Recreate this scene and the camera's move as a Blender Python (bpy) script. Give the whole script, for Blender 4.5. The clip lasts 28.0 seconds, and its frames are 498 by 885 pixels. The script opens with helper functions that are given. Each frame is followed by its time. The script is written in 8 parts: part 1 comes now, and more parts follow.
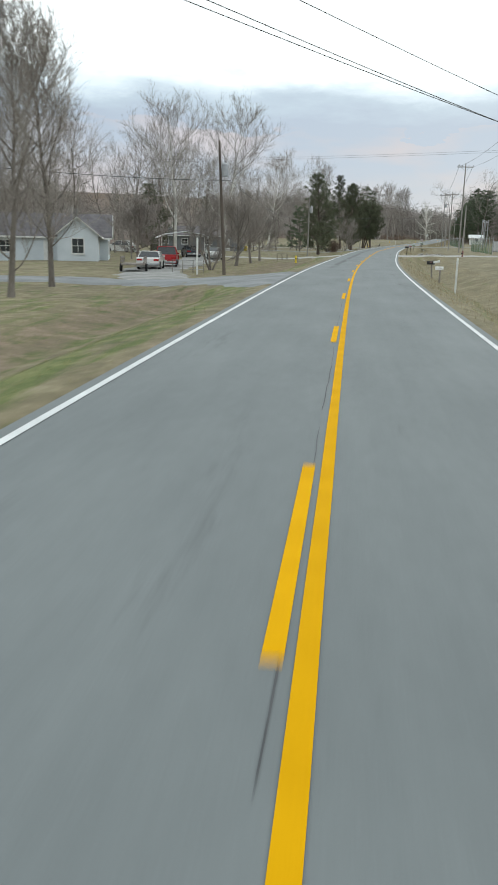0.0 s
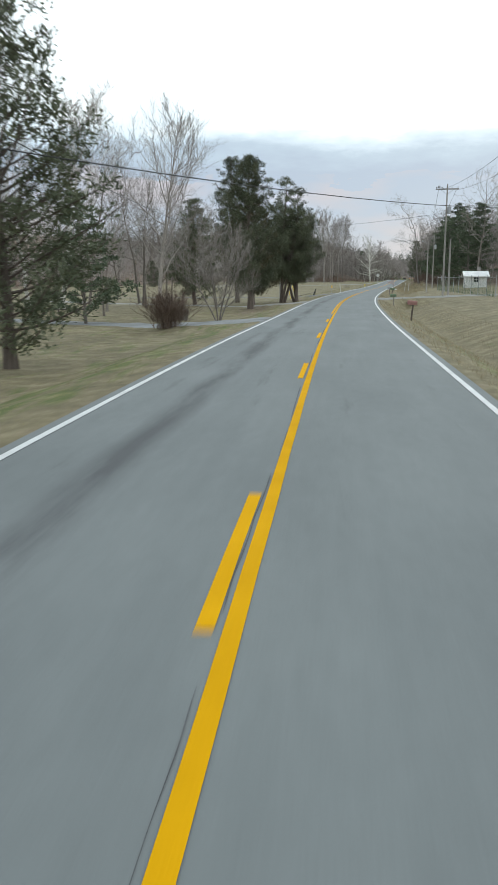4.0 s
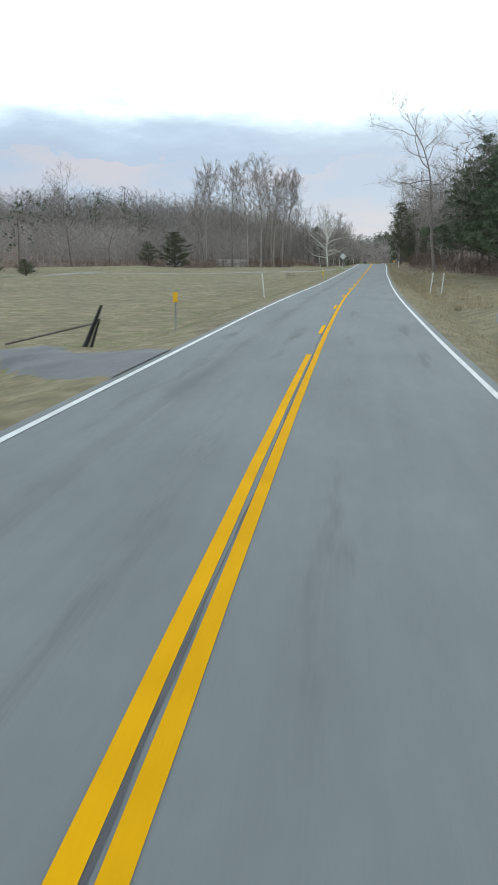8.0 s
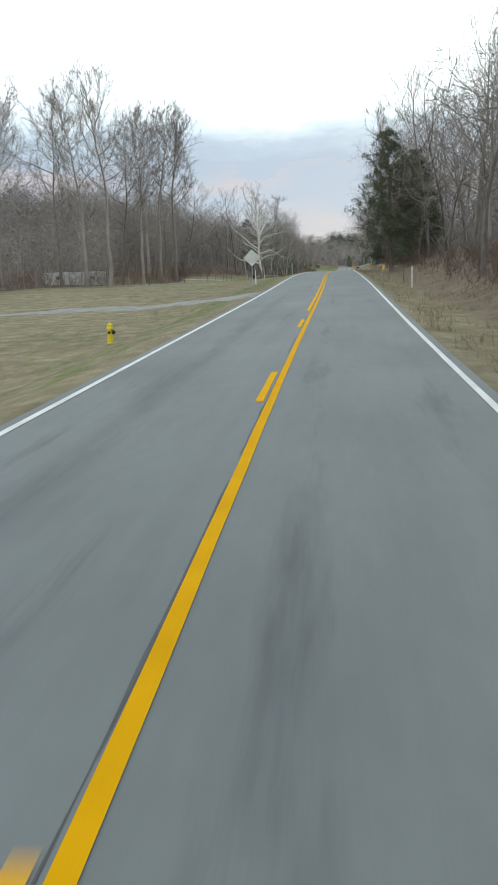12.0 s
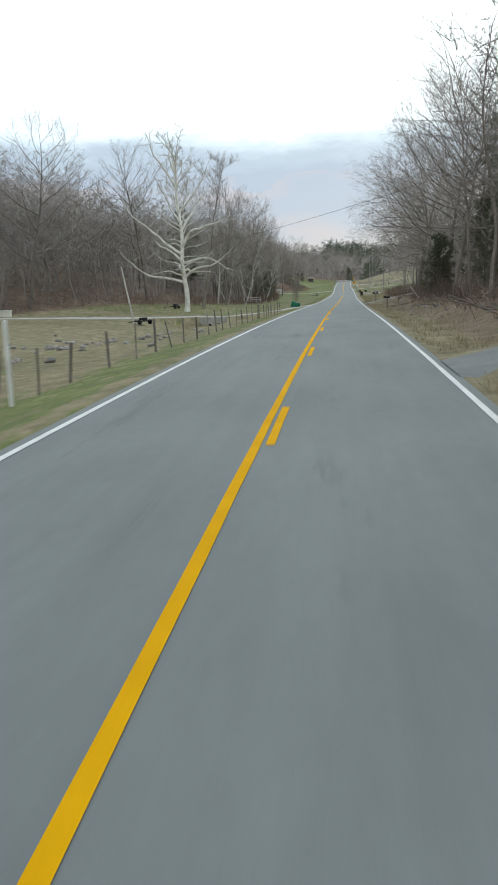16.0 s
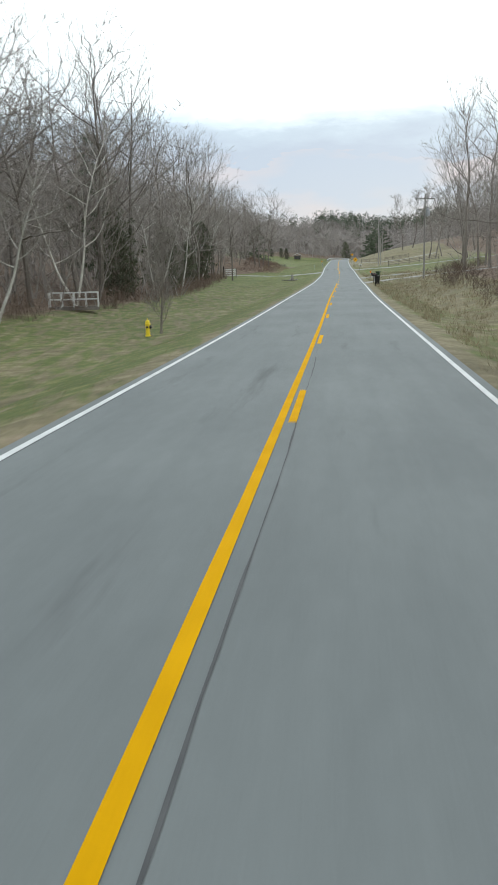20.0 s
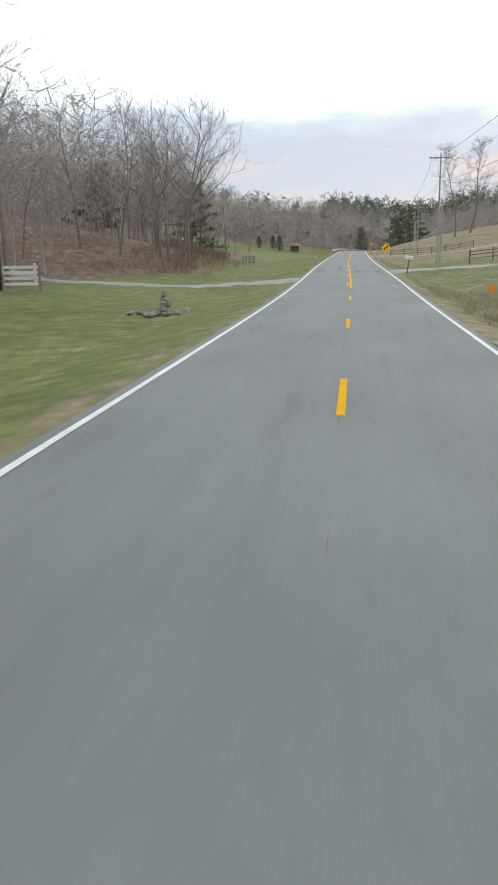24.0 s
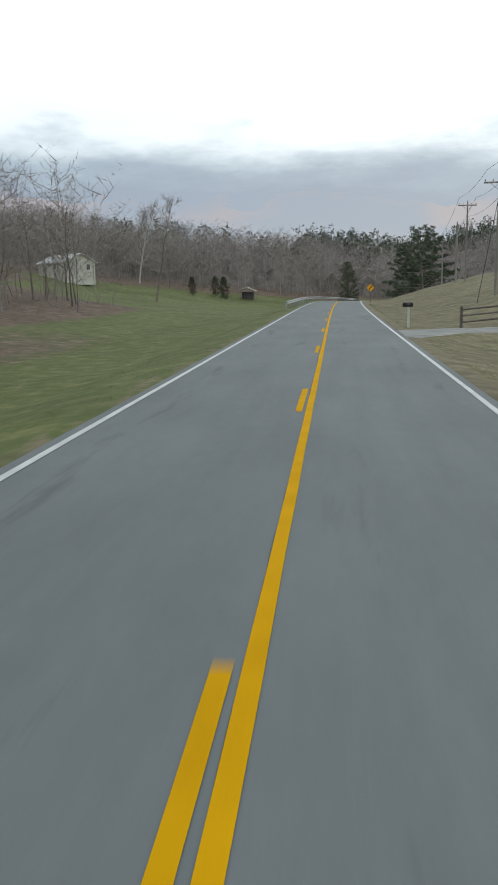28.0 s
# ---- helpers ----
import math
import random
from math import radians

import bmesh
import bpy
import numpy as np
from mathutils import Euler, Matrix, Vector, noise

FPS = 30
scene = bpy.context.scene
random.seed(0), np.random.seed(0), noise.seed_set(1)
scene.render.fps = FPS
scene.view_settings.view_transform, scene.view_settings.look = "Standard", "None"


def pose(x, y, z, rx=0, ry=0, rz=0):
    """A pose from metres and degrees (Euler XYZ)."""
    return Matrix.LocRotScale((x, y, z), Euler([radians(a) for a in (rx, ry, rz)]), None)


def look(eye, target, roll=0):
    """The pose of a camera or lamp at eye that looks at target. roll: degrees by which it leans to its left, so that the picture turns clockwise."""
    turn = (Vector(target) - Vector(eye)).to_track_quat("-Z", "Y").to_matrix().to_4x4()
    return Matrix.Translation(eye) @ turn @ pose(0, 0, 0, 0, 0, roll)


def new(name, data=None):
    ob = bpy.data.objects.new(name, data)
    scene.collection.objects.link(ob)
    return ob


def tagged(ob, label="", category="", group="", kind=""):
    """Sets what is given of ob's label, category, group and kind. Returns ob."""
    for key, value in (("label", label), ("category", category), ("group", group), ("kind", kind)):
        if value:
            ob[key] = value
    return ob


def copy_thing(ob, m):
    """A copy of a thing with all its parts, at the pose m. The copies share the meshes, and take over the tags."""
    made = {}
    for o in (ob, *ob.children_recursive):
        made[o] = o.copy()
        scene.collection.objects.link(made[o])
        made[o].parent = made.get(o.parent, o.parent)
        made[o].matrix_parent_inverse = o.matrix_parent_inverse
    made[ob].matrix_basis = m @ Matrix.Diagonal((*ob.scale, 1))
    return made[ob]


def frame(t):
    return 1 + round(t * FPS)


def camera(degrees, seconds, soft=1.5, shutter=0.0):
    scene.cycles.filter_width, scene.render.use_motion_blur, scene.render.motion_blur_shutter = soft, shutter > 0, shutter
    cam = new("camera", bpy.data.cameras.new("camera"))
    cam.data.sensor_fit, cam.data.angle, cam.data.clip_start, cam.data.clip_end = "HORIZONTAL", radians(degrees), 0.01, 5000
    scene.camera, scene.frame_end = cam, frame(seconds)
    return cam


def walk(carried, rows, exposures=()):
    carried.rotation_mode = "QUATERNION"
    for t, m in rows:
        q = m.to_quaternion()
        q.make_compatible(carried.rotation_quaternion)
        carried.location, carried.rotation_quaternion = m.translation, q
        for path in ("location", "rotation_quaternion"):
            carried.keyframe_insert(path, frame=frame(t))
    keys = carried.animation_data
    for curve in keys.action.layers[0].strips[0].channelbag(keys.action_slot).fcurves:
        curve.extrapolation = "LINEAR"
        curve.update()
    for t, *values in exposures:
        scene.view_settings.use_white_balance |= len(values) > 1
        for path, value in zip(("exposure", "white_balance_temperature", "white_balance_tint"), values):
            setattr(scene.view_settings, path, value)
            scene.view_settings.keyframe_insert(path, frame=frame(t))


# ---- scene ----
cam = camera(34.1, 28.0, soft=1.5, shutter=0.24)
# seconds, place, pitch from straight down, lean to the right, heading
ROWS = [
    (0, 0.193, -2.626, 1.981, 76.16, -1.435, 6.642),
    (0.5, 0.22, 11.09, 2.078, 76.8, -0.424, 6.558),
    (1, 0.309, 24.804, 2.171, 77.367, 0.327, 6.34),
    (1.5, 0.51, 38.525, 2.261, 77.72, 0.475, 5.833),
    (2, 0.807, 52.218, 2.345, 77.987, 0, 5.107),
    (2.5, 1.191, 65.848, 2.428, 78.259, -1.249, 4.238),
    (3, 1.825, 79.479, 2.542, 78.595, -1.531, 3.413),
    (3.5, 2.679, 93.111, 2.697, 78.966, -0.949, 2.815),
    (4, 3.619, 106.742, 2.885, 79.194, -0.108, 2.575),
    (4.5, 4.553, 120.371, 3.043, 79.103, 0.385, 2.37),
    (5, 5.496, 133.994, 3.15, 78.662, 0.429, 2.153),
    (5.5, 6.533, 147.558, 3.214, 78.643, 1.071, 1.717),
    (6, 7.641, 161.076, 3.313, 78.66, 1.686, 1.497),
    (6.5, 8.812, 174.538, 3.443, 78.196, 1.602, 1.402),
    (7, 10.116, 187.965, 3.591, 77.772, 1.172, 0.898),
    (7.5, 11.535, 201.39, 3.738, 77.867, 0.311, 0.108),
    (8, 13.104, 214.821, 3.883, 78.09, -0.342, -0.634),
    (8.5, 14.866, 228.278, 4.034, 78.161, 0.152, -1.05),
    (9, 16.748, 241.743, 4.218, 78.232, 0.802, -1.366),
    (9.5, 18.694, 255.207, 4.399, 78.41, 0.701, -1.982),
    (10, 20.767, 268.643, 4.563, 78.549, 0.542, -2.676),
    (10.5, 22.963, 281.974, 4.735, 78.476, 0.826, -3.026),
    (11, 25.246, 295.372, 4.959, 78.38, 1.215, -3.154),
    (11.5, 27.65, 309.071, 5.233, 78.445, 1.48, -3.262),
    (12, 30.05, 322.79, 5.506, 78.519, 1.791, -3.312),
    (12.5, 32.358, 336.295, 5.807, 78.498, 2.251, -3.181),
    (13, 34.706, 349.783, 6.144, 78.444, 2.343, -3.176),
    (13.5, 37.047, 363.267, 6.505, 78.387, 2.085, -2.971),
    (14, 39.331, 376.742, 6.892, 78.511, 1.586, -2.75),
    (14.5, 41.557, 390.19, 7.265, 78.997, 0.953, -2.885),
    (15, 43.807, 403.594, 7.569, 79.878, 0.203, -3.647),
    (15.5, 46.199, 416.971, 7.779, 79.796, 0.855, -3.729),
    (16, 48.623, 430.313, 7.935, 79.293, 1.875, -3.485),
    (16.5, 50.959, 443.577, 8.067, 78.905, 2.244, -3.328),
    (17, 53.293, 456.863, 8.121, 78.468, 2.265, -3.262),
    (17.5, 55.679, 470.312, 8.104, 77.951, 1.711, -3.329),
    (18, 58.081, 483.758, 8.036, 77.5, 1.149, -3.386),
    (18.5, 60.545, 496.994, 7.948, 77.253, 1.25, -3.631),
    (19, 63.076, 510.231, 7.848, 77.208, 1.476, -3.834),
    (19.5, 65.62, 523.665, 7.741, 77.54, 1.44, -3.88),
    (20, 68.148, 537.171, 7.638, 77.857, 1.363, -3.911),
    (20.5, 70.617, 550.655, 7.548, 77.689, 1.531, -3.609),
    (21, 73.055, 564.213, 7.478, 77.449, 1.358, -3.316),
    (21.5, 75.501, 577.91, 7.438, 77.426, 0.292, -3.511),
    (22, 77.961, 591.619, 7.421, 77.4, -0.017, -3.68),
    (22.5, 80.5, 605.33, 7.429, 77.375, 0.342, -3.727),
    (23, 83.094, 619.054, 7.464, 77.365, 0.837, -3.485),
    (23.5, 85.696, 632.802, 7.494, 77.388, 0.938, -3.259),
    (24, 88.279, 646.579, 7.551, 77.445, 0.555, -3.235),
    (24.5, 90.914, 660.435, 7.674, 76.589, -0.173, -3.596),
    (25, 93.492, 673.847, 7.832, 76.24, -0.49, -4.119),
    (25.5, 95.823, 685.947, 8.038, 78.374, 0.796, -4.503),
    (26, 98.092, 697.96, 8.313, 80.842, 2.128, -4.651),
    (26.5, 100.491, 711.048, 8.626, 82.7, 2.005, -4.98),
    (27, 102.887, 724.501, 8.933, 82.311, 1.447, -4.845),
    (27.5, 105.229, 737.98, 9.215, 81.598, 1.03, -4.755),
    (28, 107.616, 751.51, 9.508, 80.473, 0.591, -4.426),
]
EXPOSURES = [(0.0, -0.16, 6200, 3.5), (1.0, 0.0, 6200, 3.5), (2.0, -0.2, 6150, 3.4), (5.0, -0.17, 6020, 3.2), (6.0, -0.03, 5980, 3.2), (7.0, 0.08, 5900, 3.1), (8.0, -0.16, 5850, 3.0), (10.0, -0.16, 6100, 3.5), (15.0, -0.17, 6050, 3.2), (17.0, -0.13, 6080, 3.4), (18.0, -0.02, 6120, 3.6), (19.0, -0.12, 6150, 3.8),
             (20.0, -0.04, 6150, 4.0), (24.0, 0.0, 6400, 8.0), (25.0, -0.1, 6400, 8.5), (26.0, -0.3, 6150, 3.0), (27.0, -0.66, 6150, 3.0), (28.0, -0.66, 6100, 4.5)]
walk(cam, [(t, pose(x, y, z, rx, 0, rz) @ pose(0, 0, 0, 0, 0, -lean)) for t, x, y, z, rx, lean, rz in ROWS], EXPOSURES)

# ---- light ----
world = bpy.data.worlds.new("overcast_sky")
scene.world = world
world.use_nodes = True
wn, wl = world.node_tree.nodes, world.node_tree.links
wn.clear()


def wnode(kind, **values):
    n = wn.new(kind)
    for k, v in values.items():
        n.inputs[k].default_value = v
    return n


w_out, w_bg = wn.new("ShaderNodeOutputWorld"), wn.new("ShaderNodeBackground")
w_sky = wn.new("ShaderNodeTexSky")
w_sky.sky_type, w_sky.sun_disc = "NISHITA", False
w_sky.sun_elevation, w_sky.sun_rotation = radians(28), radians(20)
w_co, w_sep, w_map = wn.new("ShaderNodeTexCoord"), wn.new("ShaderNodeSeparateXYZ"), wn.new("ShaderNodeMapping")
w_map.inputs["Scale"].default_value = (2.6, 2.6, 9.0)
w_noise = wnode("ShaderNodeTexNoise", Scale=2.0, Detail=7.0, Roughness=0.58)
w_noise2 = wnode("ShaderNodeTexNoise", Scale=2.2, Detail=5.0, Roughness=0.5)
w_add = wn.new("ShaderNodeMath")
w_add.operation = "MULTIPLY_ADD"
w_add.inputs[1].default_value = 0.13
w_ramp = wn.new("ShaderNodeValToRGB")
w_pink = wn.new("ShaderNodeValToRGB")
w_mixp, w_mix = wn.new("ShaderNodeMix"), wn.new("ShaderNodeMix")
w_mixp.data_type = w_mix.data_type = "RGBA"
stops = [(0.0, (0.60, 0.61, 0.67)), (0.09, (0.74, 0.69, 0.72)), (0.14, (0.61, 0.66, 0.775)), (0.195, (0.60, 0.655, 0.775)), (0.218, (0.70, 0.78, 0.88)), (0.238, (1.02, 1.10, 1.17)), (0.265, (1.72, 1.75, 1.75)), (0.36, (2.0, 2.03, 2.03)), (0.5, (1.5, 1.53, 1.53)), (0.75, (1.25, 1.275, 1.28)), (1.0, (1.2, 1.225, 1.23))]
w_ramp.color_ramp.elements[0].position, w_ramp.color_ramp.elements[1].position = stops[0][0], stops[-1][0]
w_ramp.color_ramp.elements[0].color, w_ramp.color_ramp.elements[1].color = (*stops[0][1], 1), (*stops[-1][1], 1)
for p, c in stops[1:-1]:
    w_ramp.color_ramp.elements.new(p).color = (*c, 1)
pk = w_pink.color_ramp.elements
pk[0].position, pk[1].position, pk[0].color, pk[1].color = 0.46, 0.66, (0, 0, 0, 1), (0.75, 0.75, 0.75, 1)
w_mixp.inputs["B"].default_value = (0.82, 0.69, 0.69, 1)
w_pz = wn.new("ShaderNodeMath")
w_pz.operation = "LESS_THAN"
w_pz.inputs[1].default_value = 0.19
w_pm = wn.new("ShaderNodeMath")
w_pm.operation = "MULTIPLY"
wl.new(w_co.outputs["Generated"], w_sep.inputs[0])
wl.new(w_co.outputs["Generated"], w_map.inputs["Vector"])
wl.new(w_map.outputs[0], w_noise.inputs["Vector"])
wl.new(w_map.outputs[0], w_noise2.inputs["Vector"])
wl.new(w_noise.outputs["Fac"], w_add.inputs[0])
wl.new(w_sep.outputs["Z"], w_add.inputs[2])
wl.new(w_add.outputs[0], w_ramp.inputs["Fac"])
wl.new(w_noise2.outputs["Fac"], w_pink.inputs["Fac"])
wl.new(w_add.outputs[0], w_pz.inputs[0])
wl.new(w_pink.outputs["Color"], w_pm.inputs[0])
wl.new(w_pz.outputs[0], w_pm.inputs[1])
wl.new(w_pm.outputs[0], w_mixp.inputs["Factor"])
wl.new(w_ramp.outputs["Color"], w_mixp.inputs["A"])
w_mul = wn.new("ShaderNodeVectorMath")
w_mul.operation = "SCALE"
w_mul.inputs["Scale"].default_value = 0.1
wl.new(w_sky.outputs[0], w_mul.inputs[0])
w_mix.inputs["Factor"].default_value = 0.9
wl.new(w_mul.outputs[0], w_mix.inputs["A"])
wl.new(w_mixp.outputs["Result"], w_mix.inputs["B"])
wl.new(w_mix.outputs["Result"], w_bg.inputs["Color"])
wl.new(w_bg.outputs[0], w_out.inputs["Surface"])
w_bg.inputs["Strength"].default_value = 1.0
sun = new("sun", bpy.data.lights.new("sun", "SUN"))
sun.data.energy, sun.data.angle, sun.data.color = 0.6, radians(25), (1, 0.96, 0.9)
sun.matrix_world = look((60, 150, 100), (0, 0, 0))


# ---- materials ----
def nodes(name, rough=0.9):
    m = bpy.data.materials.new(name)
    m.use_nodes = True
    n, l = m.node_tree.nodes, m.node_tree.links
    b = n["Principled BSDF"]
    b.inputs["Roughness"].default_value = rough
    b.inputs["Specular IOR Level"].default_value = 0.3
    return m, n, l, b


def ramp(n, stops):
    r = n.new("ShaderNodeValToRGB")
    e = r.color_ramp.elements
    e[0].position, e[0].color = stops[0][0], (*stops[0][1], 1)
    e[1].position, e[1].color = stops[-1][0], (*stops[-1][1], 1)
    for p, c in stops[1:-1]:
        e.new(p).color = (*c, 1)
    return r


def noisy(name, c1, c2, scale=3.0, rough=0.9, fine=40.0, bump=0.3, metal=0.0, stretch=(1, 1, 1), spec=0.3, vary=0.25):
    """A plain surface that varies at two scales and from object to object."""
    m, n, l, b = nodes(name, rough)
    co, mp = n.new("ShaderNodeTexCoord"), n.new("ShaderNodeMapping")
    mp.inputs["Scale"].default_value = stretch
    l.new(co.outputs["Object"], mp.inputs["Vector"])
    a, f = n.new("ShaderNodeTexNoise"), n.new("ShaderNodeTexNoise")
    a.inputs["Scale"].default_value, f.inputs["Scale"].default_value = scale, fine
    a.inputs["Detail"].default_value = 4
    l.new(mp.outputs[0], a.inputs["Vector"])
    l.new(mp.outputs[0], f.inputs["Vector"])
    mix = n.new("ShaderNodeMath")
    mix.operation = "MULTIPLY_ADD"
    mix.inputs[1].default_value = 0.4
    l.new(f.outputs["Fac"], mix.inputs[0])
    sub = n.new("ShaderNodeMath")
    sub.operation = "MULTIPLY"
    sub.inputs[1].default_value = 0.62
    l.new(a.outputs["Fac"], sub.inputs[0])
    l.new(sub.outputs[0], mix.inputs[2])
    r = ramp(n, [(0.34, c1), (0.66, c2)])
    l.new(mix.outputs[0], r.inputs["Fac"])
    info, hsv, mr = n.new("ShaderNodeObjectInfo"), n.new("ShaderNodeHueSaturation"), n.new("ShaderNodeMapRange")
    mr.inputs["To Min"].default_value, mr.inputs["To Max"].default_value = 1 - vary, 1 + vary
    l.new(info.outputs["Random"], mr.inputs["Value"])
    l.new(mr.outputs[0], hsv.inputs["Value"])
    l.new(r.outputs["Color"], hsv.inputs["Color"])
    l.new(hsv.outputs["Color"], b.inputs["Base Color"])
    if bump:
        bp = n.new("ShaderNodeBump")
        bp.inputs["Strength"].default_value = bump
        bp.inputs["Distance"].default_value = 0.02
        l.new(f.outputs["Fac"], bp.inputs["Height"])
        l.new(bp.outputs[0], b.inputs["Normal"])
    b.inputs["Metallic"].default_value = metal
    b.inputs["Specular IOR Level"].default_value = spec
    return m


def ground_material():
    """Dormant lawn, greener lawn and leaf litter by the sheet's own zones."""
    m, n, l, b = nodes("lawn_and_litter", 0.95)
    co = n.new("ShaderNodeTexCoord")

    def tex(scale, detail=5, rough=0.55):
        t = n.new("ShaderNodeTexNoise")
        t.inputs["Scale"].default_value, t.inputs["Detail"].default_value, t.inputs["Roughness"].default_value = scale, detail, rough
        l.new(co.outputs["Object"], t.inputs["Vector"])
        return t

    big, mid, fine = tex(0.12), tex(1.1, 6, 0.62), tex(6, 7, 0.78)
    vmap = n.new("ShaderNodeMapping")
    vmap.inputs["Scale"].default_value = (2.2, 0.35, 1)
    l.new(co.outputs["Object"], vmap.inputs["Vector"])
    streak = n.new("ShaderNodeTexNoise")
    streak.inputs["Scale"].default_value, streak.inputs["Detail"].default_value = 1.0, 5
    l.new(vmap.outputs[0], streak.inputs["Vector"])
    dry = ramp(n, [(0.32, (0.085, 0.073, 0.042)), (0.5, (0.185, 0.158, 0.092)), (0.68, (0.31, 0.275, 0.175))])
    green = ramp(n, [(0.30, (0.064, 0.082, 0.025)), (0.5, (0.108, 0.132, 0.037)), (0.70, (0.255, 0.24, 0.105))])
    litter = ramp(n, [(0.35, (0.055, 0.038, 0.028)), (0.5, (0.145, 0.102, 0.074)), (0.65, (0.27, 0.205, 0.152))])
    mixn = n.new("ShaderNodeMath")
    mixn.operation = "MULTIPLY_ADD"
    mixn.inputs[1].default_value = 0.42
    h = n.new("ShaderNodeMath")
    h.operation = "MULTIPLY"
    h.inputs[1].default_value = 0.58
    l.new(mid.outputs["Fac"], h.inputs[0])
    l.new(fine.outputs["Fac"], mixn.inputs[0])
    l.new(h.outputs[0], mixn.inputs[2])
    for r in (dry, green, litter):
        l.new(mixn.outputs[0], r.inputs["Fac"])

    def zone(attr, noise_tex, amount):
        at, add, mr = n.new("ShaderNodeAttribute"), n.new("ShaderNodeMath"), n.new("ShaderNodeMapRange")
        at.attribute_name = attr
        add.operation = "MULTIPLY_ADD"
        add.inputs[1].default_value = amount
        l.new(noise_tex.outputs["Fac"], add.inputs[0])
        l.new(at.outputs["Fac"], add.inputs[2])
        mr.inputs["From Min"].default_value, mr.inputs["From Max"].default_value = 0.35 + amount * 0.5, 0.65 + amount * 0.5
        l.new(add.outputs[0], mr.inputs["Value"])
        return mr

    zg, zw = zone("green", streak, 1.6), zone("wood", mid, 0.8)
    m1, m2 = n.new("ShaderNodeMix"), n.new("ShaderNodeMix")
    m1.data_type = m2.data_type = "RGBA"
    l.new(zg.outputs[0], m1.inputs["Factor"])
    l.new(dry.outputs["Color"], m1.inputs["A"])
    l.new(green.outputs["Color"], m1.inputs["B"])
    l.new(zw.outputs[0], m2.inputs["Factor"])
    l.new(m1.outputs["Result"], m2.inputs["A"])
    l.new(litter.outputs["Color"], m2.inputs["B"])
    hsv, mr = n.new("ShaderNodeHueSaturation"), n.new("ShaderNodeMapRange")
    mr.inputs["To Min"].default_value, mr.inputs["To Max"].default_value = 0.6, 1.4
    l.new(big.outputs["Fac"], mr.inputs["Value"])
    l.new(mr.outputs[0], hsv.inputs["Value"])
    l.new(m2.outputs["Result"], hsv.inputs["Color"])
    l.new(hsv.outputs["Color"], b.inputs["Base Color"])
    bp = n.new("ShaderNodeBump")
    bp.inputs["Strength"].default_value, bp.inputs["Distance"].default_value = 0.2, 0.05
    l.new(mixn.outputs[0], bp.inputs["Height"])
    l.new(bp.outputs[0], b.inputs["Normal"])
    return m


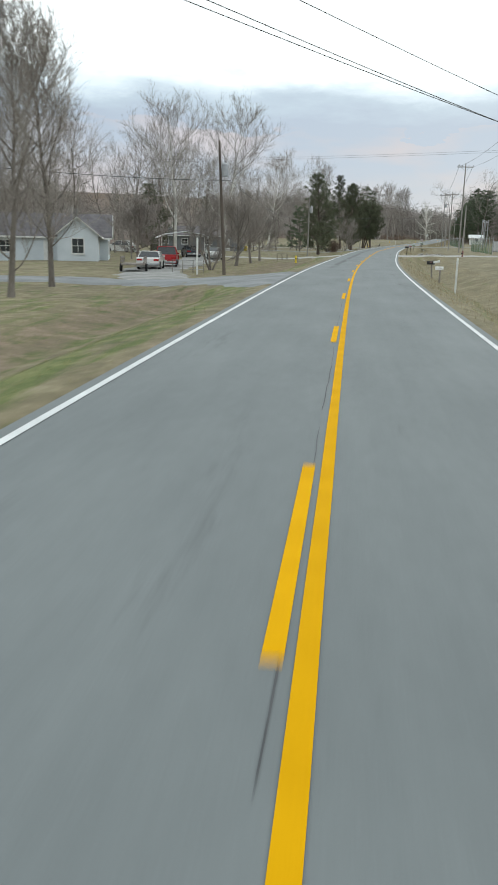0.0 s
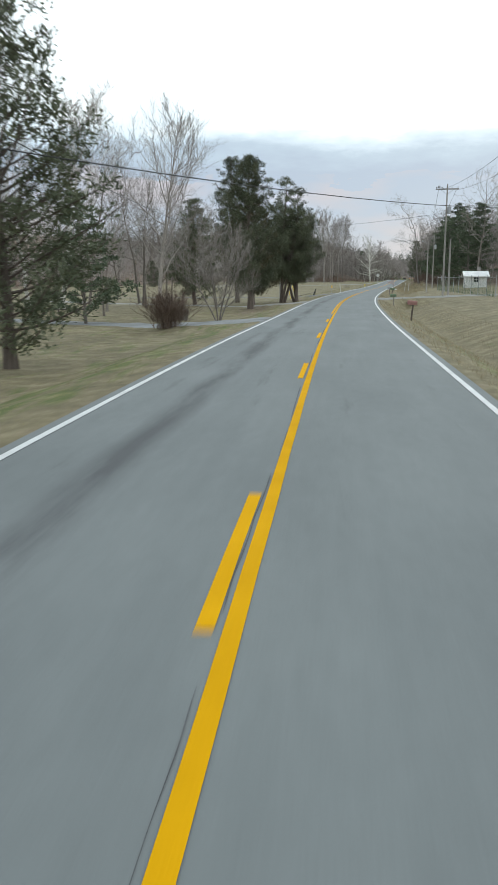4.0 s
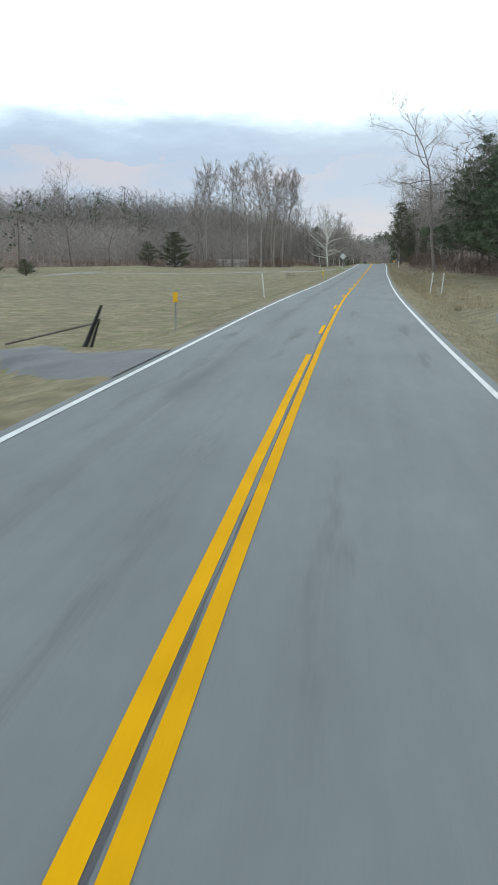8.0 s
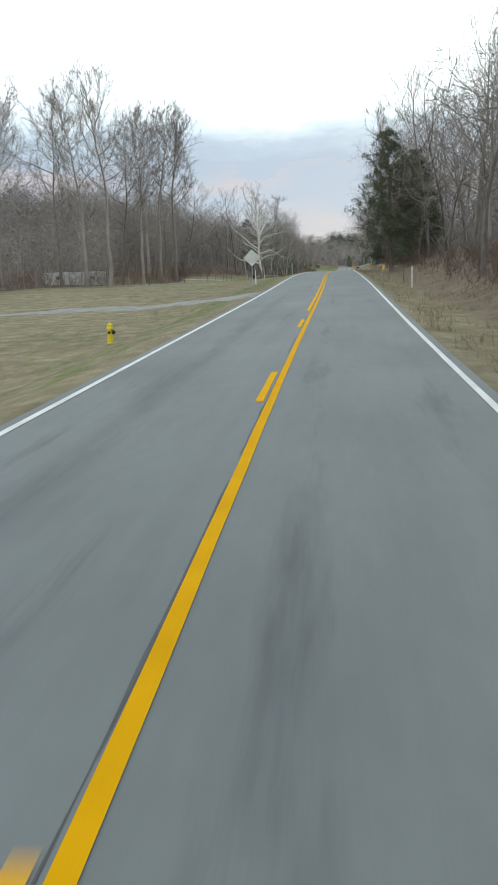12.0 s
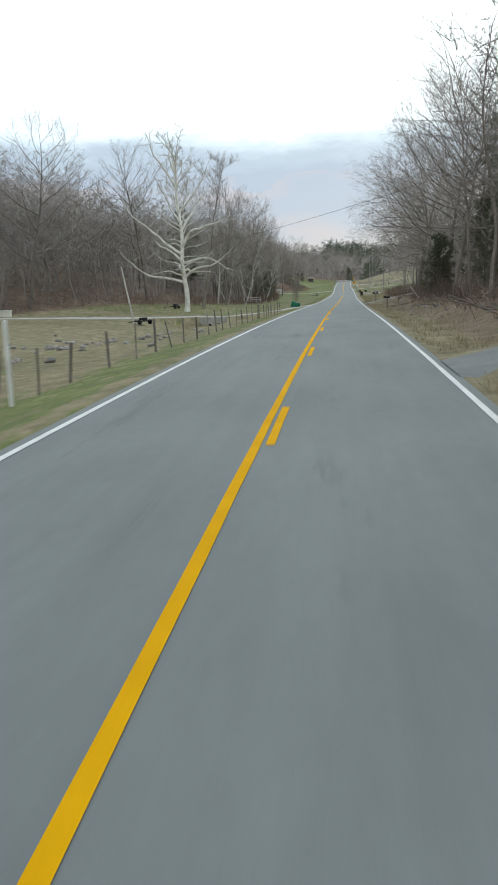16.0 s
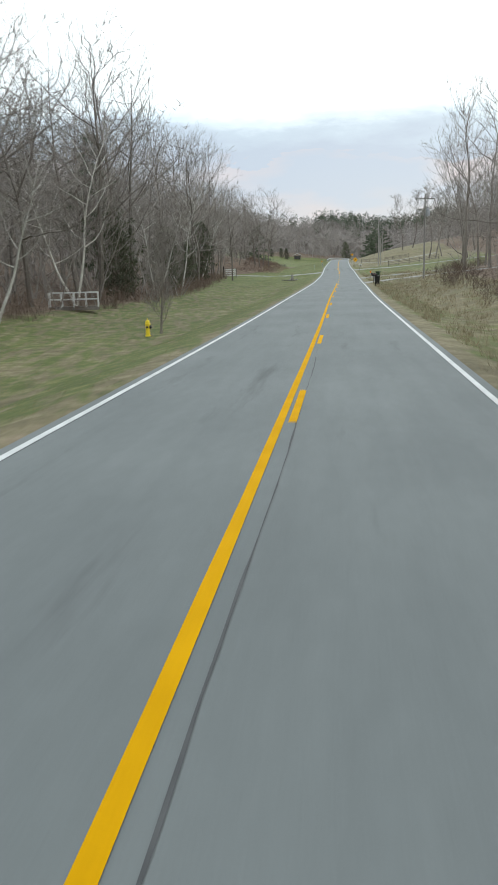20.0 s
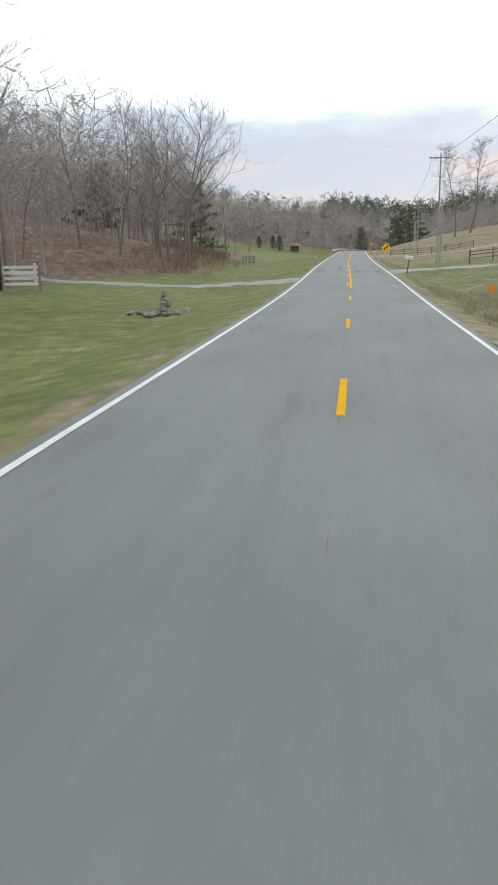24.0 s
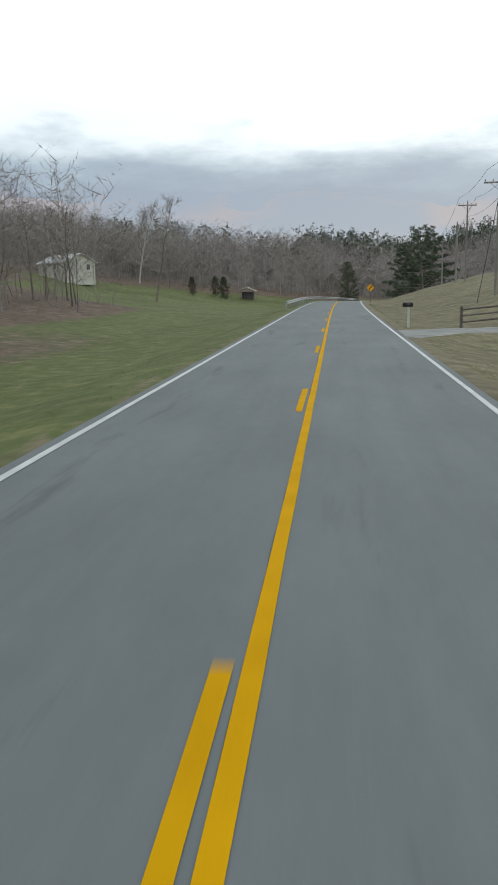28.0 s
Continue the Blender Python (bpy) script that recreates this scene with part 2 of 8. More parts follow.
def asphalt_material():
    """Worn grey asphalt: fine grain, wheel tracks, dark stains and a few light streaks along the road."""
    m, n, l, b = nodes("worn_asphalt", 0.82)
    uv = n.new("ShaderNodeUVMap")
    uv.uv_map = "along"

    def tex(scale, stretch, detail=4, rough=0.55):
        mp, t = n.new("ShaderNodeMapping"), n.new("ShaderNodeTexNoise")
        mp.inputs["Scale"].default_value = stretch
        t.inputs["Scale"].default_value, t.inputs["Detail"].default_value, t.inputs["Roughness"].default_value = scale, detail, rough
        l.new(uv.outputs[0], mp.inputs["Vector"])
        l.new(mp.outputs[0], t.inputs["Vector"])
        return t

    grain, patch, streak, stain = tex(60, (1, 1, 1), 3, 0.7), tex(0.55, (1, 0.4, 1), 4, 0.5), tex(2.6, (1, 0.06, 1), 5, 0.55), tex(1.1, (1, 0.12, 1), 9, 0.70)
    base = ramp(n, [(0.25, (0.140, 0.155, 0.158)), (0.75, (0.204, 0.222, 0.224))])
    add = n.new("ShaderNodeMath")
    add.operation = "MULTIPLY_ADD"
    add.inputs[1].default_value = 0.35
    half = n.new("ShaderNodeMath")
    half.operation = "MULTIPLY"
    half.inputs[1].default_value = 0.65
    l.new(patch.outputs["Fac"], half.inputs[0])
    l.new(streak.outputs["Fac"], add.inputs[0])
    l.new(half.outputs[0], add.inputs[2])
    l.new(add.outputs[0], base.inputs["Fac"])
    dark = n.new("ShaderNodeMapRange")
    dark.inputs["From Min"].default_value, dark.inputs["From Max"].default_value = 0.60, 0.76
    dark.inputs["To Min"].default_value, dark.inputs["To Max"].default_value = 0.0, 0.72
    sx, track = n.new("ShaderNodeSeparateXYZ"), n.new("ShaderNodeMath")
    l.new(uv.outputs[0], sx.inputs[0])
    track.operation = "PINGPONG"
    track.inputs[1].default_value = 0.8
    l.new(sx.outputs["X"], track.inputs[0])
    tm, ts = n.new("ShaderNodeMapRange"), n.new("ShaderNodeMath")
    tm.inputs["From Min"].default_value, tm.inputs["From Max"].default_value = 0.25, 0.75
    tm.inputs["To Min"].default_value, tm.inputs["To Max"].default_value = 0.84, 1.08
    l.new(track.outputs[0], tm.inputs["Value"])
    ts.operation = "MULTIPLY"
    l.new(tm.outputs[0], ts.inputs[0])
    l.new(stain.outputs["Fac"], ts.inputs[1])
    # oily wheel stains in the left lane between two drives
    lane, both, plus = n.new("ShaderNodeMapRange"), n.new("ShaderNodeMath"), n.new("ShaderNodeMath")
    far_a, far_b = n.new("ShaderNodeMapRange"), n.new("ShaderNodeMapRange")
    for mr_, lo_, hi_ in ((far_a, 52, 75), (far_b, 185, 160)):
        mr_.inputs["From Min"].default_value, mr_.inputs["From Max"].default_value = lo_, hi_
        l.new(sx.outputs["Y"], mr_.inputs["Value"])
    lane.inputs["From Min"].default_value, lane.inputs["From Max"].default_value = -0.6, -1.2
    l.new(sx.outputs["X"], lane.inputs["Value"])
    both.operation, plus.operation = "MULTIPLY", "MULTIPLY"
    l.new(far_a.outputs[0], both.inputs[0])
    l.new(far_b.outputs[0], both.inputs[1])
    l.new(both.outputs[0], plus.inputs[0])
    l.new(lane.outputs[0], plus.inputs[1])
    bump_up = n.new("ShaderNodeMath")
    bump_up.operation = "MULTIPLY_ADD"
    bump_up.inputs[1].default_value = 0.02
    l.new(plus.outputs[0], bump_up.inputs[0])
    l.new(ts.outputs[0], bump_up.inputs[2])
    # some stretches are more stained than others
    stretch, more, worse = tex(0.028, (6, 1, 1), 2, 0.5), n.new("ShaderNodeMapRange"), n.new("ShaderNodeMath")
    more.inputs["From Min"].default_value, more.inputs["From Max"].default_value = 0.40, 0.62
    more.inputs["To Min"].default_value, more.inputs["To Max"].default_value = -0.03, 0.04
    l.new(stretch.outputs["Fac"], more.inputs["Value"])
    worse.operation = "ADD"
    l.new(bump_up.outputs[0], worse.inputs[0])
    l.new(more.outputs[0], worse.inputs[1])
    end_a, end_b, patchy, add_end = n.new("ShaderNodeMapRange"), n.new("ShaderNodeMapRange"), n.new("ShaderNodeMath"), n.new("ShaderNodeMath")
    for mr_, lo_, hi_ in ((end_a, 704, 714), (end_b, 750, 732)):
        mr_.inputs["From Min"].default_value, mr_.inputs["From Max"].default_value = lo_, hi_
        l.new(sx.outputs["Y"], mr_.inputs["Value"])
    patchy.operation, add_end.operation = "MULTIPLY", "MULTIPLY_ADD"
    l.new(end_a.outputs[0], patchy.inputs[0])
    l.new(end_b.outputs[0], patchy.inputs[1])
    add_end.inputs[1].default_value = 0.10
    l.new(patchy.outputs[0], add_end.inputs[0])
    l.new(worse.outputs[0], add_end.inputs[2])
    l.new(add_end.outputs[0], dark.inputs["Value"])
    # a long dark tyre stain that wavers along the left lane
    off, size, near, torn, stained, either = [n.new("ShaderNodeMath") for _ in range(2)] + [n.new("ShaderNodeMapRange") for _ in range(2)] + [n.new("ShaderNodeMath") for _ in range(2)]
    waver = n.new("ShaderNodeMath")
    waver.operation = "MULTIPLY_ADD"
    waver.inputs[1].default_value, waver.inputs[2].default_value = 0.5, -1.75 - 0.25
    l.new(patch.outputs["Fac"], waver.inputs[0])
    off.operation, size.operation = "SUBTRACT", "ABSOLUTE"
    l.new(sx.outputs["X"], off.inputs[0])
    l.new(waver.outputs[0], off.inputs[1])
    l.new(off.outputs[0], size.inputs[0])
    near.inputs["From Min"].default_value, near.inputs["From Max"].default_value = 0.36, 0.06
    l.new(size.outputs[0], near.inputs["Value"])
    torn.inputs["From Min"].default_value, torn.inputs["From Max"].default_value = 0.36, 0.56
    l.new(stain.outputs["Fac"], torn.inputs["Value"])
    stained.operation, either.operation = "MULTIPLY", "MAXIMUM"
    l.new(near.outputs[0], stained.inputs[0])
    l.new(torn.outputs[0], stained.inputs[1])
    long_a, long_b, inside = n.new("ShaderNodeMapRange"), n.new("ShaderNodeMapRange"), n.new("ShaderNodeMath")
    for mr_, lo_, hi_ in ((long_a, 50, 66), (long_b, 380, 350)):
        mr_.inputs["From Min"].default_value, mr_.inputs["From Max"].default_value = lo_, hi_
        l.new(sx.outputs["Y"], mr_.inputs["Value"])
    weak = n.new("ShaderNodeMapRange")
    weak.inputs["From Min"].default_value, weak.inputs["From Max"].default_value = 175, 200
    weak.inputs["To Min"].default_value, weak.inputs["To Max"].default_value = 0.95, 0.5
    l.new(sx.outputs["Y"], weak.inputs["Value"])
    inside.operation = "MULTIPLY"
    l.new(long_a.outputs[0], inside.inputs[0])
    l.new(long_b.outputs[0], inside.inputs[1])
    strength, total = n.new("ShaderNodeMath"), n.new("ShaderNodeMath")
    strength.operation = total.operation = "MULTIPLY"
    l.new(inside.outputs[0], strength.inputs[0])
    l.new(weak.outputs[0], strength.inputs[1])
    l.new(strength.outputs[0], total.inputs[0])
    l.new(stained.outputs[0], total.inputs[1])
    l.new(total.outputs[0], either.inputs[0])
    l.new(dark.outputs[0], either.inputs[1])
    mix = n.new("ShaderNodeMix")
    mix.data_type = "RGBA"
    mix.inputs["B"].default_value = (0.085, 0.09, 0.095, 1)
    l.new(either.outputs[0], mix.inputs["Factor"])
    l.new(base.outputs["Color"], mix.inputs["A"])
    g2 = n.new("ShaderNodeMapRange")
    g2.inputs["To Min"].default_value, g2.inputs["To Max"].default_value = 0.78, 1.22
    l.new(grain.outputs["Fac"], g2.inputs["Value"])
    # scuffs a hand's width across
    scuff, g3, worn = tex(6.5, (1, 0.4, 1), 6, 0.7), n.new("ShaderNodeMapRange"), n.new("ShaderNodeMath")
    g3.inputs["From Min"].default_value, g3.inputs["From Max"].default_value = 0.3, 0.7
    g3.inputs["To Min"].default_value, g3.inputs["To Max"].default_value = 0.95, 1.05
    l.new(scuff.outputs["Fac"], g3.inputs["Value"])
    worn.operation = "MULTIPLY"
    l.new(g2.outputs[0], worn.inputs[0])
    l.new(g3.outputs[0], worn.inputs[1])
    hsv = n.new("ShaderNodeHueSaturation")
    l.new(worn.outputs[0], hsv.inputs["Value"])
    l.new(mix.outputs["Result"], hsv.inputs["Color"])
    l.new(hsv.outputs["Color"], b.inputs["Base Color"])
    bp = n.new("ShaderNodeBump")
    bp.inputs["Strength"].default_value, bp.inputs["Distance"].default_value = 0.35, 0.006
    l.new(grain.outputs["Fac"], bp.inputs["Height"])
    l.new(bp.outputs[0], b.inputs["Normal"])
    return m


M_GROUND, M_ROAD = ground_material(), asphalt_material()
M_YELLOW = noisy("worn_yellow_road_paint", (0.62, 0.322, 0.001), (0.74, 0.392, 0.002), 2.0, 0.9, 60, 0.2, spec=0.05, vary=0.05)
M_WHITE_LINE = noisy("worn_white_road_paint", (0.52, 0.53, 0.53), (0.72, 0.73, 0.73), 2.0, 0.7, 50, 0.2, vary=0.03)
M_SEAL = noisy("dark_crack_sealant", (0.05, 0.052, 0.055), (0.09, 0.092, 0.095), 3, 0.8, 40)
M_GRAVEL = noisy("grey_gravel_drive", (0.20, 0.20, 0.19), (0.38, 0.375, 0.36), 0.8, 0.95, 18, 0.6)
M_BARK = noisy("grey_brown_bark", (0.125, 0.108, 0.092), (0.25, 0.222, 0.195), 3, 0.95, 22, 0.6, stretch=(1, 1, 0.25))
M_TWIG = noisy("grey_brown_twigs", (0.21, 0.185, 0.165), (0.37, 0.335, 0.305), 0.5, 0.95, 6, 0)
M_WOODS = noisy("distant_bare_branches", (0.20, 0.176, 0.160), (0.37, 0.338, 0.315), 0.06, 0.95, 0.8, 0)
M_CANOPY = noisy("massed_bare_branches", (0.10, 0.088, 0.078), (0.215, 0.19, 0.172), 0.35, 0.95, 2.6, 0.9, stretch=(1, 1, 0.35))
M_PALE = noisy("pale_sycamore_bark", (0.36, 0.34, 0.30), (0.70, 0.68, 0.63), 1.6, 0.9, 14, 0.3, stretch=(1, 1, 0.5))
M_CEDAR_BARK = noisy("reddish_cedar_bark", (0.085, 0.068, 0.056), (0.20, 0.165, 0.14), 2, 0.95, 18, 0.6, stretch=(1, 1, 0.2))
M_CEDAR = noisy("dark_cedar_foliage", (0.052, 0.064, 0.040), (0.145, 0.155, 0.096), 0.8, 0.9, 5, 0)
M_CEDAR_BROWN = noisy("bronzed_cedar_foliage", (0.050, 0.046, 0.026), (0.135, 0.112, 0.064), 0.6, 0.9, 4, 0)
M_PINE = noisy("pine_needles", (0.056, 0.078, 0.050), (0.14, 0.17, 0.105), 0.5, 0.9, 5, 0)
M_BRUSH = noisy("dry_brush_stems", (0.10, 0.07, 0.055), (0.22, 0.165, 0.13), 0.4, 0.95, 5, 0)
M_BRIAR = noisy("reddish_brown_briars", (0.105, 0.070, 0.054), (0.225, 0.162, 0.128), 0.4, 0.95, 5, 0)
M_STRAW = noisy("dry_straw_grass", (0.24, 0.20, 0.125), (0.44, 0.38, 0.255), 0.5, 0.95, 6, 0)
M_BLADE = noisy("short_mixed_grass", (0.135, 0.137, 0.055), (0.31, 0.28, 0.145), 0.35, 0.95, 3, 0)


# ---- the road's line: curvature in 1/km and grade in percent every 20 m ----
KAPPA = [-0.076143, -0.214976, -0.353578, -0.626366, -0.910452, -0.822463, -0.153931, -0.374281, -0.567268, -0.174492, -1.18149, -0.8702, -0.726816, -0.472028, -0.711184, -0.215126, 0.0947, -0.094839, -0.517827, 0.144307, 0.44487, -0.465316, -0.19598, -0.099227, -0.130191, 0.146723, -0.402135, 0.021418, -0.119814, 0.167166, 0.167432, -0.458569, 0.03248, 0.281517, 0.065117, -0.022994, 0.462875, 0.185361, -0.466147, -0.217099, 0.066989, -0.109776, -0.171525, -0.411516, -0.530312, 0, 0, 0, 0, 0, 0, 0, 0, 0, 0, 0, 0, 0, 0, 0, 0, 0, 0]
GRADE = [0.76856, 0.70668, 0.67992, 0.63404, 0.57309, 0.98411, 1.45374, 1.02456, 0.37115, 0.86168, 1.11408, 1.08061, 1.0534, 1.44457, 1.19058, 1.27049, 2.00849, 1.9254, 2.39671, 2.64053, 2.95081, 2.27035, 1.19077, 1.06735, 0.11987, -0.5144, -0.69807, -0.7946, -0.73913, -0.56135, -0.24235, -0.01865, 0.29683, 0.16557, 0.88293, 1.25401, 2.33641, 2.35626, 2.01403, 2.18696, 2.16697, 2.18055, 2.32075, 2.32325, 2.20887, 1.2, 0, -1.5, -2, -1.5, -0.5, 0, 0, 0, 0, 0, 0, 0, 0, 0, 0, 0, 0]

STEP, FIRST = 2.0, -20.0
knots = FIRST + 20.0 * np.arange(len(KAPPA))
line_s = np.arange(FIRST, knots[-1] + 0.1, STEP)


def running(a):
    total = np.concatenate([[0], np.cumsum((a[1:] + a[:-1]) / 2 * STEP)])
    return total - total[int(round(-FIRST / STEP))]


line_th = running(np.interp(line_s, knots, KAPPA) / 1000)
line_x, line_y, line_z = running(-np.sin(line_th)), running(np.cos(line_th)), running(np.interp(line_s, knots, GRADE) / 100)
REF = np.interp(450, line_s, line_th)
STRIP = 60.0


def axis(s):
    s = np.asarray(s, float)
    c = np.clip(s, line_s[0], line_s[-1])
    th = np.interp(c, line_s, line_th)
    over = s - c
    return np.interp(c, line_s, line_x) - over * np.sin(th), np.interp(c, line_s, line_y) + over * np.cos(th), th, np.interp(c, line_s, line_z)


def bend(s):
    """How far the carriageway leaves the plan's axis to the right past the last crest."""
    return 0.0024 * np.clip(np.asarray(s, float) - 868, 0, 130) ** 2


def spot(s, e):
    x, y, th, _ = axis(s)
    e = np.asarray(e, float)
    near = np.clip(e, -STRIP, STRIP)
    far = e - near
    return x + near * np.cos(th) + far * np.cos(REF), y + near * np.sin(th) + far * np.sin(REF)


# drives: points (metres along, metres across, half width)
DRIVES = [
    [(40.4, -3.38, 10.4), (42.2, -6, 8.2), (45, -12, 4.4), (45, -30, 3.2), (44, -60, 3.2)],
    [(47, -12, 3.0), (62, -16.5, 3.0), (90, -19, 3.0), (104, -22, 3.0)],
    [(96, -3.38, 3.4), (97, -6, 2.2), (103, -13, 1.7), (112, -26, 1.6), (120, -45, 1.6)],
    [(150, -3.38, 4.0), (152.5, -6, 2.6), (158, -12, 2.0), (168, -30, 1.8)],
    [(184.5, -3.38, 3.4), (187, -6, 2.0), (193.5, -10.5, 1.5), (203, -22, 1.4), (215, -45, 1.4)],
    [(231.5, -3.38, 3.6), (233.5, -6, 2.4), (238, -8.5, 1.8), (238, -20, 1.6), (230, -40, 1.6)],
    [(369, -3.38, 4.0), (371, -6.5, 2.6), (375.5, -14, 1.6), (370, -22, 1.4), (358, -36, 1.4), (345, -52, 1.4), (320, -75, 1.4)],
    [(536, -3.38, 4.4), (538.5, -7, 2.6), (541, -10.5, 1.9), (537, -17, 1.6), (527, -32, 1.5), (512, -50, 1.5)],
    [(708, -3.38, 4.6), (711, -7, 2.6), (716.5, -13, 1.9), (722, -30, 1.8), (728, -55, 1.8)],
    [(101, 3.38, 5.0), (103, 6, 3.6), (105, 12, 3.2), (107, 30, 3.2)],
    [(198, 3.38, 5.5), (201, 6, 4.2), (206, 12, 3.5), (212, 26, 3.2)],
    [(452, 3.38, 2.6), (453.5, 5.5, 1.6), (456, 8.5, 1.4), (459, 13, 1.2)],
    [(537, 3.38, 3.5), (539, 5, 2.0), (545, 9, 1.6), (552, 16, 1.4)],
    [(646, 3.38, 4.0), (648.5, 6, 2.4), (651, 12, 1.8), (656, 30, 1.8)],
    [(670, 3.38, 4.0), (673, 5.5, 2.6), (678, 10, 2.0), (684, 22, 1.8)],
    [(722, 3.38, 5.0), (724.5, 6, 2.4), (727, 12, 1.8), (731, 40, 1.8)],
    [(796, 3.38, 4.5), (798.5, 5.5, 2.4), (802, 10, 1.7), (806, 30, 1.7)],
]


LEFT_A = [0, 3.5, 3.9, 5.0, 6.8, 9.0, 14, 25, 40, 60, 110, 200, 400, 1200, 4000]
LEFT_S = [-60, 60, 130, 330, 430, 520, 580, 660, 720, 747, 800, 845, 930, 1000]
LEFT_Z = [
    [0, 0, -.05, -.22, -.95, -.75, -.80, -.85, -.9, -.8, 0, 5, 18, 40, 40],
    [0, 0, -.05, -.22, -1.0, -.75, -.75, -.80, -.9, -.8, 0, 5, 18, 40, 40],
    [0, 0, -.05, -.20, -.70, -.80, -.80, -.90, -.9, -.8, 0, 5, 18, 40, 40],
    [0, 0, -.05, -.30, -.95, -1.0, -1.0, -.95, -.9, -.9, -.3, 5, 18, 40, 40],
    [0, 0, -.05, -.25, -.55, -.65, -.85, -1.0, -1.0, -.6, 1.2, 6.5, 22, 40, 40],
    [0, 0, -.05, -.30, -.75, -.90, -1.2, -1.1, -.4, 3.0, 10.5, 19, 30, 40, 40],
    [0, 0, -.05, -.30, -.75, -.85, -.9, .8, 5, 10, 20, 28, 34, 42, 42],
    [0, 0, -.05, -.25, -.60, -.75, -.8, .3, 3.0, 6, 12, 22, 32, 42, 42],
    [0, 0, -.05, -.25, -.65, -.75, -.8, -.5, 2.0, 5, 11, 20, 30, 42, 42],
    [0, 0, -.05, -.25, -.70, -.85, -.05, 2.9, 5.6, 9, 14, 22, 32, 42, 42],
    [0, 0, -.05, -.25, -.75, -.95, -1.1, -.2, 3.0, 7, 13, 22, 32, 42, 42],
    [0, 0, -.05, -.30, -.90, -1.2, -1.5, -.6, 1.4, 4.5, 16, 27, 34, 42, 42],
    [0, 0, -.05, -.30, -.90, -1.2, -1.5, -1.2, .6, 3, 14, 27, 34, 42, 42],
    [0, 0, -.05, -.30, -.90, -1.0, -1.0, 0, 1.5, 4, 9, 20, 30, 42, 42],
]
RIGHT_A = [0, 3.5, 3.9, 4.6, 6.3, 8.5, 12, 20, 35, 60, 110, 200, 400, 1200, 4000]
RIGHT_S = [-60, 90, 240, 290, 335, 540, 570, 650, 700, 760, 805, 840, 870, 950]
RIGHT_Z = [
    [0, 0, -.05, -.25, -.75, -.2, .1, .2, .3, .5, 2, 8, 20, 40, 40],
    [0, 0, -.05, -.28, -1.05, -.35, .1, .2, .3, .5, 2, 8, 20, 40, 40],
    [0, 0, -.05, -.32, -1.15, -.45, .2, .4, .6, 1.5, 5, 12, 24, 40, 40],
    [0, 0, -.05, -.20, -.65, -.3, .2, .8, 2, 4, 9, 17, 28, 40, 40],
    [0, 0, -.05, -.10, -.10, .7, 1.8, 3.2, 5.5, 9, 15, 24, 32, 42, 42],
    [0, 0, -.05, -.10, -.10, .6, 1.6, 3.0, 5.5, 9, 15, 24, 32, 42, 42],
    [0, 0, -.05, -.15, -.30, .1, .5, 1.2, 3, 6, 12, 20, 30, 42, 42],
    [0, 0, -.05, -.15, -.35, .1, .7, 1.4, 3, 6, 12, 20, 30, 42, 42],
    [0, 0, -.05, -.15, -.50, -.1, .2, .8, 2, 5, 10, 18, 28, 42, 42],
    [0, 0, -.05, -.15, -.45, -.1, .3, 1.0, 2.8, 6, 12, 20, 30, 42, 42],
    [0, 0, -.05, -.15, -.45, -.3, -.15, .7, 3.2, 7.5, 14, 23, 32, 42, 42],
    [0, 0, -.05, -.12, -.15, .2, 1.0, 2.8, 5.4, 9, 15, 24, 33, 42, 42],
    [0, 0, -.05, -.10, .05, .6, 1.6, 3.4, 6, 9.5, 16, 25, 34, 42, 42],
    [0, 0, -.05, -.10, .20, 1.2, 2.8, 5.4, 8, 11, 17, 26, 34, 42, 42],
]
LEFT_Z, RIGHT_Z = np.array(LEFT_Z), np.array(RIGHT_Z)


def smooth(a, lo, hi):
    u = np.clip((np.asarray(a, float) - lo) / (hi - lo), 0, 1)
    return u * u * (3 - 2 * u)


def wobble(x, y):
    return (np.sin(x * 0.9 + 1.7 * np.sin(y * 0.37)) * np.sin(y * 0.71 + 1.3 * np.sin(x * 0.53)) + 0.5 * np.sin(x * 2.3 + y * 1.1) * np.sin(y * 2.9 - x * 0.7))


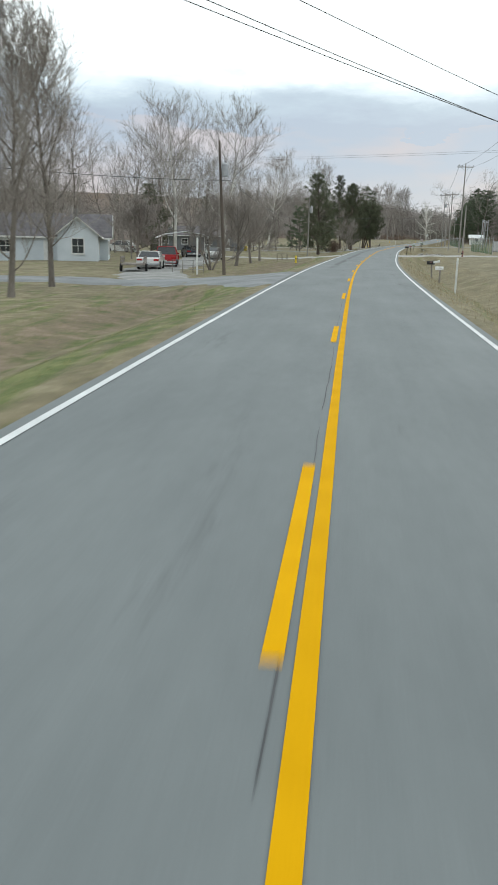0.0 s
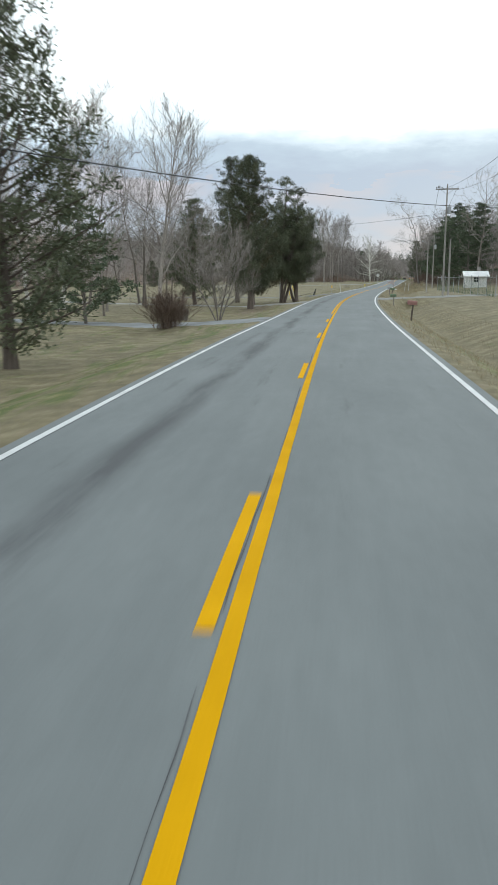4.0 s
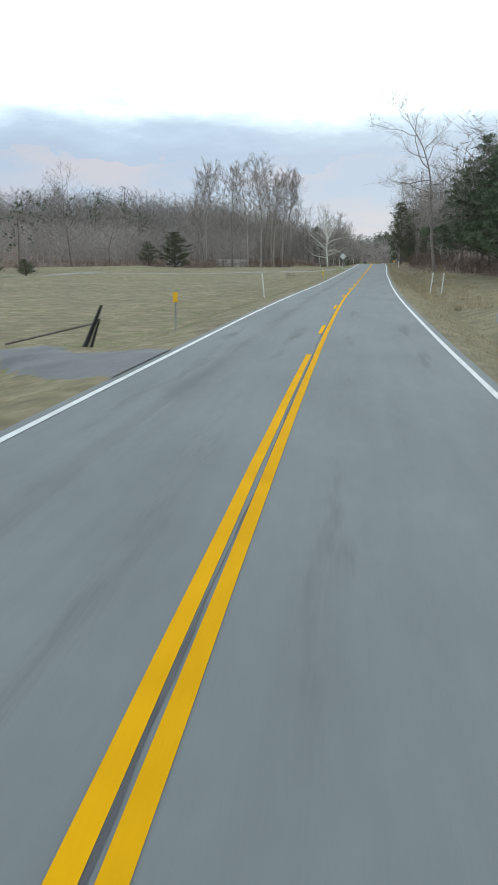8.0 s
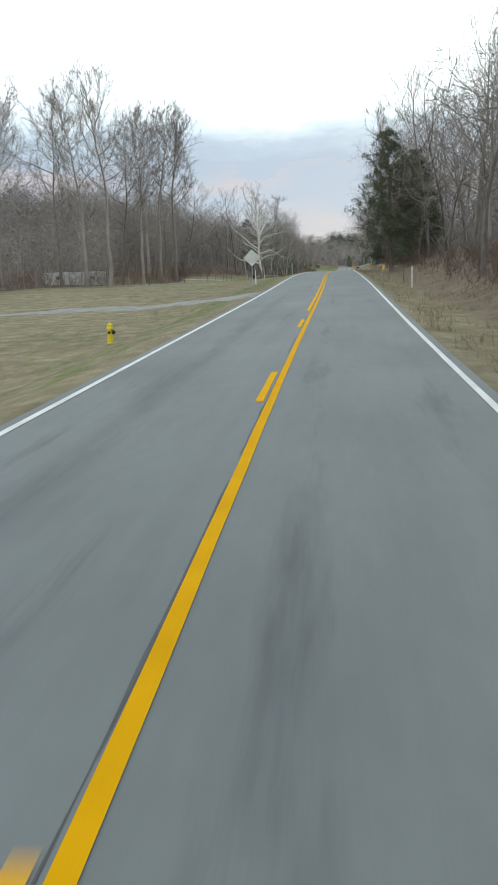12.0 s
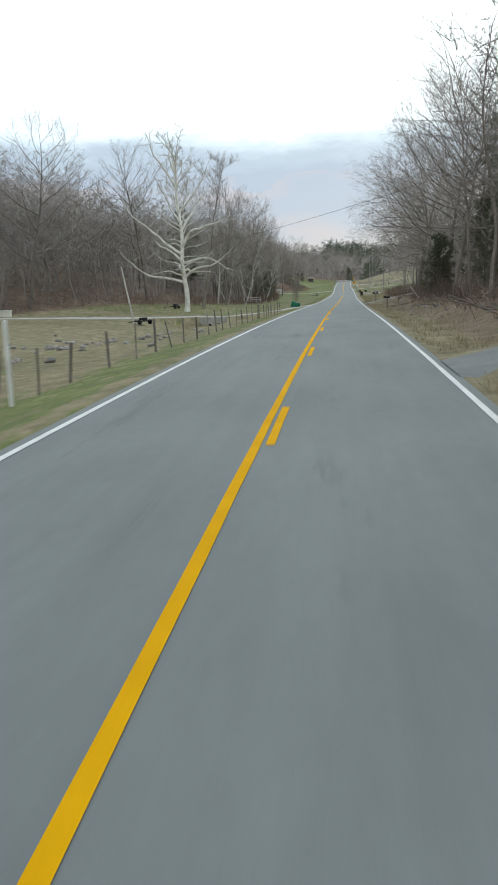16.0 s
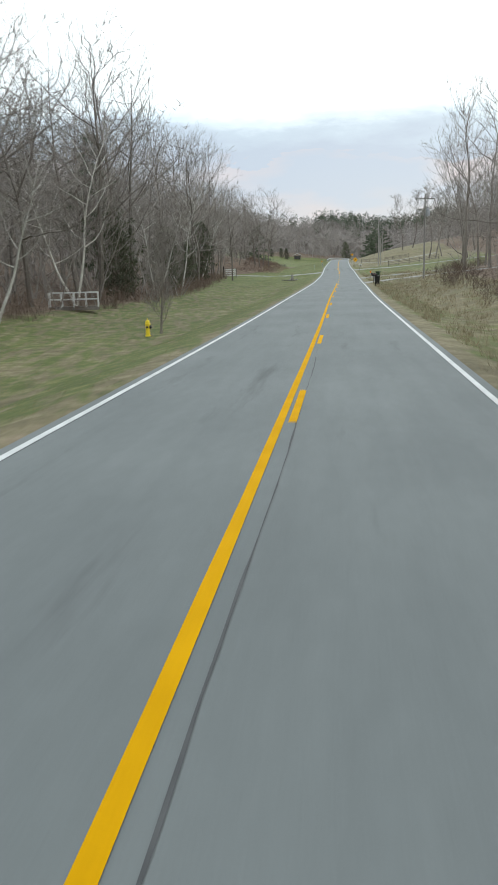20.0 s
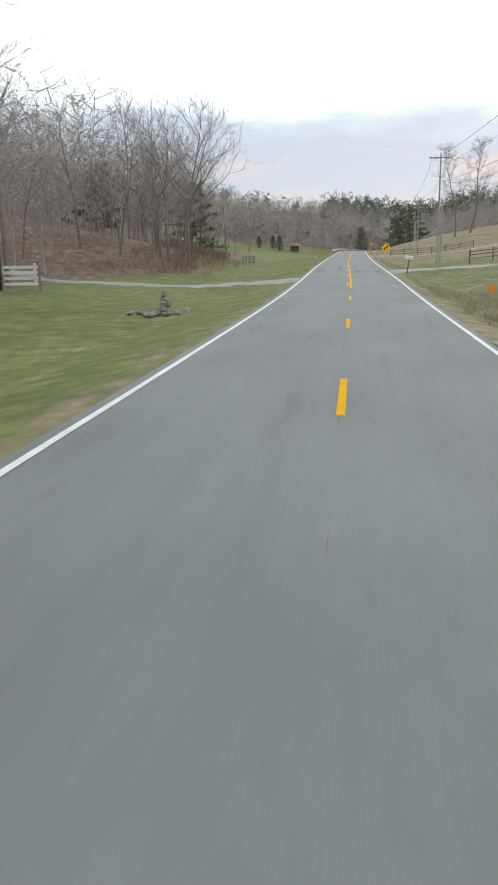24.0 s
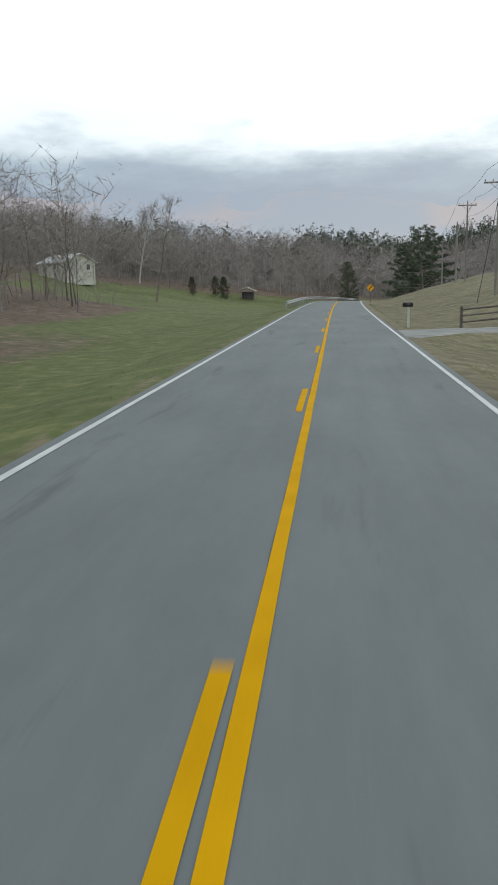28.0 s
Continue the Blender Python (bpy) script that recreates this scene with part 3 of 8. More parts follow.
def level(s, e):
    """Height of the ground at s metres along the road and e metres to its right."""
    s, e = np.broadcast_arrays(np.asarray(s, float), np.asarray(e, float))
    q = e - bend(s)
    zl = np.zeros(s.shape)
    for table_s, table_a, table_z, side in ((LEFT_S, LEFT_A, LEFT_Z, -1), (RIGHT_S, RIGHT_A, RIGHT_Z, 1)):
        w = np.clip(np.interp(s, table_s, np.arange(len(table_s))), 0, len(table_s) - 1.0001)
        i = w.astype(int)
        u = smooth(w - i, 0, 1)
        a = np.clip(q * side, 0, None)
        k = np.clip(np.searchsorted(table_a, a, side="right") - 1, 0, len(table_a) - 2)
        ta = np.array(table_a, float)
        v = (a - ta[k]) / (ta[k + 1] - ta[k])
        za = table_z[i, k] * (1 - v) + table_z[i, k + 1] * v
        zb = table_z[i + 1, k] * (1 - v) + table_z[i + 1, k + 1] * v
        zl = np.where(q * side > 0, za * (1 - u) + zb * u, zl)
    # banks that carry the drives over the ditch
    for path in DRIVES:
        if abs(path[0][1]) > 4:
            continue
        side = 1 if path[0][1] > 0 else -1
        a = np.clip(e * side, 3.45, 12)
        pe = [abs(p[1]) for p in path[:4]]
        mid = np.interp(a, pe, [p[0] for p in path[:4]])
        half = np.interp(a, pe, [p[2] for p in path[:4]])
        want = -0.04 + (np.interp(mid, LEFT_S, LEFT_Z[:, 6]) if side < 0 else np.interp(mid, RIGHT_S, RIGHT_Z[:, 6])) * np.clip((a - 3.45) / 8.5, 0, 1)
        u = smooth(half + 2.6 - np.abs(s - mid), 0, 2.2) * (e * side > 3.6) * (e * side < 12)
        zl = np.where(np.abs(s - mid) < half + 3, np.maximum(zl, zl * (1 - u) + want * u), zl)
    # a brook in the pasture that runs through the culvert under the track
    brook = smooth(s, 470, 500) * smooth(3.6 + 2.8 * smooth(s, 505, 528) - np.abs(e + 14.6 - 1.2 * np.sin(s * 0.09)), 0, 3.2)
    zl = zl - (0.55 + 0.75 * smooth(s, 505, 530)) * brook * (s < 533.6 + 0.55 * (e + 15.1))
    x, y = spot(s, e)
    rough = smooth(np.abs(q), 3.8, 7) * 0.05 * (1 - smooth(np.abs(q), 14, 30))
    swell = smooth(np.abs(q), 16, 60) * 0.5 * wobble(x * 0.11, y * 0.11)
    hill = 15.5 * smooth(s, 945, 1200)
    dip = -0.045 * (np.abs(q) < 3.3)
    return axis(s)[3] + zl + rough * wobble(x, y) * np.where(np.abs(q) > 3.7, 1, 0) + swell + hill + dip


def at(s, e, dz=0.0):
    x, y = spot(s, e)
    return Vector((float(x), float(y), float(level(s, e)) + dz))


def heading(s):
    return math.degrees(float(axis(s)[2]))


def stand(s, e, turn=0.0, dz=0.0):
    """Pose on the ground, its y axis along the road, turned by some degrees."""
    p = at(s, e, dz)
    return pose(p.x, p.y, p.z, 0, 0, heading(s) + turn)


# ---- mesh helpers ----
def mesh(name, verts, faces, mat, smoothed=False):
    me = bpy.data.meshes.new(name)
    me.from_pydata([tuple(v) for v in verts], [], faces)
    if isinstance(mat, (list, tuple)):
        for m in mat:
            me.materials.append(m)
    else:
        me.materials.append(mat)
    if smoothed:
        me.polygons.foreach_set("use_smooth", [True] * len(me.polygons))
    return me


def part(name, data, material, parent, label=""):
    """One mesh object under a thing or part; data is a bmesh or a pair of vertices and faces."""
    if isinstance(data, bmesh.types.BMesh):
        me = bpy.data.meshes.new(name)
        data.to_mesh(me)
        data.free()
        me.materials.append(material)
    else:
        me = mesh(name, data[0], data[1], material)
    ob = new(name, me)
    ob.parent = parent
    if label:
        ob["label"] = label
    return ob


def thing(name, m, label, category, group="", kind=""):
    ob = new(name)
    ob.empty_display_size = 0.2
    ob.matrix_world = m
    return tagged(ob, label, category, group, kind)


class Tubes:
    """Collects tapered tubes as one mesh."""

    def __init__(self):
        self.v, self.f = [], []

    def add(self, pts, radii, sides, cap=False):
        base = len(self.v)
        n = len(pts)
        ref = Vector((0.31, 0.17, 0.93)) if abs((pts[-1] - pts[0]).normalized().z) < 0.9 else Vector((1, 0, 0))
        for i in range(n):
            d = (pts[min(i + 1, n - 1)] - pts[max(i - 1, 0)]).normalized()
            u = d.cross(ref).normalized()
            w = d.cross(u)
            for k in range(sides):
                a = 2 * math.pi * k / sides
                p = pts[i] + (u * math.cos(a) + w * math.sin(a)) * radii[i]
                self.v.append((p.x, p.y, p.z))
        for i in range(n - 1):
            for k in range(sides):
                a, b = base + i * sides + k, base + i * sides + (k + 1) % sides
                self.f.append((a, b, b + sides, a + sides))
        if cap:
            self.f.append(tuple(base + (n - 1) * sides + k for k in range(sides)))

    def strip(self, pts, r, rng):
        """A thin branch as a tapering strip that ends in a point."""
        w = (pts[-1] - pts[0]).cross(Vector((rng.gauss(0, 1), rng.gauss(0, 1), rng.gauss(0, 1)))).normalized()
        k, n = len(self.v), len(pts)
        for i, p in enumerate(pts[:-1]):
            d = w * r * (1 - 0.8 * i / (n - 1))
            self.v += [tuple(p - d), tuple(p + d)]
        self.v.append(tuple(pts[-1]))
        self.f += [(k + 2 * i, k + 2 * i + 1, k + 2 * i + 3, k + 2 * i + 2) for i in range(n - 2)]
        self.f.append((k + 2 * n - 4, k + 2 * n - 3, k + 2 * n - 2))

    def twig(self, p, q, r, rng):
        """The finest twigs: one long thin triangle each."""
        w = (q - p).cross(Vector((rng.gauss(0, 1), rng.gauss(0, 1), rng.gauss(0, 1)))).normalized() * r
        k = len(self.v)
        self.v += [tuple(p - w), tuple(p + w), tuple(q)]
        self.f.append((k, k + 1, k + 2))


# ---- ground ----
near_e = [0, 1.8, 3.2, 3.36, 3.5, 3.65, 3.9, 4.2, 4.6, 5.0, 5.5, 6.0, 6.5, 7.1, 7.8, 8.6, 9.5, 10.6, 12, 13.6, 15.5, 17.6, 20, 22.6, 25.5, 29, 33, 37.5, 43, 50, 60, 74, 92, 115, 145, 185, 240, 310, 400, 560, 900, 1700, 3500]
ge = np.array([-v for v in near_e[:0:-1]] + near_e)
gs = np.concatenate([[-1800, -900, -450, -220, -110, -70, -50], np.arange(-40, 1000, 1.6), np.arange(1000, 1300, 10), [1320, 1400, 1550, 1900, 2600, 4200]])
GS, GE = np.meshgrid(gs, ge, indexing="ij")
GE = GE + bend(GS) * np.where(np.abs(GE) < 60, 1.0, 0.0) * 1.0 + np.where(np.abs(GE) >= 60, bend(GS) * np.clip(1 - (np.abs(GE) - 60) / 150, 0, 1), 0)
gx, gy = spot(GS, GE)
gz = level(GS, GE)
nr, nc = GS.shape
idx = np.arange(nr * nc).reshape(nr, nc)
quads = np.stack([idx[:-1, :-1], idx[:-1, 1:], idx[1:, 1:], idx[1:, :-1]], -1).reshape(-1, 4)
ground = new("ground", mesh("ground", np.stack([gx, gy, gz], -1).reshape(-1, 3).tolist(), quads.tolist(), M_GROUND, True))
tagged(ground, "dormant lawns, roadside ditches and leaf-littered wooded slopes", "ground", kind="structure")

# edges of the woods, as distance from the road along it
WOOD_LEFT = [(-60, 55), (60, 52), (150, 50), (200, 58), (260, 92), (330, 92), (385, 64), (415, 52), (430, 40), (440, 31), (452, 26), (462, 34), (475, 46), (520, 44), (545, 33), (562, 24), (585, 18.5), (620, 16.5), (665, 19.5), (700, 23), (722, 23), (731, 15.5), (747, 14.8), (761, 16.8), (795, 22.5), (825, 23), (866, 25), (880, 38), (900, 64), (945, 68), (965, 40), (982, 0), (1010, 0)]
WOOD_RIGHT = [(-60, 60), (100, 45), (200, 36), (245, 30), (290, 16), (315, 9.5), (335, 7.6), (540, 7.8), (556, 11), (600, 13), (650, 15), (690, 24), (730, 34), (780, 36), (860, 34), (920, 34), (975, 42), (995, 36), (1000, 0)]


def wood_edge(s, side):
    t = WOOD_LEFT if side < 0 else WOOD_RIGHT
    return np.interp(s, [p[0] for p in t], [p[1] for p in t])


wood = np.where(GE < 0, smooth(-GE - wood_edge(GS, -1), -3, 3), smooth(GE - wood_edge(GS, 1), -2.5, 2.5))
wood = np.maximum(wood, smooth(GS, 985, 1010))
greenness = np.interp(GS, [-60, 0, 60, 140, 200, 330, 360, 420, 440, 540, 600, 660, 700, 900], [.5, .45, .25, .3, .1, .15, .35, .5, .55, .5, .55, .6, .8, .75])
greenness = greenness * np.where(GE > 0, 0.55, 1.0) + np.where((np.abs(GE) > 4) & (np.abs(GE) < 6.2), 0.20, 0)
greenness = np.where((GS > 195) & (GS < 335) & (GE < -6.5), 0.27, greenness)
greenness = np.where((GS > 335) & (GS < 425) & (GE < -6.6), 0.27, greenness)
greenness = np.where((GS > 436) & (GS < 540) & (GE < -7), 0.30, greenness)
greenness = np.where((GS > 755) & (GE > 0), 0.28, greenness)
greenness = np.where((GS > 190) & (GS < 560) & (GE > 0), 0.06, greenness)
greenness = np.where((GS > 690) & (GS < 745) & (GE > 0), 0.6, greenness)
# leaves gathered in the ditches and below the wooded bank
litter = 0.5 * smooth(-GE, 5.8, 7.4) * smooth(-GE, 11.5, 9) * np.where((GS < 36) | ((GS > 54) & (GS < 92)), 1, 0)
litter = np.maximum(litter, 0.5 * smooth(-GE, 6, 7.5) * smooth(-GE, 11, 9) * np.where((GS > 175) & (GS < 232), 1, 0))
litter = np.maximum(litter, 0.58 * smooth(GE, 4.4, 6.0) * smooth(GS, 330, 350) * smooth(GS, 560, 540))
litter = np.maximum(litter, 0.6 * smooth(-GE, 11, 14.5) * smooth(GS, 724, 732) * smooth(GS, 835, 800))
shoulder = np.where(np.abs(GE - bend(GS)) < 3.8, 0.15, 0)
litter = np.maximum(litter, 0.36 * smooth(np.abs(GE - bend(GS)), 3.75, 3.45))
for attr, values in (("wood", np.maximum(wood, litter)), ("green", greenness - shoulder)):
    layer = ground.data.attributes.new(attr, "FLOAT", "POINT")
    layer.data.foreach_set("value", values.reshape(-1).astype(np.float32))


# ---- road and its lines ----
def ribbon(s0, s1, e0, e1, dz, step=2.0, ragged=0.0):
    s = np.arange(s0, s1 + 1e-6, (s1 - s0) / max(1, round((s1 - s0) / step)))
    v, f = [], []
    for i, a in enumerate(s):
        j = ragged * (0.6 * math.sin(a * 1.3) + 0.4 * math.sin(a * 3.7 + 1))
        b = float(bend(a))
        for e in (e0 - j, e1 + ragged * 0.8 * math.sin(a * 1.7 + 2)):
            x, y = spot(a, e + b)
            v.append((float(x), float(y), float(axis(a)[3]) + dz))
        if i:
            f.append((2 * i - 2, 2 * i - 1, 2 * i + 1, 2 * i))
    return v, f


road_s = np.arange(-40, 972.1, 2.0)
road_e = [-3.36, -3.1, -1.55, 0, 1.55, 3.1, 3.36]
rv, rf, ruv = [], [], []
for i, s in enumerate(road_s):
    for k, e in enumerate(road_e):
        j = (0.02 * math.sin(s * 1.3) + 0.015 * math.sin(s * 3.1 + k)) if k in (0, 6) else 0
        x, y = spot(s, e + j + float(bend(s)))
        crown = 0.0
        rv.append((float(x), float(y), float(axis(s)[3]) - 0.004 + crown - (0.004 if k in (0, 6) else 0)))
        ruv.append((e, s))
    if i:
        for k in range(6):
            a = (i - 1) * 7 + k
            rf.append((a, a + 1, a + 8, a + 7))
road = new("road", mesh("road", rv, rf, M_ROAD, True))
uvl = road.data.uv_layers.new(name="along")
uvl.data.foreach_set("uv", [c for lp in road.data.loops for c in ruv[lp.vertex_index]])
tagged(road, "two-lane country road of worn grey asphalt", "road", kind="structure")
HALF, PAIR = 3.10, 0.085
LSOLID_A, LSOLID_B, LSOLID_C, LSOLID_D, RSOLID = 158.6, 233.4, 355.3, 645.4, 698.2


def paint(name, s0, s1, e, width, mat, label, lift=0.012):
    crown = 0.0
    v, f = ribbon(s0, s1, e - width / 2, e + width / 2, crown + lift - 0.008, 2.0, 0.004)
    return part(name, (v, f), mat, road, label)


for side in (-1, 1):
    paint("edge_line", -40, 965, side * HALF, 0.11, M_WHITE_LINE, "solid white edge line")
for s0, s1, e in ((-40, 400.5, PAIR), (LSOLID_A, LSOLID_B, -PAIR), (LSOLID_C, LSOLID_D, -PAIR), (RSOLID, 965, PAIR)):
    paint("centre_line", s0, s1, e, 0.115, M_YELLOW, "solid yellow centre line")
for phase, first, last, e in ((1.449, -36, LSOLID_A - 4, -PAIR), (7.033, LSOLID_B + 3, LSOLID_C - 5, -PAIR), (4.736, 401, 643, PAIR), (5.569, 648, 698, 0.07), (5.569, 698, 962, -PAIR)):
    k = math.ceil((first - phase) / 12.192)
    while phase + k * 12.192 < last:
        start = phase + k * 12.192
        longer = 0.5 if abs(start - 1.45) < 0.1 or abs(start - 737.1) < 0.1 else 0.0
        paint("lane_dash", start - longer, start + 3.048, e, 0.115, M_YELLOW, "")
        k += 1
# a wandering line of crack sealant along the joint of the lanes
run, sealant = [], []
for s in np.arange(-30, 900, 0.5):
    c = float(np.interp(s, [-30, 50, 75, 130, 390, 420, 560, 600, 900], [-.06, -.06, -.05, 0, 0, .04, .13, .04, .01]))
    c += 0.018 * math.sin(s * 0.23) + 0.012 * math.sin(s * 0.71) + 0.004 * math.sin(s * 4.3) + 0.003 * math.sin(s * 7.9) + float(bend(s))
    w = float(np.interp(s, [-30, 110, 130, 390, 400, 424, 432, 526, 536, 566, 572, 655, 665, 900], [.005, .005, .013, .012, .026, .026, 0, 0, .010, .008, 0, 0, .004, .004])) * (0.75 + 0.55 * math.sin(s * 0.11 + 1) * math.sin(s * 0.029) + 0.4 * math.sin(s * 0.9) + 0.3 * math.sin(s * 2.7) + 0.2 * math.sin(s * 5.3 + 2))
    if w < 0.0013:
        run = []
        continue
    run.append((s, c, w))
    if len(run) > 1:
        (s0, c0, w0), (s1, c1, w1) = run[-2:]
        sealant.append((s0, c0, w0, s1, c1, w1))
sv, sf = [], []
for s0, c0, w0, s1, c1, w1 in sealant:
    k = len(sv)
    for s, e in ((s0, c0 - w0), (s0, c0 + w0), (s1, c1 + w1), (s1, c1 - w1)):
        x, y = spot(s, e)
        sv.append((float(x), float(y), float(axis(s)[3]) + 0.001))
    sf.append((k, k + 1, k + 2, k + 3))
part("joint_sealant", (sv, sf), M_SEAL, road, "dark sealant along the joint of the two lanes")


# ---- trees ----
def crooked(start, way, length, n, wander, rng, lift=0.0):
    pts, d, p = [start.copy()], way.normalized(), start.copy()
    for _ in range(n):
        d = (d + Vector((rng.uniform(-1, 1), rng.uniform(-1, 1), rng.uniform(-1, 1))) * wander + Vector((0, 0, lift))).normalized()
        p = p + d * (length / n)
        pts.append(p.copy())
    return pts


def along(pts, u):
    w = u * (len(pts) - 1)
    i = min(int(w), len(pts) - 2)
    return pts[i].lerp(pts[i + 1], w - i), (pts[i + 1] - pts[i]).normalized()


def bare_tree(seed, height, radius, low=0.3, spread=0.45, limbs=18, subs=6, twigs=5, lift=0.12, wander=0.10, twig_r=0.009, lean=(0, 0), forks=1, steep=0.9, reach=(0, 0), taper=0.5, splay=0.35, haze=1.3, tips=2):
    """Trunk with limbs that fill a rounded crown, and on them branches, twigs and the finest tips."""
    rng = random.Random(seed)
    t, c = Tubes(), Tubes()
    fine = twig_r * 0.78 * haze

    def jitter(k):
        return Vector((rng.gauss(0, k), rng.gauss(0, k), rng.gauss(0, k)))

    for fork in range(forks):
        az = fork * 2.4 + seed
        way = Vector((lean[0] + rng.uniform(-.05, .05) + (splay * math.cos(az) if forks > 1 else 0), lean[1] + rng.uniform(-.05, .05) + (splay * math.sin(az) if forks > 1 else 0), 1))
        h = height * (0.93 if fork == 0 else rng.uniform(.68, .88))
        trunk = crooked(Vector((0, 0, -0.3)), way, h, 14, wander * 0.9, rng, 0.04)
        rad = [radius / math.sqrt(forks) * ((1 - i / 14.5) ** 1.05) * (1.35 if i == 0 else 1) + 0.010 for i in range(15)]
        t.add(trunk, rad, 7 if tips > 1 else 5)
        for i in range(limbs):
            v = (i + rng.random() * 0.8) / limbs
            u = low + (0.985 - low) * v ** 0.85
            p, d = along(trunk, u)
            az = i * 2.4 + rng.uniform(-.5, .5)
            out = Vector((math.cos(az) + reach[0], math.sin(az) + reach[1], 0)).normalized()
            round_off = max(0.1, 1 - ((v - 0.28) / 0.82) ** 2) ** taper
            ln = h * spread * round_off * rng.uniform(0.65, 1.12) * (1 + 0.5 * (out.x * reach[0] + out.y * reach[1]))
            r0 = min(rad[int(u * 14)] * 0.6, 0.0085 * ln + 0.006)
            limb = crooked(p, out + d * rng.uniform(0.35, steep) * (0.55 + 1.1 * v), ln, 7, wander * 2.1, rng, lift)
            t.add(limb, [r0 * (1 - k / 7.6) + fine * 0.6 for k in range(8)], 4 if tips > 1 else 3)
            for j in range(subs):
                u2 = 0.2 + 0.79 * (j + rng.random()) / subs
                p2, d2 = along(limb, min(u2, 0.999))
                side = d2.cross(jitter(1) + Vector((0, 0, 0.2))).normalized()
                l2 = ln * (0.58 - 0.30 * u2) * rng.uniform(0.65, 1.15)
                sub = crooked(p2, d2 + side * rng.uniform(.6, 1.1), l2, 3, wander * 2, rng, lift * 1.2)
                c.strip(sub, max(r0 * 0.26, fine * 1.7), rng)
                for q in range(twigs):
                    u3 = 0.12 + 0.88 * (q + rng.random()) / twigs
                    p3, d3 = along(sub, min(u3, 0.999))
                    side = d3.cross(jitter(1)).normalized()
                    l3 = l2 * rng.uniform(0.3, 0.62)
                    w3 = (d3 + side * 0.85 + Vector((0, 0, lift * 1.8))).normalized()
                    if tips > 1:
                        mid = p3 + w3 * l3 * 0.5
                        end = mid + (w3 + jitter(0.22) + Vector((0, 0, lift * 1.6))).normalized() * l3 * 0.5
                        c.strip([p3, mid, end], fine, rng)
                    else:
                        end = p3 + w3 * l3
                        c.twig(p3, end, fine, rng)
                    for _ in range(tips + 2 if tips > 1 else 2):
                        a = p3.lerp(end, rng.uniform(.15, .95))
                        c.twig(a, a + (w3 + jitter(.5) + Vector((0, 0, lift * 1.6))) * l3 * rng.uniform(.3, .65), fine * 0.7, rng)
    return (t.v, t.f), (c.v, c.f)


def sprays(points, size, rng, droop=0.0, wide=1.0):
    """Foliage as many small leaf sprays."""
    v, f = [], []
    for p, out in points:
        a = (Vector((rng.gauss(0, 1), rng.gauss(0, 1), rng.gauss(0, 1))).normalized() + out * 0.9 + Vector((0, 0, -droop))).normalized()
        b = a.cross(Vector((rng.gauss(0, 1), rng.gauss(0, 1), rng.gauss(0, 1)))).normalized()
        ln, w = size * rng.uniform(0.6, 1.3), size * wide * rng.uniform(0.09, 0.18)
        k = len(v)
        v += [tuple(p - b * w * 0.3), tuple(p + a * ln * 0.5 + b * w), tuple(p + a * ln), tuple(p + a * ln * 0.45 - b * w)]
        f.append((k, k + 1, k + 2, k + 3))
    return v, f


def ball(c, r, rng, flat=1.0):
    d = Vector((rng.gauss(0, 1), rng.gauss(0, 1), rng.gauss(0, 1))).normalized() * r * rng.random() ** 0.45
    return c + Vector((d.x, d.y, d.z * flat))


def cedar(seed, height, radius, base=0.12, width=0.26, clumps=420, each=22, size=0.24, stems=1, splay=0.2, lean=(0, 0), puff=0.036):
    """Eastern red cedar: fluted trunk and a ragged cone of dense sprays in clumps, with gaps."""
    rng = random.Random(seed)
    t = Tubes()
    pts = []
    for st in range(stems):
        az = st * 2.4 + seed
        way = Vector((lean[0] + rng.uniform(-.05, .05) + (splay * math.cos(az) if stems > 1 else 0), lean[1] + rng.uniform(-.05, .05) + (splay * math.sin(az) if stems > 1 else 0), 1))
        h = height * (1 if st == 0 else rng.uniform(.68, .95))
        trunk = crooked(Vector((0.16 * math.cos(az) * (stems > 1), 0.16 * math.sin(az) * (stems > 1), -0.3)), way, h, 10, 0.05, rng, 0.03)
        t.add(trunk, [radius / math.sqrt(stems) * (1 - i / 10.5) * (1.3 if i == 0 else 1) + 0.015 for i in range(11)], 8)
        nb = int(120 / stems) + 12
        for i in range(nb):
            u = base + (0.99 - base) * (i + rng.random()) / nb
            p, d = along(trunk, min(u, 0.999))
            az = i * 2.4 + rng.uniform(-.6, .6)
            v = (u - base) / (1 - base)
            prof = (1 - v) ** 0.62 * (0.72 + 0.42 * min(1, v * 3.2)) + 0.05
            ln = height * width * prof * rng.uniform(0.6, 1.12) / (1 if stems == 1 else 1.35)
            br = crooked(p, Vector((math.cos(az), math.sin(az), rng.uniform(.1, .6) + 0.5 * v)), ln, 5, 0.12, rng, 0.07)
            t.add(br, [0.011 * ln * (1 - k / 6) + 0.006 for k in range(6)], 4)
            for _ in range(max(2, int(clumps / (nb * stems) * (0.45 + 1.1 * (1 - v))))):
                q, dd = along(br, min(rng.uniform(0.12, 1.0) ** 0.62, 0.999))
                cr = height * puff * rng.uniform(.6, 1.15) * (1 - 0.35 * v)
                q = ball(q, cr * 0.7, rng, 0.6)
                for _ in range(each):
                    b = ball(q, cr, rng, 0.75)
                    pts.append((b, (b - q + dd * cr * 0.4 + Vector((0, 0, cr * 0.6))).normalized()))
    return (t.v, t.f), sprays(pts, size, rng)


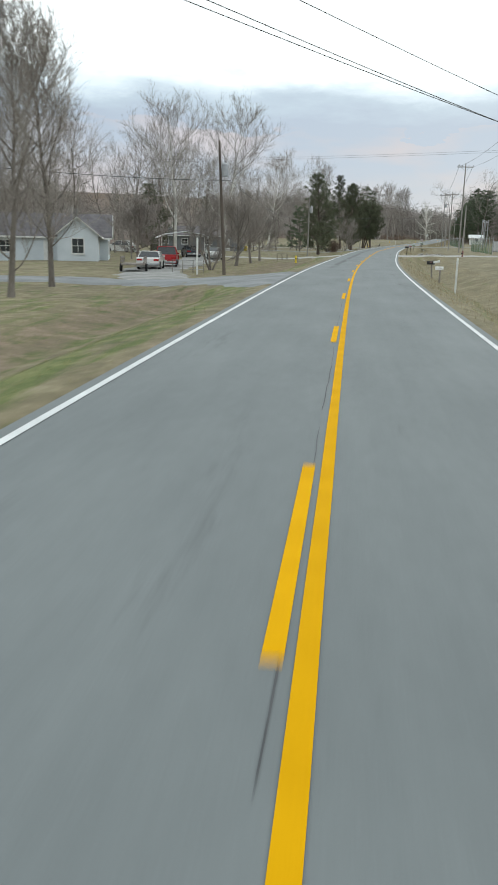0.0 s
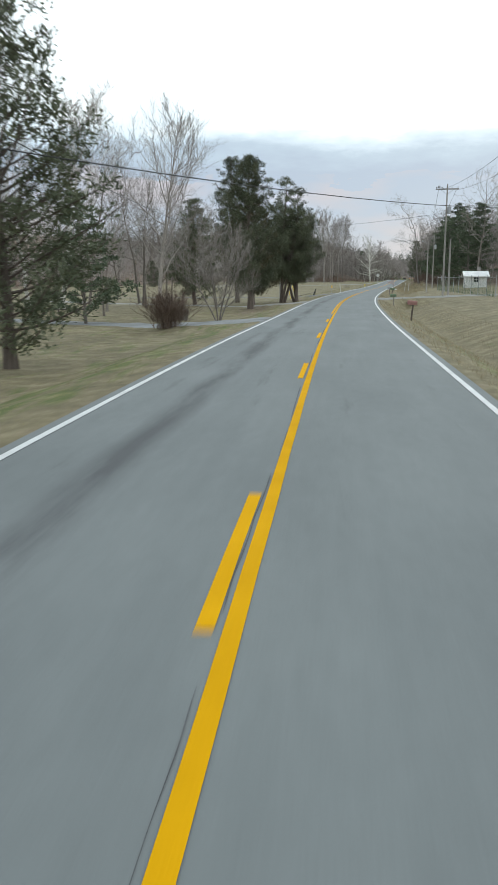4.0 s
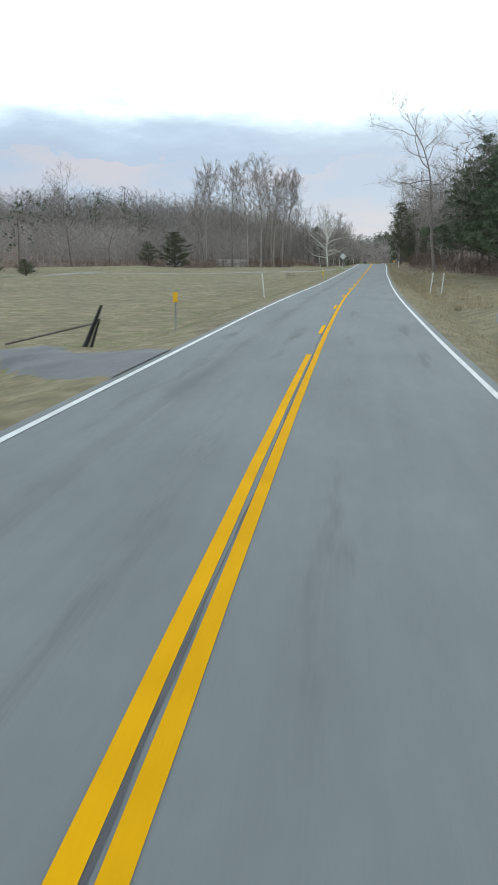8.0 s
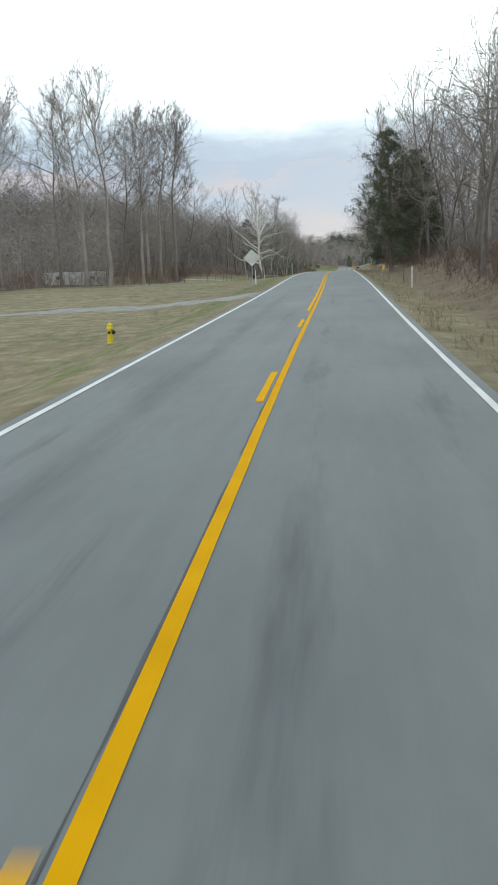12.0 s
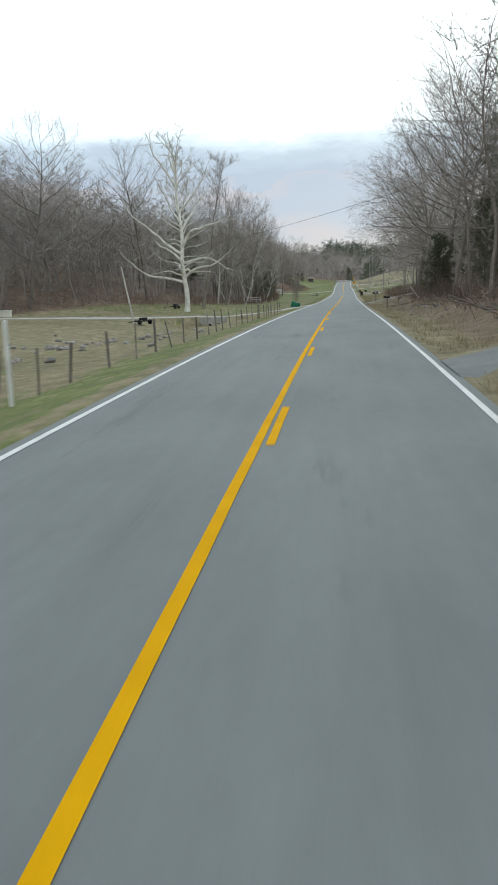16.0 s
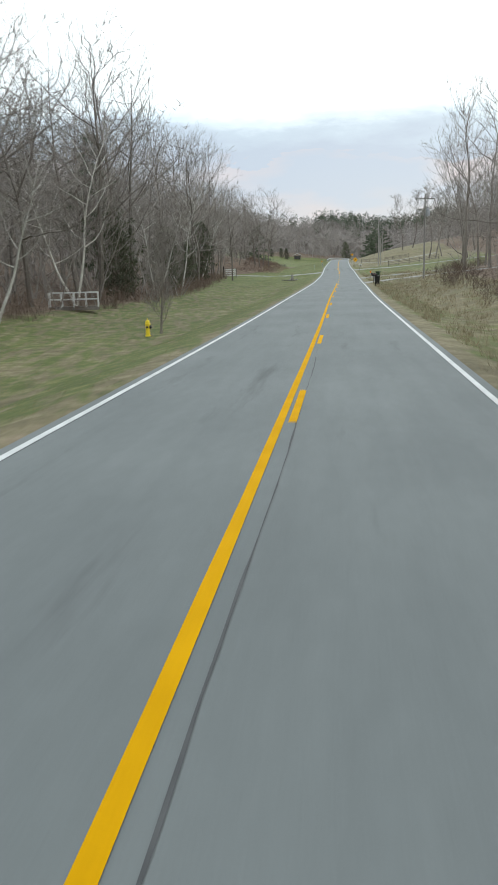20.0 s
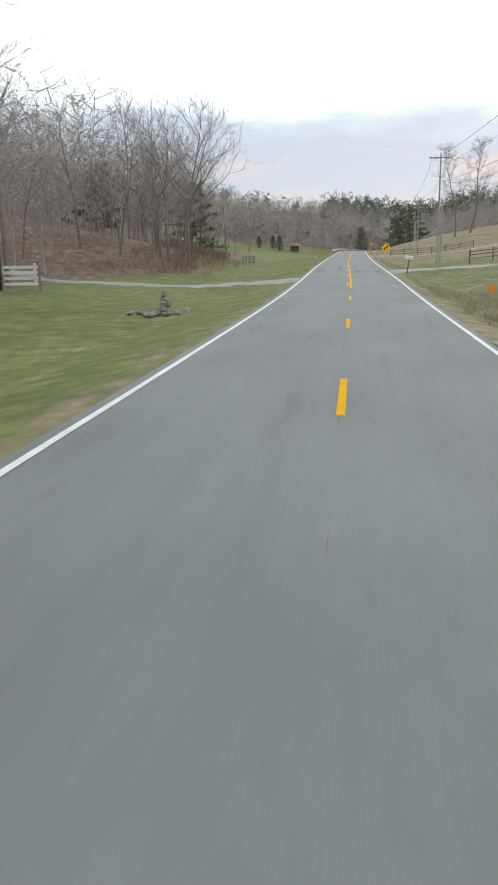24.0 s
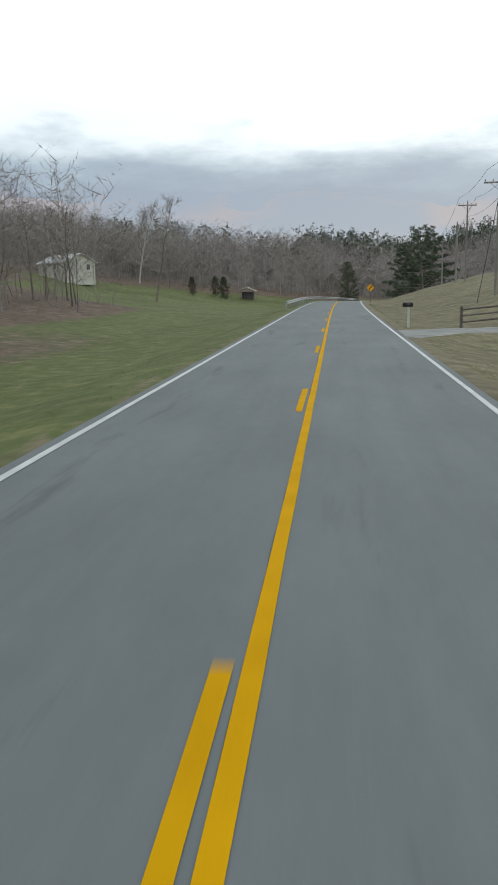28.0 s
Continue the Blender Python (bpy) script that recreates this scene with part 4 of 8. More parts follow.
def pine(seed, height, radius, low=0.35, clumps=330, each=16, size=0.3, width=0.24):
    """Open pine: bare lower trunk, flat tiers of needle tufts."""
    rng = random.Random(seed)
    t, pts = Tubes(), []
    trunk = crooked(Vector((0, 0, -0.3)), Vector((rng.uniform(-.05, .05), rng.uniform(-.05, .05), 1)), height, 10, 0.04, rng, 0.03)
    t.add(trunk, [radius * (1 - i / 10.6) + 0.015 for i in range(11)], 7)
    nb = 44
    for i in range(nb):
        u = low + (0.99 - low) * (i + rng.random()) / nb
        p, d = along(trunk, u)
        az = i * 2.4 + rng.uniform(-.6, .6)
        ln = height * width * (0.16 + 1.1 * (1 - u) ** 0.8) * rng.uniform(0.5, 1.15)
        br = crooked(p, Vector((math.cos(az), math.sin(az), rng.uniform(-.05, .3))), ln, 4, 0.12, rng, 0.03)
        t.add(br, [0.013 * ln * (1 - k / 5) + 0.008 for k in range(5)], 4)
        for _ in range(max(2, int(clumps / nb * (0.5 + (1 - u))))):
            q, dd = along(br, min(rng.uniform(0.3, 1.0), 0.999))
            cr = 0.05 * height ** 0.85 * rng.uniform(.6, 1.1)
            q = ball(q, cr * 0.8, rng, 0.4)
            for _ in range(each):
                b = ball(q, cr, rng, 0.55)
                pts.append((b, (b - q + dd * cr * 0.5 + Vector((0, 0, cr * 0.7))).normalized()))
    return (t.v, t.f), sprays(pts, size, rng)


def tree(name, made, bark, crown_mat, m, label, category="tree", group=""):
    ob = thing(name, m, label, category, group)
    part("trunk", made[0], bark, ob)
    part("crown", made[1], crown_mat, ob)
    return ob


def scatter_pose(s, e, size, rng, dz=-0.05):
    p = at(s, e, dz)
    return pose(p.x, p.y, p.z, rng.uniform(-2.5, 2.5), rng.uniform(-2.5, 2.5), rng.uniform(0, 360)) @ Matrix.Scale(size, 4)


def copy_scaled(ob, m, label="", group=""):
    c = copy_thing(ob, m)
    c.matrix_basis = m
    if label:
        c["label"] = label
    if group:
        c["group"] = group
    return c


# tall bare trees of the woods
rng = random.Random(11)
wood_kinds = [
    tree("bare_tree", bare_tree(21, 18, 0.16, 0.26, 0.36, 15, 7, 5, 0.14, 0.10, 0.012, haze=1.35, tips=1), M_BARK, M_TWIG, scatter_pose(574, -19.5, 1.0, rng), "tall slender bare tree at the edge of the woods", group="trees of the woods"),
    tree("bare_tree", bare_tree(22, 20, 0.19, 0.26, 0.40, 16, 7, 5, 0.12, 0.12, 0.012, haze=1.35, tips=1), M_BARK, M_TWIG, scatter_pose(580, -21, 1.0, rng), "tall bare tree with an open grey crown in the woods", group="trees of the woods"),
    tree("bare_tree", bare_tree(23, 15, 0.10, 0.15, 0.40, 14, 7, 5, 0.16, 0.13, 0.011, haze=1.35, tips=1), M_BARK, M_TWIG, scatter_pose(588, -19.2, 1.0, rng), "young bare tree with fine upright twigs", group="trees of the woods"),
    tree("bare_tree", bare_tree(24, 17, 0.18, 0.22, 0.50, 15, 7, 5, 0.08, 0.15, 0.012, steep=0.7, haze=1.35, tips=1), M_BARK, M_TWIG, scatter_pose(596, -20, 1.0, rng), "bare spreading oak with long side limbs", group="trees of the woods"),
    tree("bare_tree", bare_tree(25, 9, 0.06, 0.10, 0.42, 8, 6, 6, 0.14, 0.15, 0.009, forks=2, haze=1.35, tips=1), M_TWIG, M_TWIG, scatter_pose(604, -18, 1.0, rng), "thin forked sapling at the woods' edge", group="trees of the woods"),
]


def wood_trees(s0, s1, side, count, depth, seed, inset=0.5, size=(0.8, 1.2)):
    r = random.Random(seed)
    for _ in range(count):
        s = r.uniform(s0, s1)
        a = float(wood_edge(s, side)) + inset + depth * r.random() ** 1.4
        k = r.choice(wood_kinds)
        copy_scaled(k, scatter_pose(s, side * a, r.uniform(*size), r))


wood_trees(548, 715, -1, 46, 14, 1)
wood_trees(585, 645, -1, 8, 6, 21, 0.4, (0.85, 1.1))
wood_trees(736, 796, -1, 22, 14, 2, 1.0, (0.6, 0.9))
wood_trees(802, 872, -1, 9, 14, 12, 2.0, (0.42, 0.6))
wood_trees(395, 548, -1, 18, 12, 3)
wood_trees(305, 388, 1, 15, 14, 4, 3.0, (0.45, 0.8))
wood_trees(388, 550, 1, 34, 12, 14, 1.5)
wood_trees(548, 690, 1, 20, 12, 5)
wood_trees(690, 880, 1, 20, 18, 6)
wood_trees(60, 250, -1, 16, 14, 7)
wood_trees(180, 300, 1, 10, 14, 8)
wood_trees(850, 985, -1, 24, 18, 9, 0.5, (0.5, 0.75))


def tri_mesh(name, v, mat):
    """A mesh of loose triangles from an array of their corners."""
    n = len(v)
    me = bpy.data.meshes.new(name)
    me.vertices.add(n * 3)
    me.loops.add(n * 3)
    me.polygons.add(n)
    me.vertices.foreach_set("co", v.reshape(-1).astype(np.float32))
    me.loops.foreach_set("vertex_index", np.arange(n * 3, dtype=np.int32))
    me.polygons.foreach_set("loop_start", np.arange(0, n * 3, 3, dtype=np.int32))
    me.materials.append(mat)
    me.update(calc_edges=True)
    me.validate()
    return me


def light_tree(r, slim, low=0.16, bush=9):
    """A tree of the far woods, fifteen metres tall: a crooked trunk, limbs that fill a rounded crown, and twigs."""
    t, h = Tubes(), 15.0
    trunk = [Vector((0, 0, 0))]
    for k in range(5):
        trunk.append(trunk[-1] + Vector((r.gauss(0, .45), r.gauss(0, .45), h * 0.19)))
    t.strip(trunk, 0.075 * slim, r)
    for i in range(14):
        v = (i + r.random()) / 14
        u = low + (0.98 - low) * v
        q, d = along(trunk, min(u, 0.999))
        az = i * 2.4 + r.random()
        ln = h * 0.34 * max(0.12, 1 - ((v - 0.3) / 0.85) ** 2) ** 0.5 * r.uniform(0.65, 1.15)
        mid = q + Vector((math.cos(az), math.sin(az), r.uniform(.3, .8))) * ln * 0.45
        end = mid + Vector((math.cos(az + r.gauss(0, .4)), math.sin(az + r.gauss(0, .4)), r.uniform(.5, 1.3))) * ln * 0.42
        t.strip([q, mid, end], 0.036 * slim, r)
        for j in range(9):
            m = (q.lerp(mid, r.uniform(.3, 1)) if j < 3 else mid.lerp(end, r.uniform(0, 1.0)))
            w = Vector((r.gauss(0, .7), r.gauss(0, .7), r.uniform(-.15, .95)))
            t.twig(m, m + w * ln * r.uniform(.25, .5), 0.024 * slim, r)
    for i in range(bush):
        q = Vector((r.gauss(0, 1.8), r.gauss(0, 1.8), 0))
        t.twig(q, q + Vector((r.gauss(0, 1.2), r.gauss(0, 1.2), r.uniform(.6, 3))), 0.03 * slim, r)
    tris = [(f[0], f[k], f[k + 1]) for f in t.f for k in range(1, len(f) - 1)]
    return np.array(t.v)[np.array(tris)]


def far_woods(name, zones, seed, label, slim=1.0, low=10, high=19):
    r, rs = random.Random(seed), np.random.RandomState(seed)
    kinds = [light_tree(r, slim, 0.1 + 0.05 * (k % 4)) for k in range(14)]
    made = []
    for s0, s1, e0, e1, count in zones:
        s, e = rs.uniform(s0, s1, count), rs.uniform(e0, e1, count)
        edge = np.where(e < 0, wood_edge(s, -1), wood_edge(s, 1))
        keep = (s >= 1000) | (np.abs(e) >= edge + 3)
        s, e = s[keep], e[keep]
        x, y = spot(s, e)
        z = level(s, e) - 0.3
        h = rs.uniform(low, high, len(s)) * rs.uniform(.85, 1.1, len(s)) / 15
        for k in range(len(s)):
            a, w = rs.uniform(0, 6.28), h[k] ** 0.7 * rs.uniform(.85, 1.15)
            c, d = math.cos(a) * w, math.sin(a) * w
            made.append(kinds[rs.randint(14)] @ np.array([[c, d, 0], [-d, c, 0], [0, 0, h[k]]]) + np.array([x[k], y[k], z[k]]))
    return tagged(new(name, tri_mesh(name, np.concatenate(made), M_WOODS)), label, "woods", kind="stuff")


far_woods("distant_woods", [(40, 250, -120, -50, 420), (470, 560, -150, -42, 800), (470, 610, -115, -34, 700)], 31, "bare grey-brown woods behind the fields", 1.4, 9, 16)
far_woods("distant_woods", [(240, 430, -170, -50, 900), (395, 470, -90, -26, 480), (430, 500, -170, -80, 220)], 35, "lower grey-brown woods beyond the open field", 1.4, 6.5, 11)
far_woods("distant_woods", [(545, 720, -85, -18, 1050), (720, 830, -110, -22, 480), (820, 985, -150, -30, 640)], 32, "bare brown woods on the hillside", 1.2)
far_woods("distant_woods", [(90, 320, 24, 90, 240), (300, 560, 10, 50, 420), (550, 720, 15, 70, 300), (700, 960, 34, 100, 300)], 33, "bare grey-brown woods on the rising bank", 1.2)
far_woods("distant_woods", [(975, 1070, -190, 150, 1200), (1070, 1170, -210, 170, 700)], 34, "bare woods on the hill at the end of the road", 1.7, 10, 16)


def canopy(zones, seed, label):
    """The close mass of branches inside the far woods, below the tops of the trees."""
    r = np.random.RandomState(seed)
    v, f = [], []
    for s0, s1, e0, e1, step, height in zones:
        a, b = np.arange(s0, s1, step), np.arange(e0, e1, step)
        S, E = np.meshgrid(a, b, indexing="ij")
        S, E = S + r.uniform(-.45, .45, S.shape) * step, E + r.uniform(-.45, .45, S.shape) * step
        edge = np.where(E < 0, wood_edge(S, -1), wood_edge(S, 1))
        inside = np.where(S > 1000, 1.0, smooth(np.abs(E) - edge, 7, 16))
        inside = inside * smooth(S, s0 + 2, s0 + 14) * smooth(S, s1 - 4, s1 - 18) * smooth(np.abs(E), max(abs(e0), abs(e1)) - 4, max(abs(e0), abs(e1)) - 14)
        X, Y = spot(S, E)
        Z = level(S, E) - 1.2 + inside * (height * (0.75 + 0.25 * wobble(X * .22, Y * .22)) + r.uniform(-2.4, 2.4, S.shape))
        k, n = len(v), len(b)
        v += np.stack([X, Y, Z], -1).reshape(-1, 3).tolist()
        for i in range(len(a) - 1):
            for q in range(n - 1):
                c = k + i * n + q
                f.append((c, c + 1, c + n + 1, c + n))
    return tagged(new("woods_undergrowth", mesh("woods_undergrowth", v, f, M_CANOPY)), label, "woods", kind="stuff")


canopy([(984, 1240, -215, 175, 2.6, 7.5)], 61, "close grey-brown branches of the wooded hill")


def far_pines(zones, seed, label, size=0.8):
    r = random.Random(seed)
    t, pts = Tubes(), []
    for s0, s1, e0, e1, count, h0, h1 in zones:
        for _ in range(count):
            s, e = r.uniform(s0, s1), r.uniform(e0, e1)
            if s < 1000 and abs(e) < float(wood_edge(s, -1 if e < 0 else 1)) + 3:
                continue
            p, h = at(s, e, -0.3), r.uniform(h0, h1)
            t.add([p, p + Vector((0, 0, h))], [0.24, 0.05], 4)
            for i in range(26):
                u = 0.25 + 0.75 * (i + r.random()) / 26
                az, rad = r.uniform(0, 6.28), h * 0.30 * (1.12 - u) ** 0.6 * r.random() ** 0.5
                q = p + Vector((math.cos(az) * rad, math.sin(az) * rad, h * u))
                for _ in range(6):
                    b = ball(q, h * 0.075, r, 0.6)
                    pts.append((b, Vector((math.cos(az), math.sin(az), 0.6)).normalized()))
    ob = tagged(new("distant_pines", mesh("distant_pines", *sprays(pts, size, r, 0.0, 2.6), M_PINE)), label, "woods", kind="stuff")
    part("trunks", (t.v, t.f), M_BARK, ob)


far_pines([(1160, 1240, -25, 85, 260, 13, 22), (1160, 1240, -200, 160, 110, 11, 17), (1040, 1165, -150, 120, 40, 9, 16), (850, 1000, -150, -85, 36, 12, 19)], 41, "dark green pines standing above the bare woods", 0.85)
far_pines([(260, 560, -190, -70, 60, 13, 19), (330, 560, 14, 60, 34, 10, 16), (120, 300, 30, 80, 30, 10, 17)], 42, "scattered green pines among the bare woods", 0.6)


# brush along the woods' edge
def brush(name, s0, s1, side, count, seed, label, mat, h0, h1, reach=3.5, inset=-1.5):
    r, t = random.Random(seed), Tubes()
    for _ in range(count):
        s = r.uniform(s0, s1)
        a = float(wood_edge(s, side)) + inset + reach * r.random()
        p = at(s, side * a, -0.05)
        for _ in range(r.randint(7, 12)):
            w = Vector((r.gauss(0, .38), r.gauss(0, .38), 1))
            stem = crooked(p + Vector((r.gauss(0, .3), r.gauss(0, .3), 0)), w, r.uniform(h0, h1), 3, 0.16, r, 0.0)
            t.strip(stem, 0.011, r)
            for _ in range(5):
                q, d = along(stem, r.uniform(.25, .95))
                t.twig(q, q + (d + Vector((r.gauss(0, .7), r.gauss(0, .7), r.uniform(-.1, .5)))) * h1 * r.uniform(.15, .32), 0.007, r)
    return tagged(new(name, mesh(name, t.v, t.f, mat)), label, "brush", kind="stuff")


brush("brush", 300, 550, 1, 420, 51, "tangled bare brush along the wooded bank", M_BRUSH, 0.5, 1.9, 4.0, -0.3)
brush("brush", 548, 700, -1, 330, 52, "brown underbrush at the foot of the woods", M_BRUSH, 0.5, 1.9)
brush("brush", 728, 792, -1, 380, 53, "reddish brown briars on the bank", M_BRIAR, 0.5, 1.4, 8.0, -1.2)
brush("brush", 550, 700, 1, 150, 54, "dry brush between the road and the woods", M_BRUSH, 0.5, 1.8, 5, -4)
brush("brush", 395, 548, -1, 160, 55, "brown underbrush below the trees beyond the pasture", M_BRUSH, 0.8, 2.2, 5, -1)
brush("brush", 408, 468, -1, 170, 57, "tangled brown brush in front of the tall trees", M_BRUSH, 1.0, 2.8, 4, -4)
brush("brush", 200, 400, -1, 180, 56, "low brush at the far side of the field", M_BRUSH, 0.8, 2.4, 4, -1)


# ---- small shapes ----
def joined(*pieces):
    """One bmesh of several pieces."""
    bm = bmesh.new()
    for verts, faces in pieces:
        vs = [bm.verts.new(v) for v in verts]
        for f in faces:
            try:
                bm.faces.new([vs[i] for i in f])
            except ValueError:
                pass
    return bm


def block(sx, sy, sz, c=(0, 0, 0), bevel=0.0, turn=None):
    """A block with chamfered edges, standing on c."""
    bm = bmesh.new()
    bmesh.ops.create_cube(bm, size=1.0)
    bmesh.ops.scale(bm, vec=(sx, sy, sz), verts=bm.verts)
    if bevel:
        bmesh.ops.bevel(bm, geom=bm.edges[:], offset=bevel, segments=2, affect="EDGES", profile=0.6)
    if turn:
        bmesh.ops.rotate(bm, verts=bm.verts, cent=(0, 0, 0), matrix=Euler([radians(a) for a in turn]).to_matrix())
    bmesh.ops.translate(bm, vec=(c[0], c[1], c[2] + sz / 2), verts=bm.verts)
    bm.verts.index_update()
    out = [tuple(v.co) for v in bm.verts], [tuple(v.index for v in f.verts) for f in bm.faces]
    bm.free()
    return out


def rod(p, q, r0, r1=None, sides=8, cap=True):
    t = Tubes()
    p, q = Vector(p), Vector(q)
    t.add([p, q], [r0, r0 if r1 is None else r1], sides, cap)
    if cap:
        t.f.append(tuple(range(sides - 1, -1, -1)))
    return t.v, t.f


def lathe(profile, sides=16, c=(0, 0, 0)):
    v, f = [], []
    for r, z in profile:
        for k in range(sides):
            a = 2 * math.pi * k / sides
            v.append((c[0] + r * math.cos(a), c[1] + r * math.sin(a), c[2] + z))
    for i in range(len(profile) - 1):
        for k in range(sides):
            a, b = i * sides + k, i * sides + (k + 1) % sides
            f.append((a, b, b + sides, a + sides))
    f.append(tuple((len(profile) - 1) * sides + k for k in range(sides)))
    return v, f


def prism(outline, depth, axis_y=True, c=(0, 0, 0)):
    """An outline in x and z, given depth along y and centred on c."""
    n = len(outline)
    v = [(c[0] + x, c[1] - depth / 2, c[2] + z) for x, z in outline] + [(c[0] + x, c[1] + depth / 2, c[2] + z) for x, z in outline]
    f = [tuple(range(n)), tuple(range(2 * n - 1, n - 1, -1))] + [(i, i + n, (i + 1) % n + n, (i + 1) % n) for i in range(n)]
    return v, f


M_WOOD_POLE = noisy("weathered_grey_pole", (0.20, 0.185, 0.168), (0.36, 0.34, 0.315), 2, 0.9, 25, 0.4, stretch=(1, 1, 0.1))
M_DARK_POLE = noisy("dark_creosoted_pole", (0.06, 0.048, 0.04), (0.14, 0.115, 0.095), 2, 0.9, 25, 0.4, stretch=(1, 1, 0.1))
M_POST = noisy("weathered_fence_wood", (0.12, 0.105, 0.09), (0.26, 0.235, 0.21), 3, 0.95, 25, 0.4, stretch=(1, 1, 0.2))
M_WHITE = noisy("white_painted_wood", (0.55, 0.55, 0.53), (0.78, 0.78, 0.76), 2, 0.6, 30, 0.1, vary=0.05)
M_METAL = noisy("galvanised_steel", (0.30, 0.31, 0.32), (0.46, 0.47, 0.48), 3, 0.45, 30, 0.1, metal=0.8, vary=0.1)
M_SIGN_BACK = noisy("unpainted_sign_back", (0.40, 0.40, 0.40), (0.58, 0.58, 0.58), 3, 0.5, 30, 0.05, vary=0.05)
M_PINK_BACK = noisy("pale_pinkish_sign_back", (0.42, 0.36, 0.36), (0.52, 0.46, 0.46), 3, 0.6, 30, 0.05, vary=0.02)
M_SIGN_YELLOW = noisy("yellow_sign_sheeting", (0.95, 0.42, 0.003), (1.0, 0.49, 0.006), 3, 0.5, 30, 0.02, vary=0.02)
M_ORANGE = noisy("orange_marker_plastic", (0.78, 0.22, 0.01), (0.88, 0.30, 0.02), 3, 0.5, 30, 0.02, vary=0.02)
M_MARK_YELLOW = noisy("yellow_marker_plastic", (0.78, 0.42, 0.01), (0.90, 0.52, 0.02), 3, 0.5, 30, 0.02, vary=0.02)
M_BLACK = noisy("black_painted_metal", (0.012, 0.012, 0.012), (0.03, 0.03, 0.03), 3, 0.5, 30, 0.05)
M_RED = noisy("red_car_paint", (0.30, 0.010, 0.014), (0.40, 0.016, 0.02), 1, 0.28, 10, 0, spec=0.5, vary=0.03)
M_FADED_RED = noisy("faded_red_paint", (0.19, 0.095, 0.08), (0.30, 0.165, 0.145), 3, 0.7, 30, 0.1)
M_CARWHITE = noisy("white_car_paint", (0.60, 0.60, 0.58), (0.70, 0.70, 0.68), 1, 0.3, 10, 0, spec=0.5, vary=0.03)
M_DARKCAR = noisy("dark_blue_car_paint", (0.02, 0.025, 0.035), (0.035, 0.042, 0.055), 1, 0.28, 10, 0, spec=0.5)
M_GLASS = noisy("dark_window_glass", (0.02, 0.024, 0.028), (0.04, 0.045, 0.05), 1, 0.08, 8, 0, spec=0.7)
M_TYRE = noisy("black_rubber", (0.012, 0.012, 0.012), (0.028, 0.028, 0.028), 4, 0.85, 30, 0.1)
M_HYDRANT = noisy("yellow_hydrant_paint", (0.68, 0.50, 0.02), (0.82, 0.62, 0.05), 4, 0.5, 30, 0.1)
M_GREENBOX = noisy("faded_green_metal", (0.10, 0.15, 0.09), (0.17, 0.23, 0.14), 4, 0.6, 30, 0.1)
M_GREENBIN = noisy("green_plastic", (0.012, 0.10, 0.06), (0.02, 0.15, 0.09), 3, 0.55, 20, 0.05)
M_DARKGREEN = noisy("dark_green_plastic", (0.016, 0.035, 0.018), (0.03, 0.055, 0.03), 3, 0.55, 20, 0.05)
M_CONCRETE = noisy("stained_concrete", (0.22, 0.215, 0.20), (0.40, 0.39, 0.37), 1.2, 0.9, 20, 0.3)
M_STONE = noisy("grey_fieldstone", (0.16, 0.15, 0.14), (0.34, 0.32, 0.30), 2, 0.95, 14, 0.5, vary=0.35)
M_SIDING_BLUE = noisy("pale_blue_siding", (0.52, 0.57, 0.60), (0.64, 0.68, 0.71), 0.8, 0.8, 20, 0.1, vary=0.02)
M_SIDING_GREY = noisy("grey_blue_siding", (0.13, 0.14, 0.15), (0.20, 0.21, 0.22), 0.8, 0.8, 20, 0.1, vary=0.02)
M_SIDING_CREAM = noisy("cream_white_siding", (0.60, 0.58, 0.50), (0.74, 0.72, 0.64), 0.8, 0.8, 20, 0.1, vary=0.02)
M_SHINGLE = noisy("dark_grey_shingles", (0.07, 0.065, 0.07), (0.15, 0.14, 0.145), 1.5, 0.95, 18, 0.4)
M_TIN = noisy("pale_tin_roof", (0.45, 0.46, 0.46), (0.62, 0.63, 0.63), 0.8, 0.5, 10, 0.05, metal=0.3)
M_WIRE = noisy("dull_black_cable", (0.03, 0.03, 0.03), (0.06, 0.06, 0.06), 3, 0.7, 20, 0)
M_CERAMIC = noisy("grey_glazed_insulator", (0.25, 0.25, 0.26), (0.4, 0.4, 0.42), 3, 0.3, 20, 0)
M_SIGNGREEN = noisy("green_sign_sheeting", (0.01, 0.16, 0.09), (0.02, 0.20, 0.11), 3, 0.5, 20, 0, vary=0.02)
M_LAMP_RED = noisy("red_lamp_lens", (0.32, 0.01, 0.01), (0.42, 0.02, 0.02), 3, 0.2, 20, 0, spec=0.6)
M_GUARD_YELLOW = noisy("yellow_guy_sleeve", (0.72, 0.50, 0.02), (0.82, 0.6, 0.05), 3, 0.5, 20, 0)
M_ASPHALT2 = noisy("patched_asphalt_apron", (0.12, 0.125, 0.13), (0.24, 0.25, 0.255), 0.5, 0.9, 25, 0.3)


